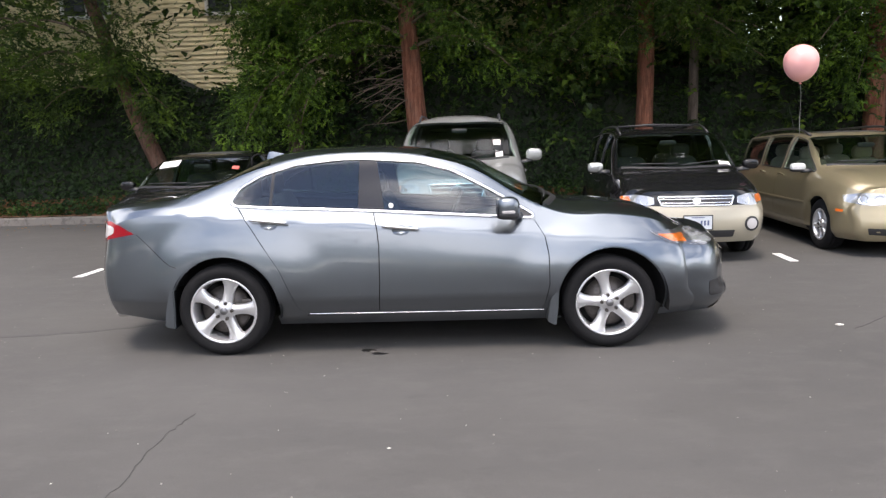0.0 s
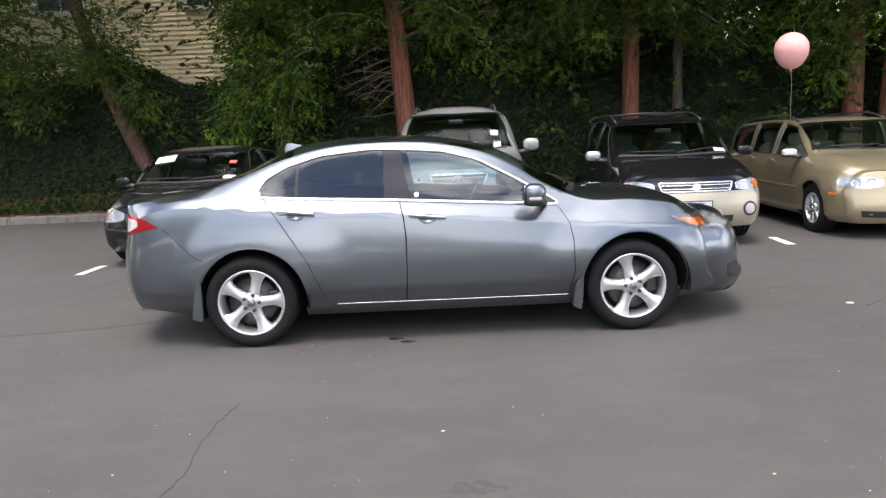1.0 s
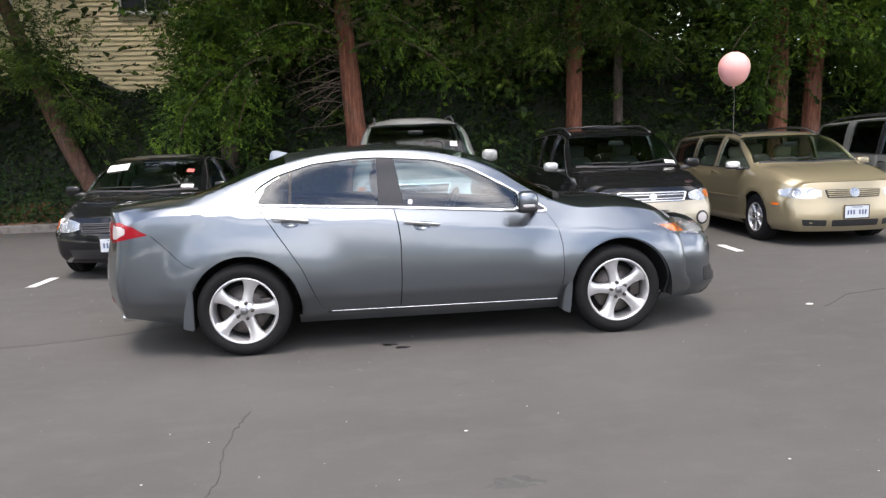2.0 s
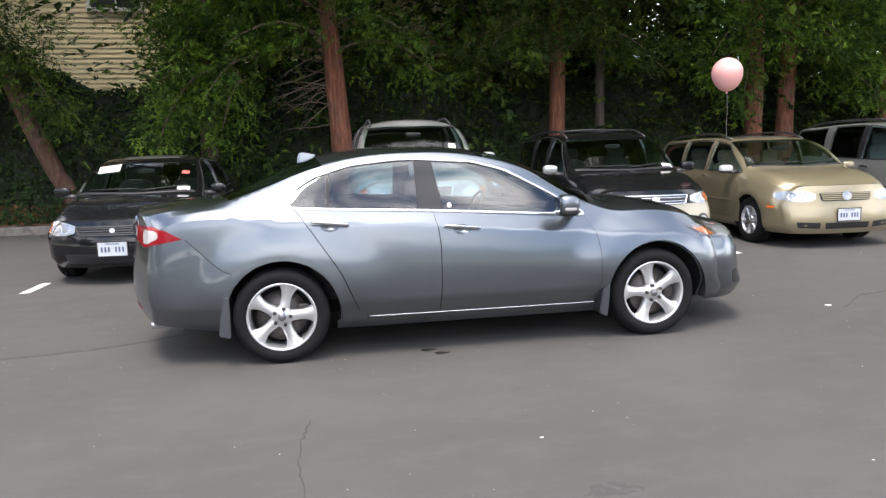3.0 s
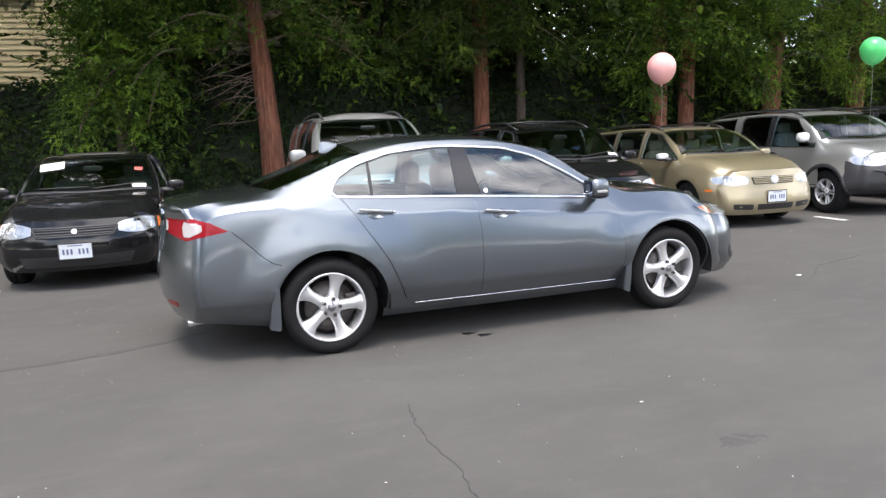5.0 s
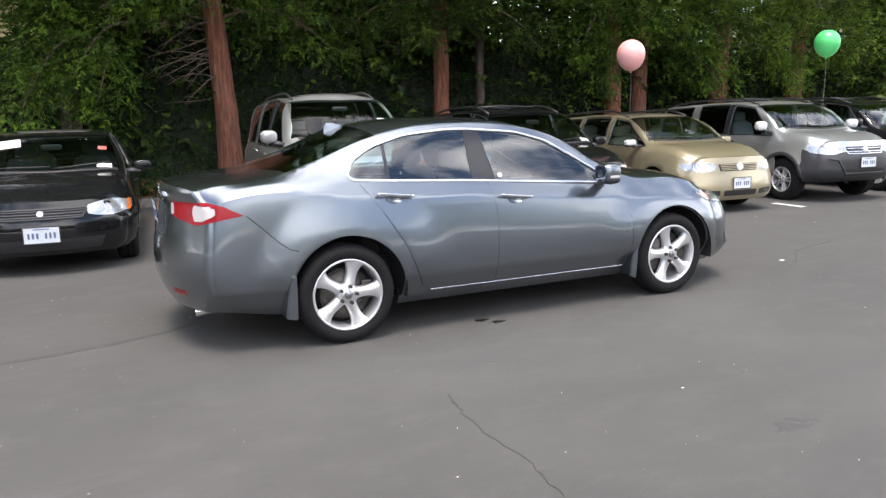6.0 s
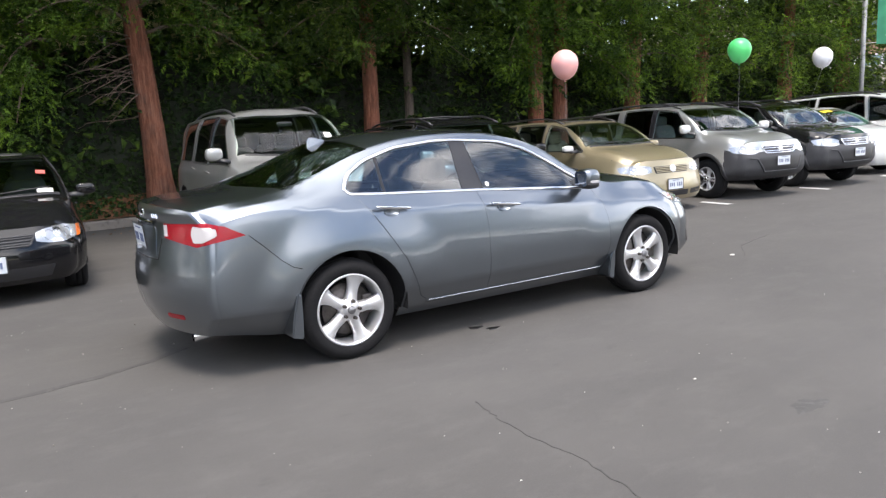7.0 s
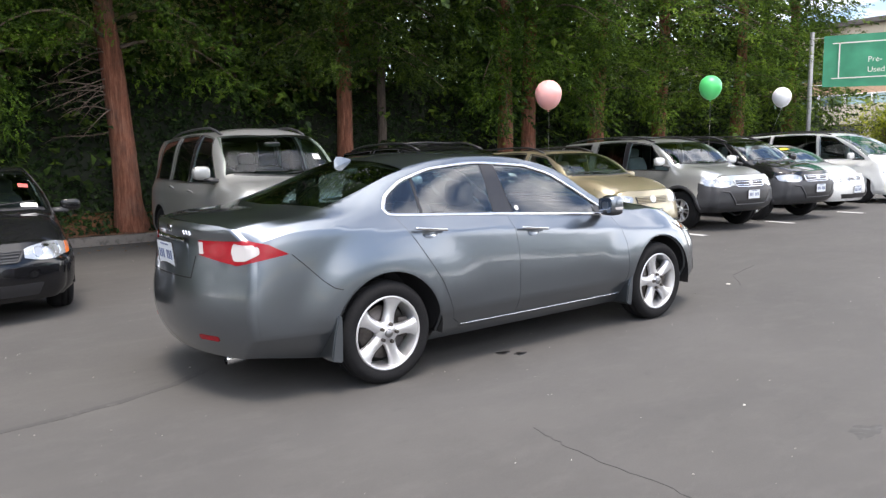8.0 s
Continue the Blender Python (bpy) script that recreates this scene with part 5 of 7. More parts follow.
def leaf_cloud(name, P, D, U, length, width, material, label, category, kind="stuff", fold=0.25):
    """Many small folded leaves: places, directions, and up vectors as arrays."""
    D = D / (np.linalg.norm(D, axis=1)[:, None] + 1e-9)
    S = np.cross(D, U)
    S /= np.linalg.norm(S, axis=1)[:, None] + 1e-9
    N = np.cross(S, D)
    L, W = length[:, None], width[:, None]
    v = np.stack([P, P + D * L * 0.45 + S * W * 0.5 + N * W * fold, P + D * L, P + D * L * 0.45 - S * W * 0.5 + N * W * fold], 1).reshape(-1, 3)
    n = len(P)
    me = bpy.data.meshes.new(name)
    me.vertices.add(4 * n)
    me.vertices.foreach_set("co", v.ravel())
    me.loops.add(4 * n)
    me.loops.foreach_set("vertex_index", np.arange(4 * n, dtype=np.int32))
    me.polygons.add(n)
    me.polygons.foreach_set("loop_start", np.arange(0, 4 * n, 4, dtype=np.int32))
    me.polygons.foreach_set("use_smooth", np.zeros(n, bool))
    me.update(calc_edges=True)
    me.materials.append(material)
    return me


def low_ivy():
    g = np.random.default_rng(17)
    n = 9000
    x = g.uniform(-14, 24, n)
    y = 9.66 + np.abs(g.normal(0, 0.30, n)) + 0.08 * np.sin(x * 2.1) + 0.012 * np.clip(x, 0, None)
    z = np.array([bank_height(a, b) for a, b in zip(x, y)]) + g.uniform(0.02, 0.22, n)
    D = np.stack([g.normal(0, 0.8, n), g.normal(-0.6, 0.5, n), g.normal(0.05, 0.35, n)], 1)
    U = np.stack([g.normal(0, 0.3, n), g.normal(-0.3, 0.3, n), np.ones(n)], 1)
    me = leaf_cloud("ground_ivy", np.stack([x, y, z], 1), D, U, g.uniform(0.05, 0.10, n), g.uniform(0.045, 0.085, n), M_IVY_LOW, "", "")
    tagged(part("ground_ivy", me, M_IVY_LOW, None), "low green ivy creeping over the mulch", "ivy", kind="stuff")


def ivy():
    g = np.random.default_rng(7)
    n = 46000
    x = g.uniform(-15, 27, n)
    t = g.uniform(0, 1, n) ** 0.8
    y = 9.72 + 1.45 * t
    # thinner, ragged front edge
    y += g.normal(0, 0.05, n)
    z = np.array([bank_height(a, b) for a, b in zip(x, y)]) + 0.10 * np.array([noise.noise(Vector((a * 1.7, b * 1.7, 0))) for a, b in zip(x, y)]) + g.uniform(0.0, 0.16, n)
    lumps = np.array([noise.noise(Vector((a * 0.9, b * 0.9, c * 0.9))) for a, b, c in zip(x, y, z)])
    y = y - 0.16 * lumps - g.uniform(0, 0.12, n) + (9.3 + 0.012 * np.clip(x, 0, None) - 9.3)
    P = np.stack([x, y, z], 1)
    D = np.stack([g.normal(0, 0.7, n), -np.abs(g.normal(0.35, 0.3, n)), g.normal(-0.55, 0.45, n)], 1)
    U = np.stack([g.normal(0, 0.35, n), -1.0 + g.normal(0, 0.3, n), 0.7 + g.normal(0, 0.3, n)], 1)
    me = leaf_cloud("ivy", P, D, U, g.uniform(0.06, 0.11, n), g.uniform(0.055, 0.095, n), M_IVY, "", "")
    tagged(part("ivy", me, M_IVY, None), "dense dark green ivy covering the bank", "ivy", kind="stuff")


M_IVY_LOW = leaf_mat("low_ivy_leaf", (0.022, 0.052, 0.014), (0.070, 0.130, 0.032), 0.4, 0.4)
ivy()
low_ivy()


# ---------- trees ----------
def trunk_mesh(pts, radii, seed, sides=20, ridge=0.10):
    r = random.Random(seed)
    vs, fs = [], []
    fine = []
    n = len(pts)
    rows = 10 * (n - 1) + 1
    us = np.arange(rows) / 10
    line = np.stack([np.interp(us, range(n), [p[k] for p in pts]) for k in range(3)] + [np.interp(us, range(n), radii)], 1)
    for _ in range(6):
        line[1:-1, :2] = (line[:-2, :2] + 2 * line[1:-1, :2] + line[2:, :2]) / 4
        line[1:-1, 3] = (line[:-2, 3] + 2 * line[1:-1, 3] + line[2:, 3]) / 4
    for i in range(rows):
        u = i / 10
        c = line[i, :3]
        rad = line[i, 3]
        for k in range(sides):
            a = 2 * math.pi * k / sides
            q = 1 + ridge * noise.noise(Vector((math.cos(a) * 2.5 + seed, math.sin(a) * 2.5, u * 0.9))) + 0.5 * ridge * math.sin(9 * a + 2.5 * noise.noise(Vector((u, a, seed))))
            vs.append((c[0] + rad * q * math.cos(a), c[1] + rad * q * math.sin(a), c[2]))
    for i in range(rows - 1):
        for k in range(sides):
            m = (k + 1) % sides
            fs.append((i * sides + k, i * sides + m, (i + 1) * sides + m, (i + 1) * sides + k))
    fs.append(tuple((rows - 1) * sides + k for k in range(sides)))
    return pymesh("trunk", vs, fs)


class Crown:
    """Gathers hanging sprays of leaflets and the limbs that bear them."""

    def __init__(self, seed):
        self.g = np.random.default_rng(seed)
        self.P, self.D, self.U, self.L = [], [], [], []
        self.limbs = []

    def bough(self, start, end, droop=0.5, spread=0.42, sprays=150, thick=0.035, bare=0.25, size=1.0):
        """A limb with drooping clumps of leafy sprays along it."""
        g = self.g
        a, b = np.array(start, float), np.array(end, float)
        ln = np.linalg.norm(b - a)
        ts = np.linspace(0, 1, 7)
        mid = [a + (b - a) * t + np.array((0, 0, 0.25 * ln * math.sin(math.pi * t) * 0.5 - droop * ln * 0.35 * t * t)) for t in ts]
        self.limbs.append(([tuple(p) for p in mid], [thick * (1 - 0.85 * t) + 0.004 for t in ts]))
        mid = np.array(mid)
        out = (b - a) / (ln + 1e-9)
        per = 30
        m = 7 if size < 1.5 else 4
        for _ in range(max(3, int(sprays / per))):
            t = bare + (1 - bare) * g.uniform() ** 0.8
            k = min(5, int(t * 6))
            c = mid[k] + (mid[k + 1] - mid[k]) * (t * 6 - k)
            w = spread * (0.45 + 0.8 * math.sin(math.pi * min(1, t * 0.85 + 0.1)))
            c = c + g.normal(0, w, 3) * np.array((0.8, 0.8, 0.5)) - np.array((0, 0, abs(g.normal(0, 0.22)) * droop))
            hang = out * g.uniform(0.2, 0.8) + np.array((g.normal(0, 0.45), g.normal(-0.15, 0.45), -droop * g.uniform(0.4, 1.3)))
            hang /= np.linalg.norm(hang)
            rc = g.uniform(0.13, 0.25) * size
            n = per
            off = g.normal(0, 1, (n, 3)) * rc * np.array((1, 1, 0.6))
            along = g.uniform(-0.5, 1.0, n)[:, None] * hang * rc * 2.2
            P0 = c + off + along
            d = hang * 0.8 + off / rc * 0.42 + g.normal(0, 0.18, (n, 3)) + np.array((0, 0, 0.12))
            d /= np.linalg.norm(d, axis=1)[:, None]
            side = np.cross(d, np.array((0, -0.3, 1.0)) + g.normal(0, 0.4, (n, 3)))
            side /= np.linalg.norm(side, axis=1)[:, None] + 1e-9
            up = np.cross(side, d)
            sl = g.uniform(0.075, 0.14, n)[:, None] * size
            for q in range(m):
                f = q / (m - 1)
                sg = 1 if q % 2 else -1
                self.P.append(P0 + d * sl * f)
                self.D.append(d * (0.65 + 0.5 * f) + side * sg * (0.85 - 0.65 * f) + g.normal(0, 0.30, (n, 3)))
                self.U.append(up + g.normal(0, 0.25, (n, 3)))
                self.L.append((sl * g.uniform(0.28, 0.44, (n, 1)) * (1.0 if size < 1.5 else 1.5))[:, 0])

    def build(self, tree, material, trunk_material):
        L = np.concatenate(self.L)
        me = leaf_cloud("crown", np.concatenate(self.P), np.concatenate(self.D), np.concatenate(self.U), L, L * 0.70, material, "", "")
        part("crown", me, material, tree, "drooping dark green needle foliage")
        for pts, rad in self.limbs:
            part("limb", tube(pts, rad, 6), trunk_material, tree)


def cedar(label, trunk, radii, seed, boughs, material, bark, auto=None, name="conifer_tree"):
    """A conifer: trunk through points, given boughs, and a ring of boughs higher up."""
    tree = thing(name, label, "tree", None, "trees behind the kerb")
    part("trunk", trunk_mesh(trunk, radii, seed), bark, tree, "fibrous reddish-brown trunk" if bark is M_BARK else "dull brown leaning trunk" if bark is M_BARK_DIM else "grey-brown trunk")
    c = Crown(seed)
    r = random.Random(seed)
    for b in boughs:
        c.bough(**b)
    if auto:
        z0, z1, n, reach, dens = auto
        fx = [spline([(p[2], p[k]) for p in trunk]) for k in (0, 1)]
        for i in range(n):
            z = z0 + (z1 - z0) * (i + 0.5) / n
            a = 2.4 * i if i % 5 == 0 else -math.pi / 2 + r.uniform(-1.45, 1.45)
            ln = reach * (1.05 - 0.42 * (z - z0) / (z1 - z0 + 0.01)) * r.uniform(0.75, 1.15)
            s = (float(fx[0](z)), float(fx[1](z)), z)
            c.bough(s, (s[0] + ln * math.cos(a), s[1] + ln * math.sin(a), z + 0.1), 0.55, 0.48, int(dens * r.uniform(0.7, 1.2)), 0.03, 0.12, (1.25 if z < 8.0 else 2.7) if s[0] > 7 else (1.0 if z < 5.4 else 2.7))
    c.build(tree, material, M_TWIG)
    return tree


def far_bough(x, y, z, dx, dy, dz, n, spread=0.42, droop=0.6, size=1.0, thick=0.03):
    return dict(start=(x, y, z), end=(x + dx, y + dy, z + dz), droop=droop, spread=spread * 0.74, sprays=int(n * 2.2), thick=thick, size=size)


RED = "tall conifer with a reddish fibrous trunk and drooping boughs"
# the straight red trunk behind the sedan
cedar(RED, [(0.98, 9.86, 0.0), (0.93, 9.82, 0.7), (0.90, 9.78, 1.6), (0.84, 9.75, 2.6), (0.74, 9.75, 4.0), (0.7, 9.8, 18.0)], [0.33, 0.235, 0.205, 0.19, 0.17, 0.06], 1, [
    far_bough(0.8, 9.7, 3.4, -1.9, -1.3, 0.3, 260, 0.45), far_bough(0.8, 9.7, 3.9, -2.6, -0.9, 0.5, 280, 0.5), far_bough(0.8, 9.7, 4.3, -1.4, -1.6, 0.4, 230, 0.45),
    far_bough(-0.6, 9.2, 3.1, -0.9, -0.6, -0.4, 170, 0.28, 0.9), far_bough(-0.9, 9.2, 2.7, -0.35, -0.4, -0.6, 110, 0.20, 1.0), far_bough(-1.4, 9.3, 2.9, -0.8, -0.5, -0.6, 190, 0.34, 0.9),
    far_bough(-1.9, 9.3, 2.6, -0.5, -0.4, -0.8, 170, 0.32, 0.9), far_bough(-1.4, 9.4, 3.6, -0.5, -0.5, -0.3, 190, 0.36), far_bough(-1.0, 9.4, 4.0, -0.6, -0.6, 0.0, 220, 0.42),
    far_bough(0.8, 9.7, 3.7, 1.3, -1.2, 0.1, 200, 0.40), far_bough(0.8, 9.7, 4.2, 0.4, -1.5, 0.2, 200, 0.42), far_bough(0.9, 9.7, 3.3, 1.9, -0.6, 0.0, 230, 0.42, 0.8)],
    M_CEDAR, M_BARK, (4.5, 17.6, 44, 3.2, 260))
# the leaning trunk beside the black sedan
cedar("conifer with a leaning reddish trunk beside the black sedan", [(-3.95, 9.9, 0.0), (-4.25, 10.1, 0.6), (-4.55, 10.25, 1.1), (-4.9, 10.28, 1.9), (-5.25, 10.3, 2.9), (-5.7, 10.3, 4.4), (-6.6, 10.3, 16.0)], [0.24, 0.20, 0.175, 0.165, 0.15, 0.12, 0.05], 2, [
    far_bough(-5.2, 10.2, 2.8, -1.5, -0.8, 0.5, 230, 0.5), far_bough(-5.3, 10.2, 3.2, 0.9, -0.9, 0.2, 200, 0.36), far_bough(-5.4, 10.2, 3.8, 0.7, -0.8, 0.4, 190, 0.36), far_bough(-5.0, 10.0, 2.5, 1.2, -0.6, -0.2, 170, 0.30),
    far_bough(-5.3, 10.2, 3.1, -2.4, -0.6, 0.3, 260, 0.5), far_bough(-5.5, 10.2, 3.6, -1.6, -1.2, 0.5, 260, 0.5), far_bough(-6.5, 10.0, 3.0, -1.6, -0.5, -0.1, 260, 0.5), far_bough(-7.6, 10.2, 3.6, -1.8, -0.6, 0.0, 260, 0.55), far_bough(-5.6, 10.2, 4.4, -1.2, -1.2, 0.4, 220, 0.5), far_bough(-5.8, 10.0, 3.3, -0.8, -0.9, 0.0, 230, 0.45), far_bough(-6.6, 10.0, 3.9, -1.0, -0.9, 0.1, 230, 0.5), far_bough(-7.4, 10.0, 2.9, -0.8, -0.7, -0.1, 210, 0.45), far_bough(-5.6, 10.0, 2.7, -0.8, -0.6, -0.2, 190, 0.4), far_bough(-5.5, 10.0, 3.6, 0.7, -0.8, -0.1, 230, 0.34), far_bough(-5.3, 10.0, 3.3, 0.3, -0.7, -0.2, 210, 0.32), far_bough(-5.1, 10.0, 3.0, 0.9, -0.7, -0.4, 170, 0.26)],
    M_CEDAR_SHADED, M_BARK_DIM, (4.8, 15.5, 32, 2.6, 250))
# behind the black wagon
# canopy shade over these two is put into their darker leaf colour
cedar(RED, [(5.55, 10.2, 0.0), (5.5, 10.15, 0.8), (5.5, 10.1, 2.0), (5.5, 10.1, 4.0), (5.5, 10.1, 18.0)], [0.30, 0.20, 0.165, 0.15, 0.05], 3, [
    far_bough(5.5, 10, 3.8, -1.7, -1.1, -0.1, 260, 0.45), far_bough(5.5, 10, 3.6, -2.4, -0.7, 0.0, 260, 0.45), far_bough(5.5, 10, 3.6, 1.3, -1.2, 0.0, 230, 0.42), far_bough(5.5, 10, 3.9, 0.2, -1.5, 0.2, 230, 0.42), far_bough(5.5, 10, 3.4, -0.9, -1.2, 0.0, 200, 0.36),
    far_bough(5.5, 10, 4.4, -1.4, -1.3, 0.3, 260, 0.5), far_bough(5.5, 10, 4.4, 1.6, -1.0, 0.3, 260, 0.5), far_bough(5.5, 10, 3.3, 2.0, -0.8, 0.0, 190, 0.36)],
    M_CEDAR_SHADED, M_BARK, (4.5, 17.6, 44, 3.2, 260))
cedar("slender grey trunk among the conifers", [(6.55, 10.2, 0.0), (6.5, 10.2, 1.5), (6.5, 10.2, 3.2), (6.6, 10.2, 6.0)], [0.13, 0.10, 0.09, 0.04], 4, [far_bough(6.5, 10.1, 3.4, 1.0, -0.9, 0.2, 220, 0.42), far_bough(6.5, 10.1, 3.8, -0.8, -0.9, 0.2, 220, 0.42)], M_CEDAR_SHADED, M_GREYBARK, (4.4, 6.0, 4, 1.6, 110))
# the pair behind the gold wagon
for k, (tx, ty) in enumerate(((10.1, 10.1), (10.85, 10.05))):
    cedar(RED, [(tx + 0.05, ty, 0.0), (tx, ty, 1.0), (tx + 0.03, ty, 2.4), (tx + 0.1 * k, ty, 4.2), (tx + 0.2 * k, ty, 16.5)], [0.30, 0.20, 0.18, 0.16, 0.05], 5 + k, [
        far_bough(tx, ty, 3.6, -1.8 + 2.2 * k, -1.3, -0.1, 280, 0.45), far_bough(tx, ty, 3.2, -1.5 + 2.6 * k, -0.9, -0.1, 230, 0.38), far_bough(tx, ty, 4.1, -1.3 + 2.2 * k, -1.4, 0.2, 280, 0.5),
        far_bough(tx, ty, 3.7, -0.4 + 0.5 * k, -1.5, 0.1, 250, 0.45), far_bough(tx, ty, 3.0, -1.0 + 2.4 * k, -1.2, -0.2, 190, 0.30, 0.9), far_bough(tx, ty, 4.5, -1.8 + 3.4 * k, -0.9, 0.3, 280, 0.5)] + [far_bough(tx, ty, 4.7 + 0.75 * q, (-0.4, 0.5, -0.2, 0.3)[q], -0.9, -0.1, 150, 0.5) for q in range(4)],
        M_CEDAR, M_BARK, (4.2, 15.8, 38, 2.8, 240))
# the denser run towards the far end of the lot
# the brighter leaf copy carries sunlight in its colour
for k, (tx, ty) in enumerate(((13.6, 10.2), (16.6, 10.3), (20.6, 10.1), (24.2, 10.2))):
    cedar(RED, [(tx, ty, 0.0), (tx, ty, 1.2), (tx + 0.08, ty, 2.6), (tx + 0.25, ty, 4.4), (tx + 0.3, ty, 16.5)], [0.32, 0.23, 0.21, 0.17, 0.05], 8 + k, [
        far_bough(tx, ty, 3.2, -1.7, -1.2, 0.0, 280, 0.5), far_bough(tx, ty, 3.0, 1.5, -1.1, 0.0, 260, 0.48), far_bough(tx, ty, 3.9, -1.2, -1.4, 0.3, 280, 0.5), far_bough(tx, ty, 3.6, 0.3, -1.6, 0.1, 260, 0.5), far_bough(tx, ty, 4.0, 1.8 - 0.5 * k, -0.9, 0.3, 280, 0.5), far_bough(tx, ty, 2.5, -1.2, -1.0, -0.1, 200, 0.36)] + [far_bough(tx, ty, 4.7 + 0.75 * q, (-0.4, 0.5, -0.2, 0.3)[q], -0.9, -0.1, 150, 0.5) for q in range(4)],
        M_CEDAR_LIT, M_BARK, (4.2, 15.8, 38, (2.8, 2.8, 1.8, 1.7)[k], 220))

# a second row behind, its shade put into a darker leaf colour
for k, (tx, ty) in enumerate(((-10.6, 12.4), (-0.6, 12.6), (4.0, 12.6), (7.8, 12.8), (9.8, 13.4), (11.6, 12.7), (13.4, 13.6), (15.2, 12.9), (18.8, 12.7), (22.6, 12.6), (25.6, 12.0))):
    tree = thing("conifer_tree", "conifer standing behind the front row of trees, leaves coloured dark for shade", "tree", None, "trees behind the kerb")
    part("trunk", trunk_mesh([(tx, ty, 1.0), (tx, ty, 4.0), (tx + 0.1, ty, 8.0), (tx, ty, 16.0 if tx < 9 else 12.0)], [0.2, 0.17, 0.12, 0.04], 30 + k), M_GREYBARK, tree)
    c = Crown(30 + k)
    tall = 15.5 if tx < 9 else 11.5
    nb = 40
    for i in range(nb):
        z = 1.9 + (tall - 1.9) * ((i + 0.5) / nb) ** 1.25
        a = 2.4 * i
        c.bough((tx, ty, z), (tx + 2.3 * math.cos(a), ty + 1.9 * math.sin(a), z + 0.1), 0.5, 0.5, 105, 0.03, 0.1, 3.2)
    c.build(tree, M_CEDAR_SHADED, M_TWIG)


# bare twigs beside the straight trunk
def bare_twigs():
    r = random.Random(21)
    g = thing("dead_branches", "bare grey twiggy branches on the conifer trunk", "branches")
    for k in range(16):
        z = r.uniform(2.0, 3.3)
        a = r.uniform(2.6, 3.9)
        ln = r.uniform(0.6, 1.3)
        pts = [(0.82, 9.72, z)]
        for i in range(1, 7):
            t = i / 6
            pts.append((0.82 + ln * t * math.cos(a), 9.72 + ln * t * math.sin(a) * 0.8 - 0.15 * t, z + 0.16 * math.sin(2.4 * t + k) - 0.25 * t * t))
        part("twig", tube(pts, [0.012 * (1 - 0.8 * i / 6) + 0.002 for i in range(7)], 5), M_TWIG, g)
        for q in (2, 3, 4, 5):
            p = pts[q]
            e = (p[0] + r.uniform(-0.35, -0.05), p[1] + r.uniform(-0.2, 0.1), p[2] + r.uniform(-0.25, 0.15))
            part("twig", tube([p, ((p[0] + e[0]) / 2, (p[1] + e[1]) / 2, (p[2] + e[2]) / 2 + 0.03), e], [0.005, 0.004, 0.002], 4), M_TWIG, g)


bare_twigs()

# unseen trees across the lot, behind the walk; taller far half added for dark reflections
for k in range(19):
    tx, ty, h = -33 + k * 5.4 + random.Random(k).uniform(-1, 1), -31 + random.Random(k + 50).uniform(-2, 2), random.Random(k + 90).uniform(3.0, 4.8) * (1.0 if k < 9 else 1.6)
    tree = thing("unseen_tree", "unseen green leafy tree across the lot, there for car reflections", "tree", None, "trees across the lot")
    part("trunk", trunk_mesh([(tx, ty, 0), (tx, ty, 1.5), (tx, ty, h * 0.6)], [0.22, 0.16, 0.08], 70 + k), M_GREYBARK, tree)
    c = Crown(70 + k)
    for i in range(14):
        z = 1.8 + (h - 2.2) * (i + 0.5) / 14
        a = 2.4 * i
        ln = 2.0 * math.sin(math.pi * min(0.95, 0.25 + 0.7 * i / 14))
        c.bough((tx, ty, z), (tx + ln * math.cos(a), ty + ln * math.sin(a), z + 0.6), 0.1, 0.6, 50, 0.03, 0.1, 4.6)
    c.build(tree, M_CEDAR_SHADED, M_TWIG)

# unseen row to the west, added so the sedan's tail reflects dark
for k in range(10):
    tx, ty, h = -27 + random.Random(k + 300).uniform(-1.5, 1.5), -26 + k * 4.6, random.Random(k + 340).uniform(8.5, 12.5)
    tree = thing("unseen_tree", "unseen green leafy tree across the lot, there for car reflections", "tree", None, "trees across the lot")
    part("trunk", trunk_mesh([(tx, ty, 0), (tx, ty, 1.5), (tx, ty, h * 0.6)], [0.22, 0.16, 0.08], 170 + k), M_GREYBARK, tree)
    c = Crown(170 + k)
    for i in range(18):
        z = 0.9 + (h - 1.3) * (i + 0.5) / 18
        a = 2.4 * i
        ln = 2.2 * math.sin(math.pi * min(0.95, 0.25 + 0.7 * i / 18))
        c.bough((tx, ty, z), (tx + ln * math.cos(a), ty + ln * math.sin(a), z + 0.6), 0.1, 0.6, 60, 0.03, 0.1, 4.6)
    c.build(tree, M_CEDAR_SHADED, M_TWIG)

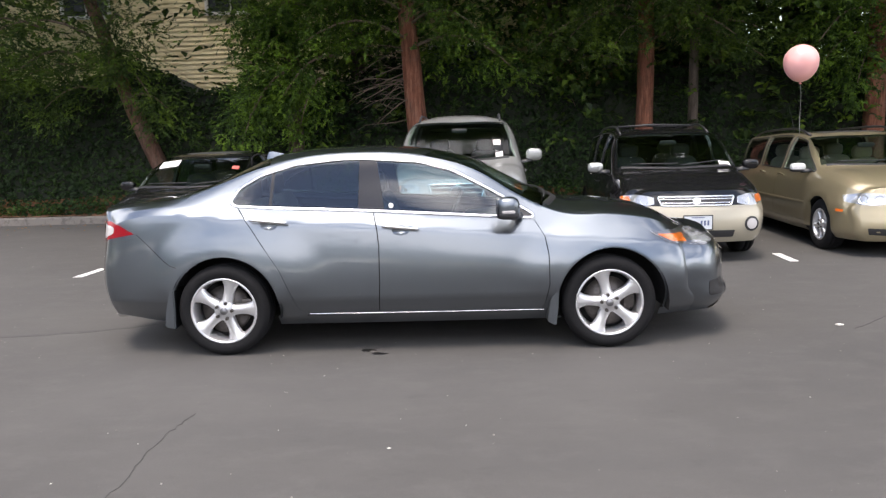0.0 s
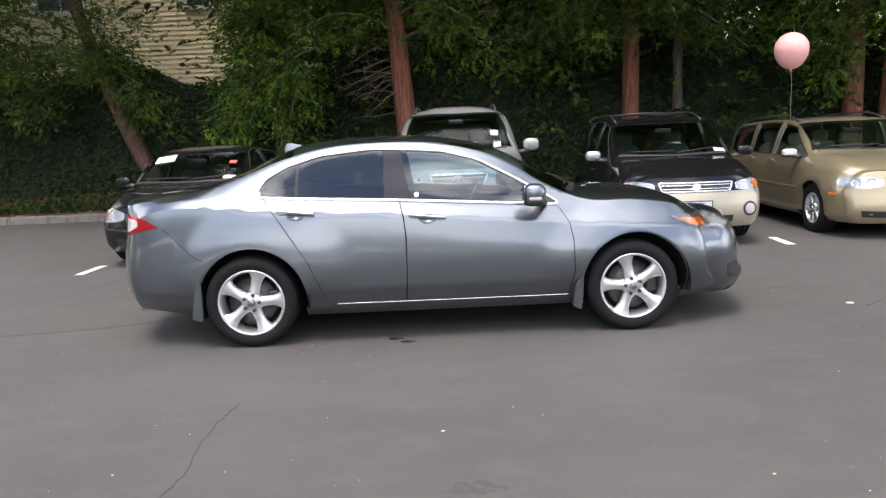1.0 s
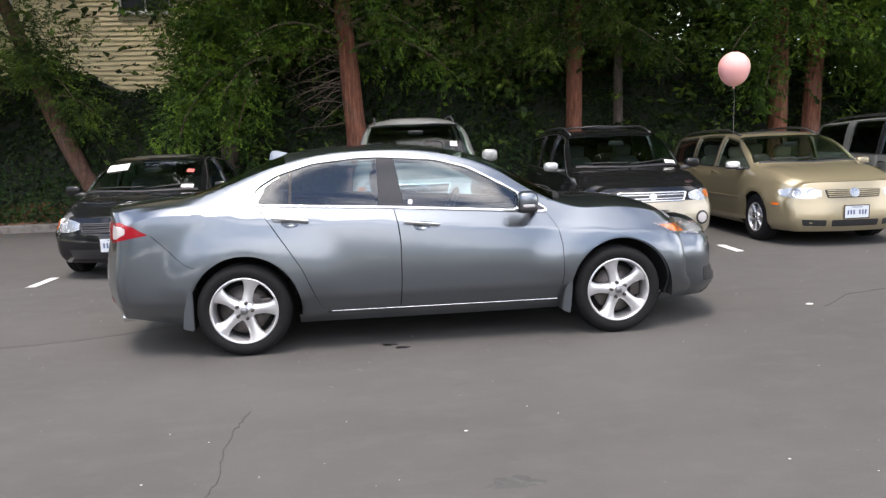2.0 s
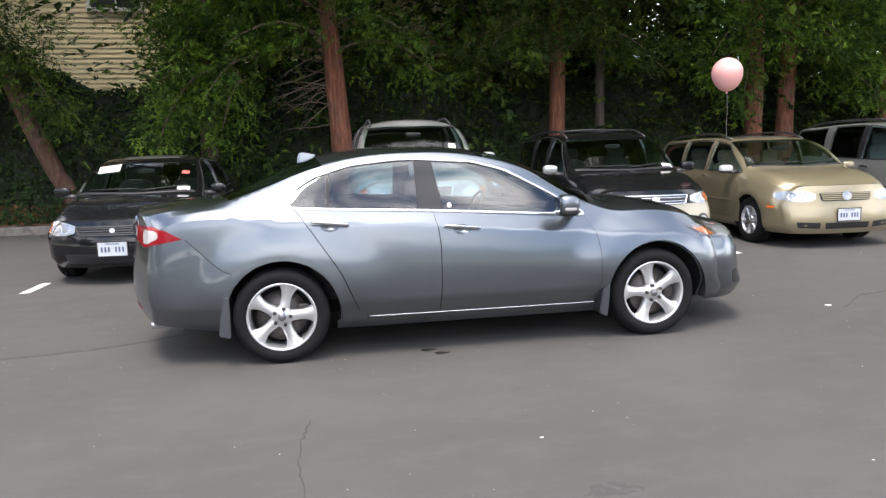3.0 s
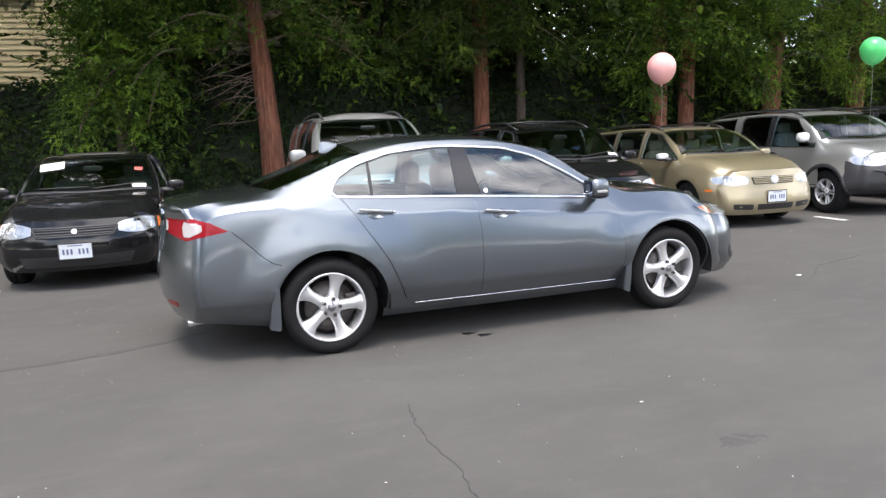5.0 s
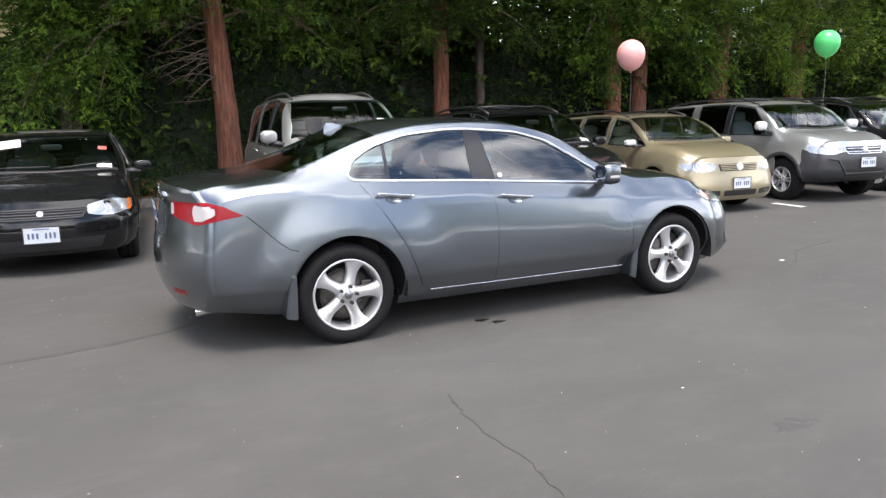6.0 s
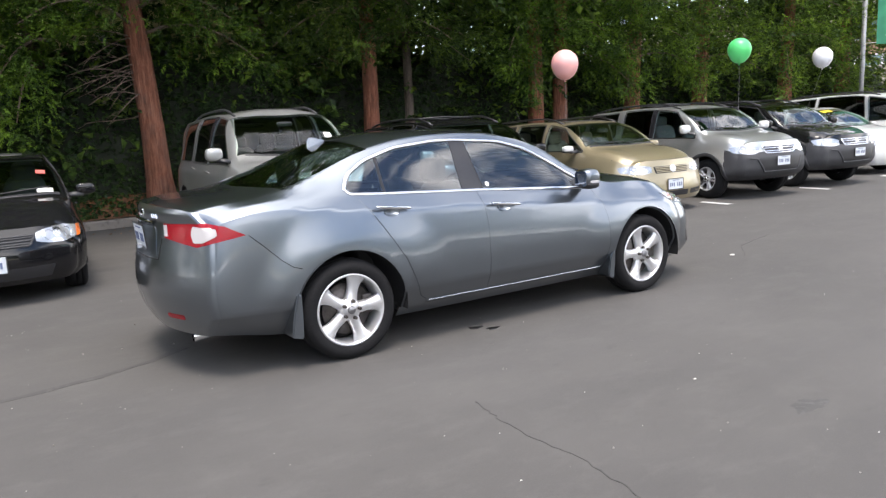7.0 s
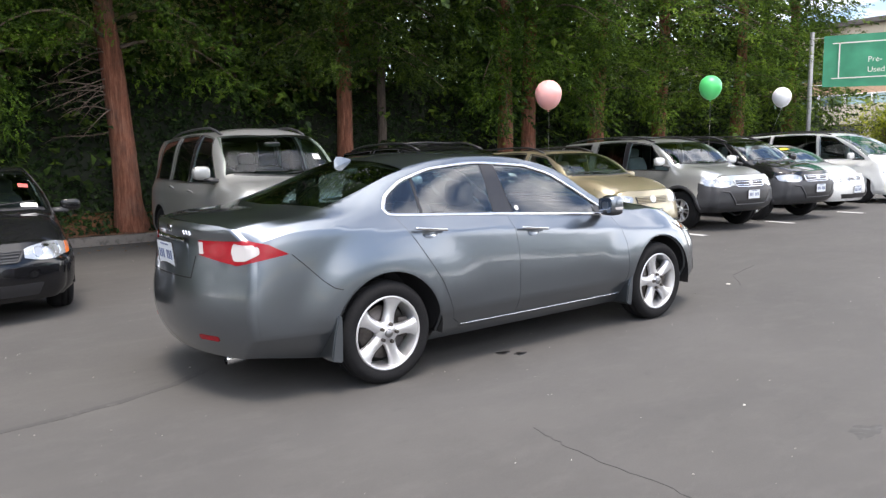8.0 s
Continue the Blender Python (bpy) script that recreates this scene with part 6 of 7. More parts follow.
# a dense drooping mass between the leaning trunk and the straight one
cedar("dense drooping conifer over the black sedan", [(-1.7, 10.5, 0.3), (-1.7, 10.45, 2.0), (-1.75, 10.4, 5.0), (-1.8, 10.4, 14.0)], [0.2, 0.16, 0.12, 0.04], 15, [
    far_bough(-1.7, 10.3, 3.6, -0.5, -1.0, 0.1, 230, 0.36), far_bough(-1.7, 10.3, 3.2, -0.6, -1.2, -0.2, 210, 0.34, 0.8), far_bough(-1.7, 10.3, 3.1, 0.5, -1.2, 0.0, 210, 0.34, 0.8), far_bough(-1.7, 10.3, 2.6, -0.6, -1.1, -0.2, 190, 0.32, 0.8),
    far_bough(-1.7, 10.3, 2.4, 0.3, -1.0, -0.2, 150, 0.28, 0.8), far_bough(-1.7, 10.3, 4.2, -0.4, -0.8, 0.2, 230, 0.40), far_bough(-1.7, 10.3, 4.2, 0.8, -1.1, 0.2, 230, 0.45), far_bough(-1.7, 10.3, 4.7, -0.2, -1.3, 0.2, 230, 0.45), far_bough(-1.5, 10.2, 3.7, 1.4, -0.5, 0.1, 230, 0.45), far_bough(-1.5, 10.2, 4.3, 1.5, -0.4, 0.2, 230, 0.45), far_bough(-1.7, 10.0, 3.9, -0.3, -0.9, 0.0, 230, 0.36), far_bough(-1.8, 10.0, 3.3, -0.4, -0.8, -0.2, 210, 0.34), far_bough(-1.6, 9.8, 3.6, 0.3, -0.6, 0.0, 210, 0.4)],
    M_CEDAR, M_GREYBARK, (5.2, 13.5, 24, 2.0, 220))


def leaf_litter():
    g = np.random.default_rng(23)
    n = 420
    x = g.uniform(-7, 14, n)
    y = 9.25 - np.abs(g.normal(0, 0.55, n)) + 0.012 * np.clip(x, 0, None)
    z = np.full(n, 0.006)
    D = np.stack([g.normal(0, 1, n), g.normal(0, 1, n), g.normal(0, 0.12, n)], 1)
    U = np.stack([g.normal(0, 0.2, n), g.normal(0, 0.2, n), np.ones(n)], 1)
    m = plain("dry_leaf", (0.22, 0.13, 0.06), 0.8, 0.0, 20.0, 0.4)
    me = leaf_cloud("leaf_litter", np.stack([x, y, z], 1), D, U, g.uniform(0.03, 0.08, n), g.uniform(0.02, 0.05, n), m, "", "")
    tagged(part("leaf_litter", me, m, None), "dry brown leaves scattered along the kerb", "leaves", kind="stuff")


leaf_litter()


def grit():
    """Pale chips of stone and paper scattered over the asphalt."""
    g = np.random.default_rng(77)
    vs, fs = [], []
    n = 900
    for i in range(n):
        x, y = g.uniform(-5.5, 9.5), g.uniform(-4.6, 2.6) if i % 3 else g.uniform(2.6, 9.0)
        r = 0.0022 + 0.0045 * g.uniform() ** 3
        a, q = g.uniform(0, 6.28), g.uniform(0.55, 1.0)
        b = len(vs)
        for k in range(5):
            t = a + k * 1.2566
            vs.append((x + r * math.cos(t) * g.uniform(0.8, 1.2), y + r * q * math.sin(t), 0.0012))
        for k in range(5):
            t = a + k * 1.2566
            vs.append((x + 0.6 * r * math.cos(t), y + 0.6 * r * q * math.sin(t), 0.0012 + r * 0.8))
        fs.append(tuple(b + 5 + k for k in range(5)))
        fs += [(b + k, b + (k + 1) % 5, b + 5 + (k + 1) % 5, b + 5 + k) for k in range(5)]
    k = Mat("pale_grit")
    k.to(k.ramp(k.island(), [(0.0, (0.16, 0.15, 0.14)), (0.7, (0.34, 0.32, 0.29)), (1.0, (0.52, 0.51, 0.48))]), "Base Color").put("Roughness", 0.8)
    me = pymesh("grit", vs, fs, False)
    me.materials.append(k.m)
    tagged(new("grit", me), "pale stone grit scattered on the asphalt", "grit", kind="stuff")


grit()


# ---------- parked cars ----------
def profile(L=4.4, W=1.74, H=1.45, wb=2.6, fo=0.85, cowl_z=1.0, hood_z=0.80, nose_z=0.62, belt_f=0.90, belt_r=0.95, cowl_back=0.62, screen=0.78, style="wagon",
            roof_in=0.19, tail_in=0.16, bow_front=0.24, r=0.32, rim=0.20, spokes=5, wheel_style="thin", arch=None, zb=0.20, deck=0.95, **extra):
    """Profile tables for a parked car from its main sizes. cowl_back: from the front axle to the windscreen's foot; screen: its run."""
    ro = L - wb - fo
    xf, xr = wb + fo, -ro
    cowl = wb - cowl_back + 0.35
    header = cowl - screen
    h = W / 2
    arch = arch or r + 0.035
    if style == "sedan":
        b0, b1 = -0.35, 0.32
        zt = [(xr, deck - 0.10), (xr + 0.12, deck), (b0, deck + 0.03), ((b0 + b1) / 2, (deck + H) / 2 + 0.03), (b1, H - 0.05), (b1 + 0.5, H - 0.005), ((b1 + header) / 2 + 0.2, H), (header, H - 0.055)]
        zr = [(xr, deck - 0.13), (xr + 0.12, deck - 0.03), (b0, deck), ((b0 + b1) / 2, (deck + H) / 2 - 0.03), (b1, H - 0.11), (b1 + 0.5, H - 0.055), (header - 0.1, H - 0.065), (header, H - 0.10)]
        wr = [(xr, h - 0.25), (b0, h - roof_in - 0.02), (b1, h - roof_in - 0.06), (header, h - roof_in - 0.05)]
        zs = [(xr, deck - 0.14), (xr + 0.2, deck - 0.06), (0.0, belt_r)]
    else:
        b0, b1 = xr + 0.16, xr + 0.30
        zt = [(xr, H - 0.16), (xr + 0.16, H - 0.09), (xr + 0.35, H - 0.045), (xr + 0.9, H - 0.01), ((b1 + header) / 2 + 0.3, H), (header, H - 0.05)]
        zr = [(xr, H - 0.24), (xr + 0.16, H - 0.16), (xr + 0.35, H - 0.10), (xr + 0.9, H - 0.06), (header - 0.2, H - 0.058), (header, H - 0.095)]
        wr = [(xr, h - roof_in - 0.06), (xr + 0.5, h - roof_in - 0.02), (header, h - roof_in - 0.03)]
        zs = [(xr, belt_r), (0.0, belt_r)]
    zt += [((header + cowl) / 2, (H - 0.05 + cowl_z) / 2 + 0.045), (cowl, cowl_z), (cowl + 0.12, cowl_z - 0.012), ((cowl + xf) / 2, (cowl_z + hood_z) / 2 + 0.012), (xf - 0.12, hood_z), (xf, nose_z)]
    zr += [((header + cowl) / 2, (H - 0.10 + cowl_z) / 2 + 0.01), (cowl - 0.02, cowl_z - 0.06), (cowl + 0.2, cowl_z - 0.05), ((cowl + xf) / 2, (cowl_z + hood_z) / 2 - 0.012), (xf - 0.12, hood_z - 0.02), (xf, nose_z - 0.01)]
    wr += [((header + cowl) / 2, h - roof_in + 0.025), (cowl, h - 0.14), ((cowl + xf) / 2, h - 0.20), (xf - 0.12, h - 0.26), (xf, h - 0.30)]
    zs += [(wb * 0.5, (belt_f + belt_r) / 2), (cowl - 0.1, belt_f), ((cowl + xf) / 2, (cowl_z + hood_z) / 2 - 0.09), (xf - 0.12, hood_z - 0.055), (xf, nose_z - 0.03)]
    t = extra.pop("shoulder", 0.07)
    ws = [(xr, h - tail_in - 0.03), (xr + 0.4, h - t - 0.03), (0.3, h - t), (cowl, h - t), (wb + 0.2, h - t - 0.02), (xf - 0.2, h - t - 0.09), (xf, h - t - 0.2)]
    wm = [(xr, h - 0.10), (xr + 0.4, h - 0.02), (0.3, h), (wb, h), (xf - 0.3, h - 0.035), (xf, h - 0.12)]
    fz = extra.pop("front", [(0.15, -0.10), (0.28, -0.02), (0.48, 0.0), (0.60, -0.03), (0.75, -0.09), (0.95, -0.14), (1.3, -0.2)])
    rz = extra.pop("rear", None) or [(0.2, 0.08), (0.4, 0.0), (0.6, 0.01), (0.8, 0.06), (1.1, 0.10), (1.5, 0.22), (1.8, 0.3)]
    s = dict(x_rear=xr, x_front=xf, base=wb, hub=r - 0.004, arch=arch, zb=zb, zm=0.58, z_low=0.42, z_door=zb + 0.13, zt=zt, zs=zs, ws=ws, wm=wm, wr=wr, zr=zr,
             xf=[(z, xf + d) for z, d in fz], xr=[(z, xr + d) for z, d in rz], bow_front=bow_front, bow_rear=0.08, backlight=(b0, b1), header=header, cowl=cowl, hood_end=xf - 0.14,
             cut_rear=-arch - 0.10, cut_front=wb + arch + 0.05, bow_screen=0.13, bow_back=0.02, wheel=(r, rim, spokes, wheel_style, M_ALLOY), step=0.06, panel_step=0.07, crease=0.12,
             handle_style="flat", handle_half=0.10, seat_z=zb + 0.12 + max(0, (H - 1.45) * 0.5), trim_width=0.016, z_centre=0.6 if style == "sedan" else 0.75)
    # doors
    mid = extra.pop("b_pillar", cowl - 1.28)
    rear = extra.pop("c_pillar", 0.36)
    s["seam_front"] = [(cowl - 0.16, 0.9), (cowl - 0.07, 0.70), (cowl - 0.06, 0.45), (cowl - 0.09, s["z_door"])]
    s["seam_mid"] = [(mid, 0.9), (mid + 0.01, 0.7), (mid, s["z_door"])]
    s["seam_rear"] = [(rear - 0.05, 0.9), (rear + 0.04, 0.72), (rear + 0.14, 0.5), (rear + 0.20, s["z_door"])] if style == "sedan" or rear < 0.5 else [(rear, 0.9), (rear + 0.02, 0.6), (rear + 0.05, s["z_door"])]
    s["handles"] = ((mid + 0.18, extra.pop("handle_z", belt_f - 0.09)), (rear + 0.16, extra.pop("handle_zr", belt_r - 0.09)))
    fs, fr = spline(zs), spline(zr)
    panes = []
    for xa, xb, lean_a, lean_b, mat in extra.pop("glass"):
        xs = np.linspace(xa, xb, 12)
        low = [(x, float(fs(x)) + 0.022) for x in xs]
        tops = np.linspace(xb + lean_b, xa + lean_a, 16)
        up = []
        for x in tops:
            z = float(fr(x)) - 0.034
            zl = float(fs(min(max(x, xa), xb))) + 0.022
            if z > zl + 0.02:
                up.append((x, z))
        panes.append((rounded(low + up, 0.03, 3), mat))
    s["dlo"] = [p for p, _ in panes]
    s["panes"] = [("side_window", shrink(p, -0.012), mat) for p, mat in panes]
    s.update(extra)
    return s


def place(nose, phi, xf):
    """The pose of a car whose nose stands at nose, turned phi degrees from facing the lot."""
    a = radians(phi)
    f = Vector((math.sin(a), -math.cos(a), 0))
    return Matrix.Translation(Vector((nose[0], nose[1], 0)) - f * xf) @ Matrix.Rotation(a - math.pi / 2, 4, "Z")


def front_face(car, B, s, grille=None, grille_mat=None, bars=0, bar_mat=None, plate_z=0.42, intake=None, badge=None, fog=None, frame_mat=None, bar_w=0.014):
    """Grille, lamps, plate and openings on a car's nose. Outlines as (y, z) from its middle."""
    if grille:
        g = part("grille", B.panel(rounded(grille, 0.02), theta=0, off=0.004, lip=0.03, step=0.05), M_TRIM, car)
        zs = [p[1] for p in grille]
        ys = [abs(p[0]) for p in grille]
        for k in range(bars):
            z = min(zs) + (max(zs) - min(zs)) * (k + 0.7) / (bars + 0.4)
            w = min(ys) + (max(ys) - min(ys)) * (z - min(zs)) / (max(zs) - min(zs)) - 0.015
            part("grille_bar", B.strip([(-w, z), (0, z), (w, z)], bar_w, theta=0, off=0.006, high=0.010), bar_mat or M_CHROME, g)
        if frame_mat:
            part("grille_frame", B.strip(rounded(grille, 0.02), 0.022, theta=0, off=0.004, high=0.012, closed=True), frame_mat, g)
    if badge:
        z, r = badge
        g2 = part("badge", B.panel([(r * math.cos(a), z + r * 0.9 * math.sin(a)) for a in np.linspace(0, 2 * math.pi, 21)[:-1]], theta=0, off=0.016, lip=0.014, step=0.03), M_BOWL, car, "plain round chrome badge")
    if intake:
        for poly in intake:
            part("lower_intake", B.panel(rounded(poly, 0.015), theta=0, off=0.003, lip=0.02, step=0.05), M_TRIM, car)
    if fog:
        for side in (-1, 1):
            ring = [(fog[0] + fog[2] * math.cos(a), fog[1] + fog[2] * math.sin(a)) for a in np.linspace(0, 2 * math.pi, 19)[:-1]]
            fg = part("fog_lamp", B.panel(ring, theta=0, side=side, off=0.006, lip=0.02, step=0.03), M_TRIM, car)
            part("lamp_glass", B.panel(shrink(ring, 0.025), theta=0, side=side, off=0.012, lip=0.008, step=0.03), M_CLEAR, fg)
    if plate_z:
        p, n = B.drop(0.0, plate_z, 0, 0.014)
        add_plate(car, p, Matrix())


def dark_pillar(car, B, x0, x1, lean0, lean1):
    """Black film on the pillar between two side windows."""
    zs, zr = B.f["zs"], B.f["zr"]
    poly = [(x0, float(zs(x0)) + 0.012), (x1, float(zs(x1)) + 0.012), (x1 + lean1, float(zr(x1 + lean1)) - 0.026), (x0 + lean0, float(zr(x0 + lean0)) - 0.026)]
    for side in (-1, 1):
        part("pillar_cover", B.panel(poly, side=side, off=0.003, lip=0.006, step=0.05), M_PILLAR, car)


def roof_rails(car, B, x0, x1, y, material=M_TRIM, cross=()):
    for side in (-1, 1):
        n = 11
        pts = []
        for i in range(n):
            t = i / (n - 1)
            p, _ = B.drop(x0 + (x1 - x0) * t, y, "top")
            lift = 0.055 * min(1.0, 6 * t, 6 * (1 - t)) + 0.003
            pts.append((p.x, side * p.y, p.z + lift))
        part("roof_rail", tube(pts, 0.016, 8), material, car)
    for x in cross:
        p, _ = B.drop(x, 0, "top")
        part("cross_bar", tube([(x, -y, p.z + 0.045), (x, 0, p.z + 0.07), (x, y, p.z + 0.045)], 0.014, 8), material, car)


def sticker(car, B, s, t, y, w, h, material, name="windscreen_sticker", label="", tilt=0.0):
    """A paper behind the windscreen at share t of its height."""
    x = s["cowl"] + (s["header"] - s["cowl"]) * t
    p, n = B.drop(x, y, "top", 0.003)
    p2, _ = B.drop(x - 0.05, y, "top", 0.003)
    up = (p2 - p).normalized()
    side = up.cross(n).normalized()
    ca, sa = math.cos(tilt), math.sin(tilt)
    up, side = up * ca + side * sa, side * ca - up * sa
    vs = [p + side * a * w / 2 + up * b * h / 2 + n * d for d in (0, 0.002) for a, b in ((-1, -1), (1, -1), (1, 1), (-1, 1))]
    part(name, pymesh("sticker", vs, [(0, 1, 2, 3), (7, 6, 5, 4), (0, 4, 5, 1), (1, 5, 6, 2), (2, 6, 7, 3), (3, 7, 4, 0)], False), material, car, label)


def black_sedan():
    s = profile(L=4.45, W=1.70, H=1.385, wb=2.62, fo=0.82, cowl_z=0.945, hood_z=0.735, nose_z=0.685, belt_f=0.86, belt_r=0.93, cowl_back=0.50, screen=0.72, style="sedan", deck=0.985, r=0.295, rim=0.185, spokes=7,
                paint=P_BLACK, glass=[(1.20, 2.30, 0.02, -0.62, G_WINDOW), (0.28, 1.12, 0.18, -0.02, G_WINDOW)], trim=M_TRIM, inner_mirror=M_TRIM, bow_front=0.22)
    car, B = build_car("black_sedan", "glossy black compact sedan parked in a stall", place((-1.92, 3.47), -3.5, s["x_front"]), s)
    front_face(car, B, s, grille=[(-0.40, 0.645), (0.40, 0.645), (0.36, 0.555), (-0.36, 0.555)], bars=3, bar_mat=M_GREYPLASTIC, bar_w=0.016, frame_mat=M_GREYPLASTIC, plate_z=0.41, intake=[[(-0.55, 0.36), (0.55, 0.36), (0.50, 0.25), (-0.50, 0.25)]], badge=(0.605, 0.030))
    lamps(car, B, s, 0.41, 0.80, 0.700, 0.550, amber=0.04)
    part("sunroof", B.panel(rounded([(s["header"] - 0.70, -0.38), (s["header"] - 0.22, -0.38), (s["header"] - 0.22, 0.38), (s["header"] - 0.70, 0.38)], 0.06), theta="top", off=0.004, lip=0.01), M_TRIM, car)
    for side in (-1, 1):
        add_mirror(car, B, (s["cowl"] - 0.30, 0.94, 0.975), (0.10, 0.19, 0.12), side, P_BLACK, None, False, 0.6, (s["cowl"] - 0.25, 0.76, 0.925))
    sticker(car, B, s, 0.70, -0.42, 0.26, 0.22, M_PAPER, "price_sheet", "white paper sheet behind the windscreen", -0.12)
    sticker(car, B, s, 0.16, 0.55, 0.15, 0.08, M_PAPER)
    sticker(car, B, s, 0.55, 0.53, 0.09, 0.08, M_PAPER_RED)
    return car


def lamps(car, B, s, y0, y1, z1, z0, amber=0.0, mat=None, cover=True, rise=0.0):
    """Headlights that wrap round the nose's corners, between two distances from the middle."""
    th = 32
    t = radians(th)
    def a_of(y, z):
        p, _ = B.drop(y, z, 0)
        return p.x * math.sin(t) - abs(p.y) * math.cos(t)
    # outline seen from a bearing off the nose
    pts = []
    ys = np.linspace(y0, y1, 11)
    zc0, hz0 = (z0 + z1) / 2, (z1 - z0) / 2
    top, low = [], []
    for y in ys:
        q = (y - y0) / (y1 - y0)
        w = math.sin(math.pi * (0.10 + 0.80 * q)) ** 0.6
        zu, zl = zc0 + hz0 * w + rise * q, zc0 - hz0 * w * (1.0 - 0.12 * q)
        top.append((a_of(-y, zu), zu))
        low.insert(0, (a_of(-y, zl), zl))
    poly = top + low
    for side in (-1, 1):
        h = part("headlight", B.panel(poly, theta=th, side=side, off=0.004, lip=0.03, step=0.04), mat or M_LAMP, car, "clear headlight")
        n = len(ys)
        zc, hz = (z0 + z1) / 2, (z1 - z0) / 2
        for q in (0.30, 0.68):
            px = a_of(-(y0 + (y1 - y0) * q), zc)
            ring = [(px + hz * 0.66 * math.cos(a), zc + hz * 0.66 * math.sin(a)) for a in np.linspace(0, 2 * math.pi, 19)[:-1]]
            part("lamp_bowl", B.panel(ring, theta=th, side=side, off=0.007, lip=0.004, step=0.025, bulge=lambda x, z, px=px: -0.02 * (1 - (math.hypot(x - px, z - zc) / (hz * 0.66)) ** 2)), M_CHROME, h)
        if amber:
            ya = y1 - amber
            am = [(a_of(-ya, z1 - 0.02), z1 - 0.02), (a_of(-(y1 - 0.012), z1 + rise - 0.02), z1 + rise - 0.025), (a_of(-(y1 - 0.012), z0 + 0.03), z0 + 0.03), (a_of(-ya, z0 + 0.02), z0 + 0.02)]
            part("turn_signal", B.panel(rounded(am, 0.01), theta=th, side=side, off=0.012, lip=0.008, step=0.03), M_AMBER, h)
        if cover:
            part("headlight_cover", B.panel(poly, theta=th, side=side, off=0.018, lip=0.014, step=0.05), G_LENS, h)


def silver_suv():
    s = profile(L=4.62, W=1.88, H=1.765, wb=2.82, fo=0.80, cowl_z=1.16, hood_z=1.00, nose_z=0.955, belt_f=1.07, belt_r=1.10, cowl_back=0.42, screen=0.66, style="suv", r=0.355, rim=0.21, spokes=5, zb=0.26, roof_in=0.235, rear=[(0.2, 0.08), (0.4, 0.0), (0.6, 0.01), (0.8, 0.04), (1.05, 0.09), (1.45, 0.24), (1.8, 0.36)],
                paint=P_WARMSILVER, lower_paint=P_WARMSILVER, glass=[(1.47, 2.50, 0.02, -0.52, G_WINDOW), (0.50, 1.38, 0.16, 0.0, G_DARK), (-0.50, 0.36, 0.34, 0.14, G_DARK)], c_pillar=0.52, trim=M_TRIM, seat=M_SEAT_DARK,
                front=[(0.2, -0.08), (0.35, 0.0), (0.55, 0.0), (0.75, -0.03), (0.95, -0.08), (1.1, -0.14), (1.5, -0.2)])
    car, B = build_car("silver_suv", "pale silver sport utility vehicle with roof rails", place((1.66, 4.03), -2, s["x_front"]), s)
    front_face(car, B, s, grille=[(-0.36, 0.92), (0.36, 0.92), (0.28, 0.70), (-0.28, 0.70)], bars=3, bar_mat=P_WARMSILVER, bar_w=0.022, plate_z=0.52, frame_mat=M_CHROME)
    p, n = B.drop(0.0, 0.81, 0, 0.03)
    ring = part("badge", tube([(0, 0.085 * math.cos(a), 0.085 * math.sin(a)) for a in np.linspace(0, 2 * math.pi, 33)[:-1]], 0.008, 8, True), M_CHROME, car, "plain round chrome badge")
    ring.matrix_local = Matrix.Translation(p)
    part("badge_spoke", boxes(*[((0.012, 0.012, 0.16), (0, 0, 0), 0.002)]), M_CHROME, ring)
    part("badge_spoke", boxes(*[((0.012, 0.15, 0.012), (0, 0, 0), 0.002)]), M_CHROME, ring)
    lamps(car, B, s, 0.46, 0.82, 0.92, 0.76, amber=0.10)
    for side in (-1, 1):
        add_mirror(car, B, (s["cowl"] - 0.28, 1.03, 1.24), (0.13, 0.22, 0.17), side, P_WARMSILVER, None, False, 0.65, (s["cowl"] - 0.2, 0.84, 1.14))
    dark_pillar(car, B, 1.375, 1.475, 0.0, 0.02)
    roof_rails(car, B, -0.35, s["header"] - 0.12, 0.58, M_GREYPLASTIC)
    part("sunroof", B.panel(rounded([(s["header"] - 0.75, -0.42), (s["header"] - 0.25, -0.42), (s["header"] - 0.25, 0.42), (s["header"] - 0.75, 0.42)], 0.06), theta="top", off=0.004, lip=0.01), M_TRIM, car)
    sticker(car, B, s, 0.18, 0.55, 0.10, 0.13, M_PAPER)
    sticker(car, B, s, 0.42, 0.52, 0.10, 0.10, M_PAPER)
    return car


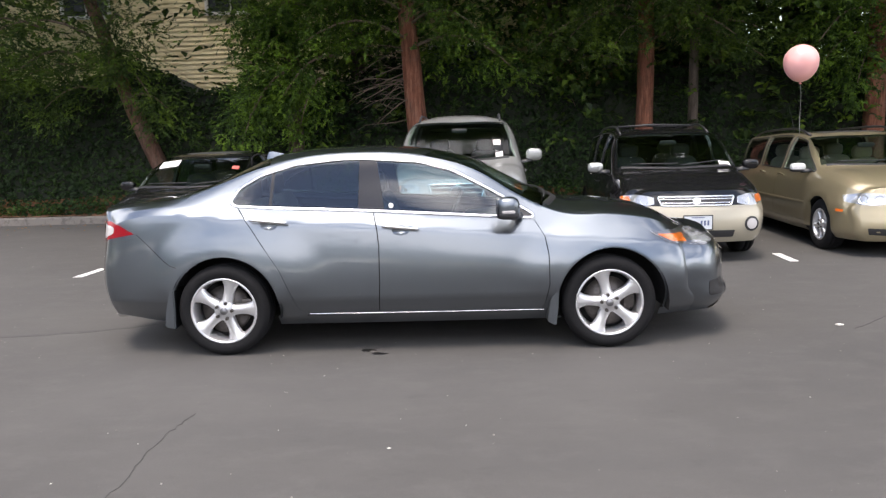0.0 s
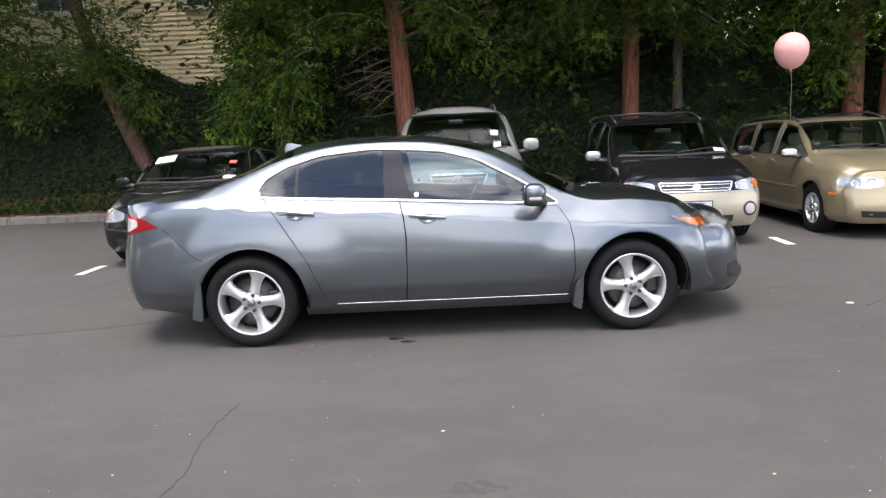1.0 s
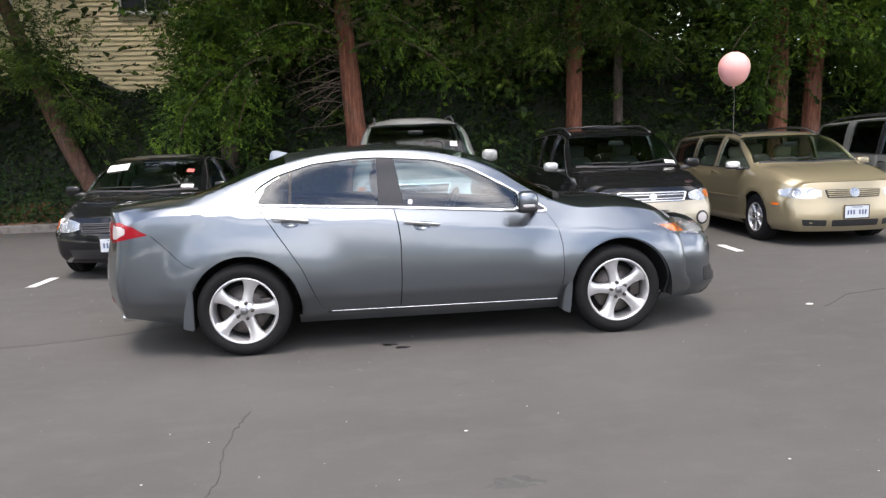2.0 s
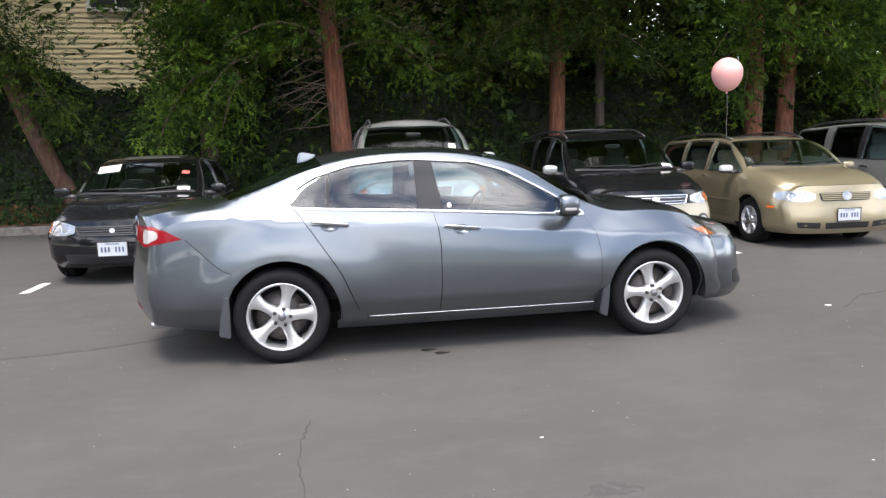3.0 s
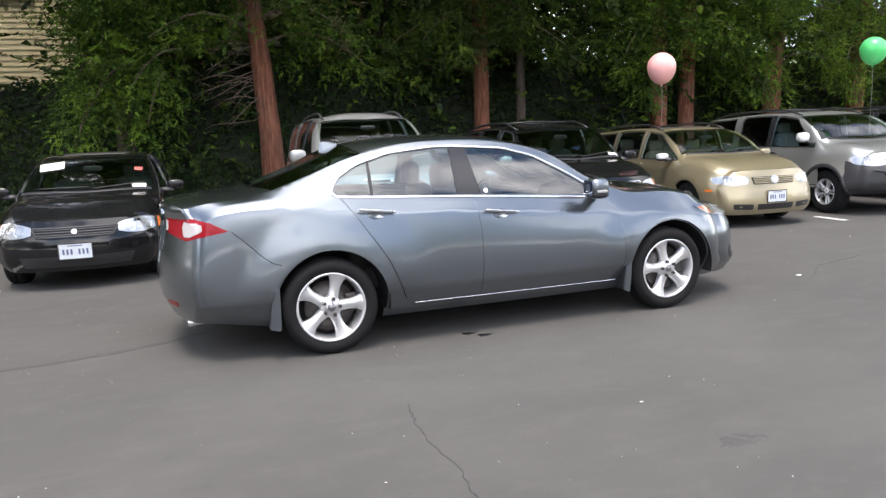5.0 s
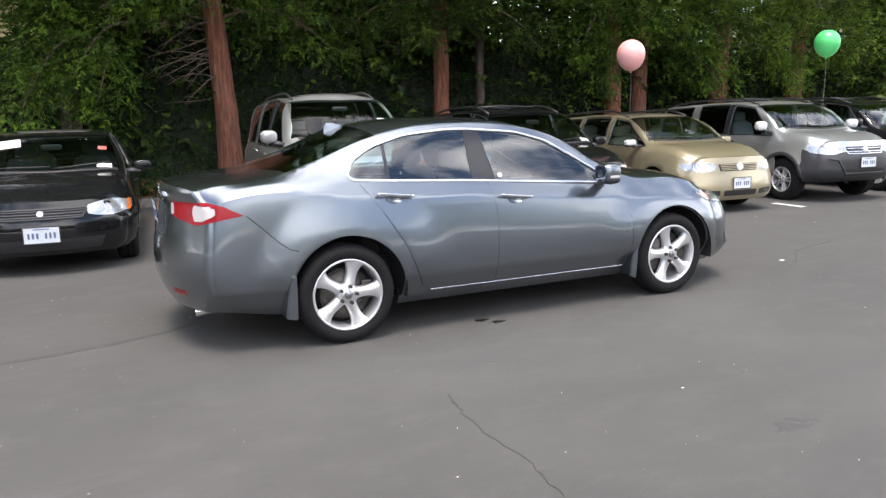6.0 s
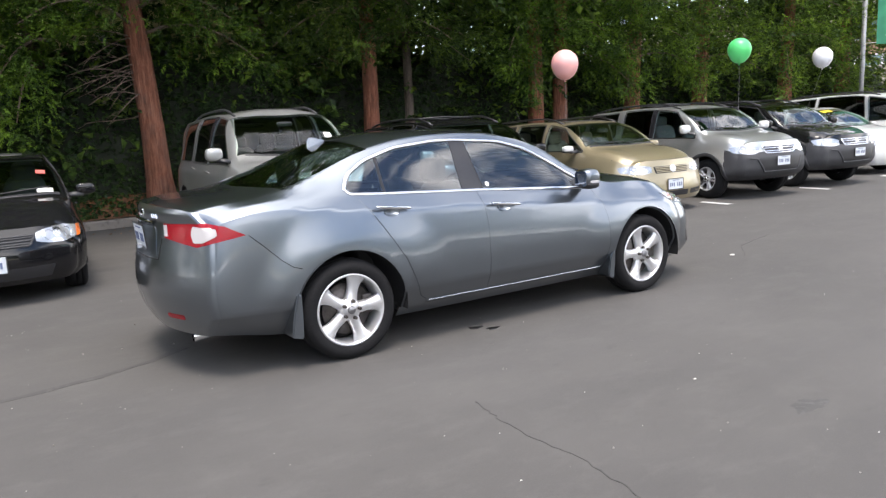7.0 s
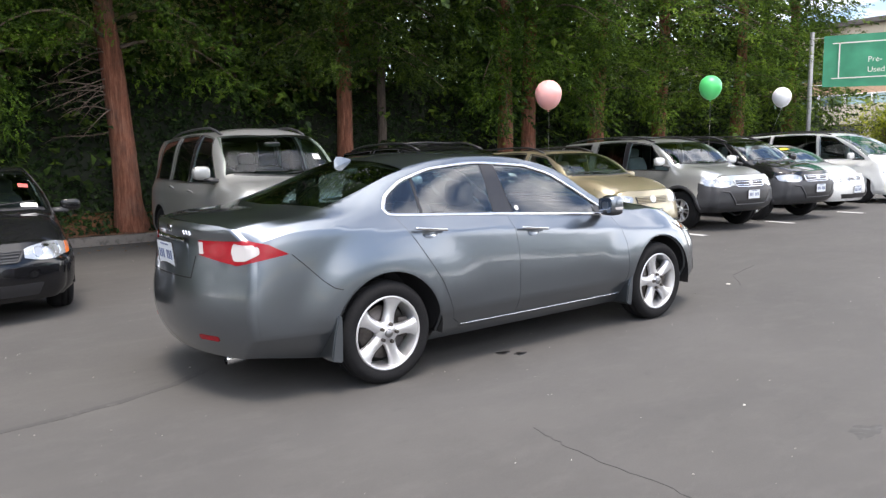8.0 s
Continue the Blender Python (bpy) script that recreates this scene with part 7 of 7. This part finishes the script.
def black_wagon():
    s = profile(L=4.72, W=1.745, H=1.53, wb=2.65, fo=0.93, cowl_z=1.03, hood_z=0.835, nose_z=0.79, belt_f=0.93, belt_r=0.98, cowl_back=0.47, screen=0.74, r=0.325, rim=0.20, spokes=5, zb=0.24,
                paint=P_BLACK, lower_paint=P_CHAMPAGNE, front_bumper_paint=P_CHAMPAGNE, bumper_top=4, glass=[(1.30, 2.36, 0.02, -0.60, G_WINDOW), (0.42, 1.20, 0.05, 0.0, G_DARK), (-0.80, 0.30, 0.14, 0.04, G_DARK)], trim=M_TRIM, c_pillar=0.40, seat=M_SEAT_DARK, bow_front=0.18)
    car, B = build_car("black_wagon", "black station wagon with champagne lower body and bumper", place((4.36, 3.22), -4, s["x_front"]), s)
    front_face(car, B, s, grille=[(-0.42, 0.755), (0.42, 0.755), (0.38, 0.655), (-0.38, 0.655)], bars=2, bar_mat=M_CHROME, frame_mat=M_CHROME, plate_z=0.47, badge=(0.705, 0.045), intake=[[(-0.42, 0.38), (0.42, 0.38), (0.40, 0.30), (-0.40, 0.30)]], fog=(0.62, 0.44, 0.085))
    lamps(car, B, s, 0.46, 0.80, 0.775, 0.645, amber=0.09)
    for side in (-1, 1):
        add_mirror(car, B, (s["cowl"] - 0.30, 0.98, 1.06), (0.12, 0.20, 0.13), side, P_BLACK if side > 0 else P_SILVER, None, False, 0.62, (s["cowl"] - 0.24, 0.80, 1.0))
    roof_rails(car, B, -0.55, s["header"] - 0.1, 0.58, M_TRIM, (0.1, 0.95))
    sticker(car, B, s, 0.16, 0.60, 0.14, 0.08, M_PAPER)
    return car


def gold_wagon():
    s = profile(L=4.40, W=1.735, H=1.435, wb=2.515, fo=0.87, cowl_z=1.01, hood_z=0.815, nose_z=0.765, belt_f=0.92, belt_r=0.95, cowl_back=0.50, screen=0.70, r=0.315, rim=0.195, spokes=6, zb=0.19,
                paint=P_GOLD, glass=[(1.24, 2.22, 0.02, -0.55, G_WINDOW), (0.36, 1.14, 0.06, 0.0, G_WINDOW), (-0.62, 0.26, 0.14, 0.05, G_WINDOW)], trim=M_TRIM, seat=M_SEAT_TAN, dash=M_SEAT_TAN, c_pillar=0.36, back_glass=G_WINDOW, bow_front=0.17, handle_z=0.86, handle_zr=0.87,
                front=[(0.15, -0.08), (0.25, -0.01), (0.46, 0.0), (0.56, -0.03), (0.70, -0.06), (0.85, -0.11), (1.2, -0.2)])
    car, B = build_car("gold_wagon", "beige-gold station wagon with a sunroof", place((6.94, 3.18), -3, s["x_front"]), s)
    front_face(car, B, s, grille=[(-0.36, 0.708), (0.36, 0.708), (0.33, 0.605), (-0.33, 0.605)], bars=4, bar_mat=P_GOLD, bar_w=0.016, plate_z=0.43, badge=(0.665, 0.062), intake=[[(-0.30, 0.335), (0.30, 0.335), (0.29, 0.255), (-0.29, 0.255)], [(0.36, 0.335), (0.64, 0.345), (0.62, 0.27), (0.36, 0.26)], [(-0.36, 0.335), (-0.64, 0.345), (-0.62, 0.27), (-0.36, 0.26)]])
    lamps(car, B, s, 0.40, 0.79, 0.735, 0.595)
    for side in (-1, 1):
        add_mirror(car, B, (s["cowl"] - 0.32, 0.94, 0.995), (0.11, 0.19, 0.11), side, P_WHITE if side < 0 else P_GOLD, M_TRIM, False, 0.62, (s["cowl"] - 0.26, 0.78, 0.955))
        part("side_moulding", B.strip([(0.5, 0.55), (1.3, 0.55), (2.15, 0.55)], 0.035, side=side, off=0.002, high=0.008), P_GOLD, car)
        part("bumper_marker", B.panel(rounded([(2.95, 0.515), (3.06, 0.515), (3.06, 0.545), (2.95, 0.545)], 0.008), side=side, off=0.006, lip=0.01, step=0.03), M_AMBER, car)
    roof_rails(car, B, -0.6, s["header"] - 0.15, 0.57, M_TRIM)
    part("sunroof", B.panel(rounded([(s["header"] - 0.75, -0.40), (s["header"] - 0.22, -0.40), (s["header"] - 0.22, 0.40), (s["header"] - 0.75, 0.40)], 0.06), theta="top", off=0.004, lip=0.01), M_TRIM, car)
    part("whip_antenna", tube([(-0.45, 0, s["zt"][3][1] - 0.02), (-0.75, 0, s["zt"][3][1] + 0.42)], [0.006, 0.002], 6), M_TRIM, car)
    return car


def crossover(name, label, nose, phi, paint, clad):
    s = profile(L=4.54, W=1.78, H=1.60, wb=2.62, fo=0.86, cowl_z=1.12, hood_z=0.965, nose_z=0.93, belt_f=1.01, belt_r=1.05, cowl_back=0.42, screen=0.66, style="suv", r=0.342, rim=0.205, spokes=5, wheel_style="split", zb=0.32, roof_in=0.16, arch=0.39,
                paint=paint, lower_paint=clad, front_bumper_paint=clad, sill_paint=clad, glass=[(1.30, 2.34, 0.02, -0.52, G_WINDOW), (0.42, 1.20, 0.06, 0.0, G_DARK), (-0.68, 0.22, 0.10, 0.05, G_DARK)], trim=M_TRIM, handle_paint=M_TRIM, c_pillar=0.42, seat=M_SEAT_GREY, bumper_top=4, bow_front=0.18,
                front=[(0.3, -0.20), (0.38, -0.07), (0.47, -0.01), (0.60, 0.0), (0.70, -0.01), (0.78, -0.055), (0.92, -0.09), (1.5, -0.2)])
    car, B = build_car(name, label, place(nose, phi, s["x_front"]), s)
    front_face(car, B, s, grille=[(-0.40, 0.870), (0.40, 0.870), (0.34, 0.755), (-0.34, 0.755)], bars=2, bar_mat=M_CHROME, bar_w=0.02, frame_mat=M_CHROME, plate_z=0.625, badge=(0.82, 0.05), intake=[[(-0.50, 0.655), (0.50, 0.655), (0.38, 0.47), (-0.38, 0.47)]])
    part("bumper_edge", B.strip([(-0.66, 0.69), (-0.53, 0.67), (-0.40, 0.455), (0.40, 0.455), (0.53, 0.67), (0.66, 0.69)], 0.03, theta=0, off=0.002, high=0.014), clad, car)
    part("skid_panel", B.panel(rounded([(-0.62, 0.335), (0.62, 0.335), (0.58, 0.385), (-0.58, 0.385)], 0.015), theta=0, off=0.003, lip=0.02, step=0.05), M_TRIM, car)
    lamps(car, B, s, 0.46, 0.81, 0.885, 0.745, rise=0.015)
    for side in (-1, 1):
        add_mirror(car, B, (s["cowl"] - 0.28, 1.0, 1.20), (0.12, 0.21, 0.15), side, paint if paint is P_BLACK else P_WHITE, None, False, 0.62, (s["cowl"] - 0.2, 0.83, 1.10))
        for hx in (0.0, s["base"]):
            part("arch_cladding", B.strip(arc(hx, s["hub"], s["arch"] + 0.028, 4, 176, 26), 0.062, side=side, off=0.003, high=0.012), clad, car)
        part("side_moulding", B.strip([(0.55, 0.62), (1.3, 0.62), (2.1, 0.62)], 0.06, side=side, off=0.002, high=0.010), clad, car)
    dark_pillar(car, B, 1.195, 1.305, 0.0, 0.02)
    roof_rails(car, B, -0.55, s["header"] - 0.1, 0.60, M_TRIM, (0.1, 0.85))
    return car


def pale_sedan():
    s = profile(L=4.55, W=1.72, H=1.47, wb=2.60, fo=0.90, cowl_z=1.02, hood_z=0.81, nose_z=0.77, belt_f=0.92, belt_r=0.97, cowl_back=0.40, screen=0.80, style="sedan", deck=1.02, r=0.305, rim=0.19, spokes=6,
                paint=P_WHITE, glass=[(1.22, 2.36, 0.02, -0.62, G_WINDOW), (0.28, 1.14, 0.18, -0.02, G_WINDOW)], trim=M_TRIM)
    car, B = build_car("pale_sedan", "pearl white compact sedan with a yellow windscreen sticker", place((14.75, 3.6), -4, s["x_front"]), s)
    front_face(car, B, s, grille=[(-0.30, 0.735), (0.30, 0.735), (0.26, 0.64), (-0.26, 0.64)], bars=2, bar_mat=M_CHROME, frame_mat=M_CHROME, plate_z=0.45, badge=(0.69, 0.05), intake=[[(-0.5, 0.36), (0.5, 0.36), (0.46, 0.26), (-0.46, 0.26)]])
    lamps(car, B, s, 0.44, 0.80, 0.75, 0.60)
    for side in (-1, 1):
        add_mirror(car, B, (s["cowl"] - 0.32, 0.94, 1.02), (0.11, 0.18, 0.12), side, P_WHITE, None, False, 0.62, (s["cowl"] - 0.26, 0.78, 0.97))
    sticker(car, B, s, 0.82, -0.30, 0.34, 0.12, M_PAPER_YELLOW, "price_sticker", "yellow oval sticker on the windscreen")
    return car


def silver_van():
    s = profile(L=5.1, W=1.93, H=1.73, wb=3.0, fo=0.95, cowl_z=1.16, hood_z=0.92, nose_z=0.85, belt_f=1.04, belt_r=1.08, cowl_back=0.10, screen=0.95, style="van", r=0.33, rim=0.20, spokes=6, zb=0.22, roof_in=0.18,
                paint=P_WHITE, glass=[(1.85, 3.05, 0.02, -0.80, G_WINDOW), (0.55, 1.75, 0.04, 0.0, G_DARK), (-0.85, 0.45, 0.12, 0.04, G_DARK)], trim=M_TRIM, c_pillar=0.55)
    car, B = build_car("silver_minivan", "pale silver minivan at the far end of the row", place((17.6, 3.4), -4, s["x_front"]), s)
    front_face(car, B, s, grille=[(-0.34, 0.80), (0.34, 0.80), (0.28, 0.68), (-0.28, 0.68)], bars=2, plate_z=0.48, badge=(0.74, 0.05))
    lamps(car, B, s, 0.48, 0.88, 0.83, 0.68)
    for side in (-1, 1):
        add_mirror(car, B, (s["cowl"] - 0.42, 1.06, 1.16), (0.12, 0.22, 0.16), side, P_WHITE, None, False, 0.62, (s["cowl"] - 0.3, 0.88, 1.08))
    roof_rails(car, B, -0.4, s["header"] - 0.2, 0.66, M_TRIM)
    return car


black_sedan()
silver_suv()
black_wagon()
gold_wagon()
crossover("silver_crossover", "silver crossover with dark grey bumper and cladding", (9.47, 3.03), -5.5, P_SILVER, M_GREYPLASTIC)
crossover("black_crossover", "black crossover with dark grey bumper and cladding", (11.9, 3.05), -4, P_BLACK, M_GREYPLASTIC)
pale_sedan()
silver_van()


# ---------- balloons ----------
M_STRING = plain("ribbon", (0.30, 0.29, 0.28), 0.5, 0.0, 40.0, 0.1)

def balloon(label, at, foot, color, d=0.40):
    b = thing("balloon", label, "balloon", Matrix.Translation(at), "balloons tied to the cars")
    k = Mat("balloon_" + label.split()[0])
    k.put("Base Color", (*color, 1)).put("Roughness", 0.28).put("Subsurface Weight", 0.25).put("Subsurface Radius", (0.1, 0.1, 0.1))
    prof = []
    for i in range(25):
        a = math.pi * i / 24
        r = math.sin(a) * d / 2
        z = math.cos(a) * d / 2
        if z < 0:
            z *= 1.22
            r *= 1 - 0.10 * (-z / d) ** 1.5
        prof.append((max(r, 0.0006), z))
    part("envelope", revolve(prof[::-1], 36, "z"), k.m, b)
    zn = -d * 0.61
    part("knot", revolve([(0.004, zn + 0.01), (0.010, zn), (0.018, zn - 0.025), (0.001, zn - 0.024)], 14, "z"), k.m, b)
    v = Vector(foot) - Vector(at)
    pts = [(v.x * t + 0.015 * math.sin(5 * t) * (1 - t), v.y * t, zn - 0.01 + (v.z - zn + 0.01) * t) for t in np.linspace(0, 1, 12)]
    part("string", tube(pts, 0.0025, 5), M_STRING, b, "thin pale ribbon")


balloon("pink glossy balloon tied to the gold wagon's roof", (6.07, 4.6, 2.33), (6.10, 4.62, 1.40), (0.90, 0.46, 0.43), 0.42)
balloon("green glossy balloon tied to a parked crossover", (9.75, 4.1, 2.54), (9.78, 4.12, 1.1), (0.10, 0.66, 0.20), 0.40)
balloon("white glossy balloon tied to a parked car", (13.6, 4.8, 2.53), (14.08, 5.5, 1.15), (0.85, 0.85, 0.86), 0.40)


# ---------- house behind the bank ----------
def house():
    x0, x1, y0, zt = -17.0, 9.5, 15.2, 8.2
    h = thing("house", "cream lap-sided house with white trimmed windows", "house")
    wins = [(-4.95, -3.75, 5.05, 6.5), (-8.9, -7.7, 5.05, 6.5), (1.05, 2.6, 3.35, 3.95), (5.2, 6.6, 3.35, 4.6)]
    core = bmesh.new()
    box(core, (x1 - x0, 0.2, zt), ((x0 + x1) / 2, y0 + 0.25, zt / 2))
    part("wall", core, M_SIDING, h)
    # lap boards, each a tilted plank
    exp = 0.125
    board_mesh = {}
    n = int((zt - 2.2) / exp)
    for i in range(n):
        z = 2.2 + i * exp
        spans = [(x0, x1)]
        for a, b, c, d in wins:
            if c - 0.1 < z + exp * 0.5 < d + 0.1:
                new_spans = []
                for s0, s1 in spans:
                    if a - 0.09 > s0 and b + 0.09 < s1:
                        new_spans += [(s0, a - 0.09), (b + 0.09, s1)]
                    else:
                        new_spans.append((s0, s1))
                spans = new_spans
        for s0, s1 in spans:
            key = round(s1 - s0, 3)
            if key not in board_mesh:
                L = s1 - s0
                vs = [(0, 0.0, 0), (L, 0.0, 0), (L, 0.022, exp + 0.02), (0, 0.022, exp + 0.02), (0, 0.03, 0), (L, 0.03, 0), (L, 0.03, exp + 0.02), (0, 0.03, exp + 0.02)]
                me = pymesh("board", vs, [(0, 1, 2, 3), (4, 7, 6, 5), (0, 4, 5, 1), (3, 2, 6, 7), (0, 3, 7, 4), (1, 5, 6, 2)], False)
                me.materials.append(M_SIDING)
                board_mesh[key] = me
            ob = part("siding_board", board_mesh[key], M_SIDING, h)
            ob.location = (s0, y0 + 0.118, z)
    for a, b, c, d in wins:
        w = part("window", boxes(((b - a + 0.18, 0.05, 0.09), ((a + b) / 2, y0 + 0.10, d + 0.045), 0.006), ((b - a + 0.18, 0.07, 0.09), ((a + b) / 2, y0 + 0.09, c - 0.045), 0.006), ((0.09, 0.05, d - c), (a - 0.045, y0 + 0.10, (c + d) / 2), 0.006), ((0.09, 0.05, d - c), (b + 0.045, y0 + 0.10, (c + d) / 2), 0.006), ((0.04, 0.03, d - c), ((a + b) / 2, y0 + 0.12, (c + d) / 2), 0.004)), M_WHITE, h, "white window frame")
        # opaque pane, coloured near-black for the unlit room behind it
        part("pane", boxes(((b - a, 0.01, d - c), ((a + b) / 2, y0 + 0.14, (c + d) / 2), 0)), M_ROOM_SHADE, w)
    part("roof", boxes(((x1 - x0 + 0.8, 3.5, 0.15), ((x0 + x1) / 2, y0 + 1.2, zt + 0.1), 0.02)), M_ROOFING, h)


house()


# ---------- far end of the lot ----------
M_STUCCO = plain("beige_stucco", (0.50, 0.44, 0.35), 0.85, 0.0, 4.0, 0.08)
M_BRICKBAND = plain("tan_band", (0.48, 0.31, 0.20), 0.8, 0.0, 6.0, 0.1)
M_GLASSBAND = plain("office_glass", (0.16, 0.24, 0.25), 0.08, 0.3, 1.0, 0.3)
M_BANNER = plain("green_banner", (0.045, 0.29, 0.16), 0.6, 0.0, 2.0, 0.15)
M_POLE = plain("grey_pole", (0.32, 0.32, 0.32), 0.5, 0.4, 20.0, 0.1)


def office():
    b = thing("office_building", "beige office building with window bands and a parking level", "building")
    x, y0, y1 = 45.0, 8.0, 40.0
    ym, w = (y0 + y1) / 2, y1 - y0
    part("wall", boxes(((12, w, 1.2), (x + 6.2, ym, 3.3), 0.02)), M_STUCCO, b)
    part("wall", boxes(((12, w, 0.9), (x + 6.2, ym, 5.0), 0.02)), M_BRICKBAND, b)
    part("wall", boxes(((12, w, 2.0), (x + 6.2, ym, 7.6), 0.02)), M_STUCCO, b)
    # solid near-black box stands for the shade inside the open level
    part("parking_level", boxes(((11, w - 1, 2.7), (x + 7.2, ym, 1.35), 0.02)), M_ROOM_SHADE, b)
    for k in range(9):
        part("pillar", boxes(((0.5, 0.5, 2.7), (x + 0.6, y0 + 0.6 + k * (w - 1.2) / 8, 1.35), 0.02)), M_STUCCO, b)
    for z0, z1 in ((3.9, 4.55), (5.45, 6.6)):
        n = 20
        for k in range(n):
            yy = y0 + (k + 0.5) * w / n
            win = part("window", boxes(((0.16, 0.10, z1 - z0), (x + 0.2, yy - w / n / 2 + 0.05, (z0 + z1) / 2), 0.01), ((0.14, w / n, 0.07), (x + 0.2, yy, z1 - 0.03), 0.01)), M_WHITE, b)
            part("pane", boxes(((0.05, w / n - 0.1, z1 - z0), (x + 0.32, yy + 0.05, (z0 + z1) / 2), 0)), M_GLASSBAND, win)
    part("roof", boxes(((12.6, w + 0.6, 0.3), (x + 6.0, ym, 8.75), 0.03)), M_ROOFING, b)


office()


def banner_sign():
    b = thing("banner", "green vinyl banner with a white border hung between poles", "banner", Matrix.Translation((22.1, 8.0, 0)) @ Matrix.Rotation(radians(-62), 4, "Z"))
    L, z0, z1 = 4.2, 3.32, 4.92
    n = 24
    vs, fs = [], []
    for d in (0, 0.012):
        for i in range(n + 1):
            for q in range(7):
                t = q / 6
                vs.append((L * i / n, 0.03 * math.sin(i * 0.9) * math.sin(math.pi * t) + d, z0 + (z1 - z0) * t - 0.05 * math.sin(math.pi * i / n) * (1 - t)))
    m = (n + 1) * 7
    for i in range(n):
        for q in range(6):
            a = i * 7 + q
            fs += [(a, a + 7, a + 8, a + 1), (m + a + 1, m + a + 8, m + a + 7, m + a)]
    part("sheet", pymesh("sheet", vs, fs), M_BANNER, b)
    for nm, size, at in (("border_line", (L - 0.5, 0.01, 0.035), (L / 2, -0.045, z1 - 0.25)), ("border_line", (L - 0.5, 0.01, 0.035), (L / 2, -0.045, z0 + 0.25)), ("border_line", (0.035, 0.01, z1 - z0 - 0.5), (0.25 + 0.2, -0.045, (z0 + z1) / 2))):
        part(nm, boxes((size, at, 0)), M_PAPER, b)
    for k, (txt, zz) in enumerate((("Pre-", 4.14), ("Used", 3.82))):
        cu = bpy.data.curves.new("lettering", "FONT")
        cu.body = txt
        cu.size = 0.235
        cu.extrude = 0.004
        tmp = bpy.data.objects.new("lettering", cu)
        me = bpy.data.meshes.new_from_object(tmp)
        bpy.data.objects.remove(tmp)
        ob = part("lettering", me, M_PAPER, b)
        ob.matrix_local = Matrix.Translation((1.25, -0.05, zz - 0.1)) @ Matrix.Rotation(math.pi / 2, 4, "X")
    for zz in (4.14, 3.82):
        part("word_bar", boxes(((1.3, 0.01, 0.2), (2.85, -0.05, zz), 0)), M_PAPER, b)
    for xx in (-0.35, L + 0.3):
        part("pole", tube([(xx, 0.05, 0), (xx, 0.05, 5.08)], 0.07, 12), M_POLE, b)
        for zz in (z0 + 0.05, z1 - 0.05):
            part("tie", tube([(xx, 0.0, zz), (0.0 if xx < 0 else L, 0.0, zz)], 0.008, 6), M_PAPER, b)


banner_sign()

M_SHRUB = leaf_mat("shrub_leaf", (0.10, 0.14, 0.02), (0.28, 0.32, 0.05))


def shrub_tree():
    t = thing("young_tree", "small yellow-green leafy tree beyond the lot", "tree", Matrix())
    part("trunk", trunk_mesh([(28.6, 8.6, 0), (28.6, 8.6, 1.0), (28.7, 8.6, 2.4)], [0.07, 0.06, 0.02], 88), M_GREYBARK, t)
    c = Crown(88)
    for i in range(14):
        a = 2.4 * i
        z = 1.2 + 1.2 * i / 14
        c.bough((28.6, 8.6, z), (28.6 + 0.9 * math.cos(a), 8.6 + 0.9 * math.sin(a), z + 0.5), 0.1, 0.3, 60, 0.02, 0.1, 1.6)
    c.build(t, M_SHRUB, M_TWIG)


shrub_tree()
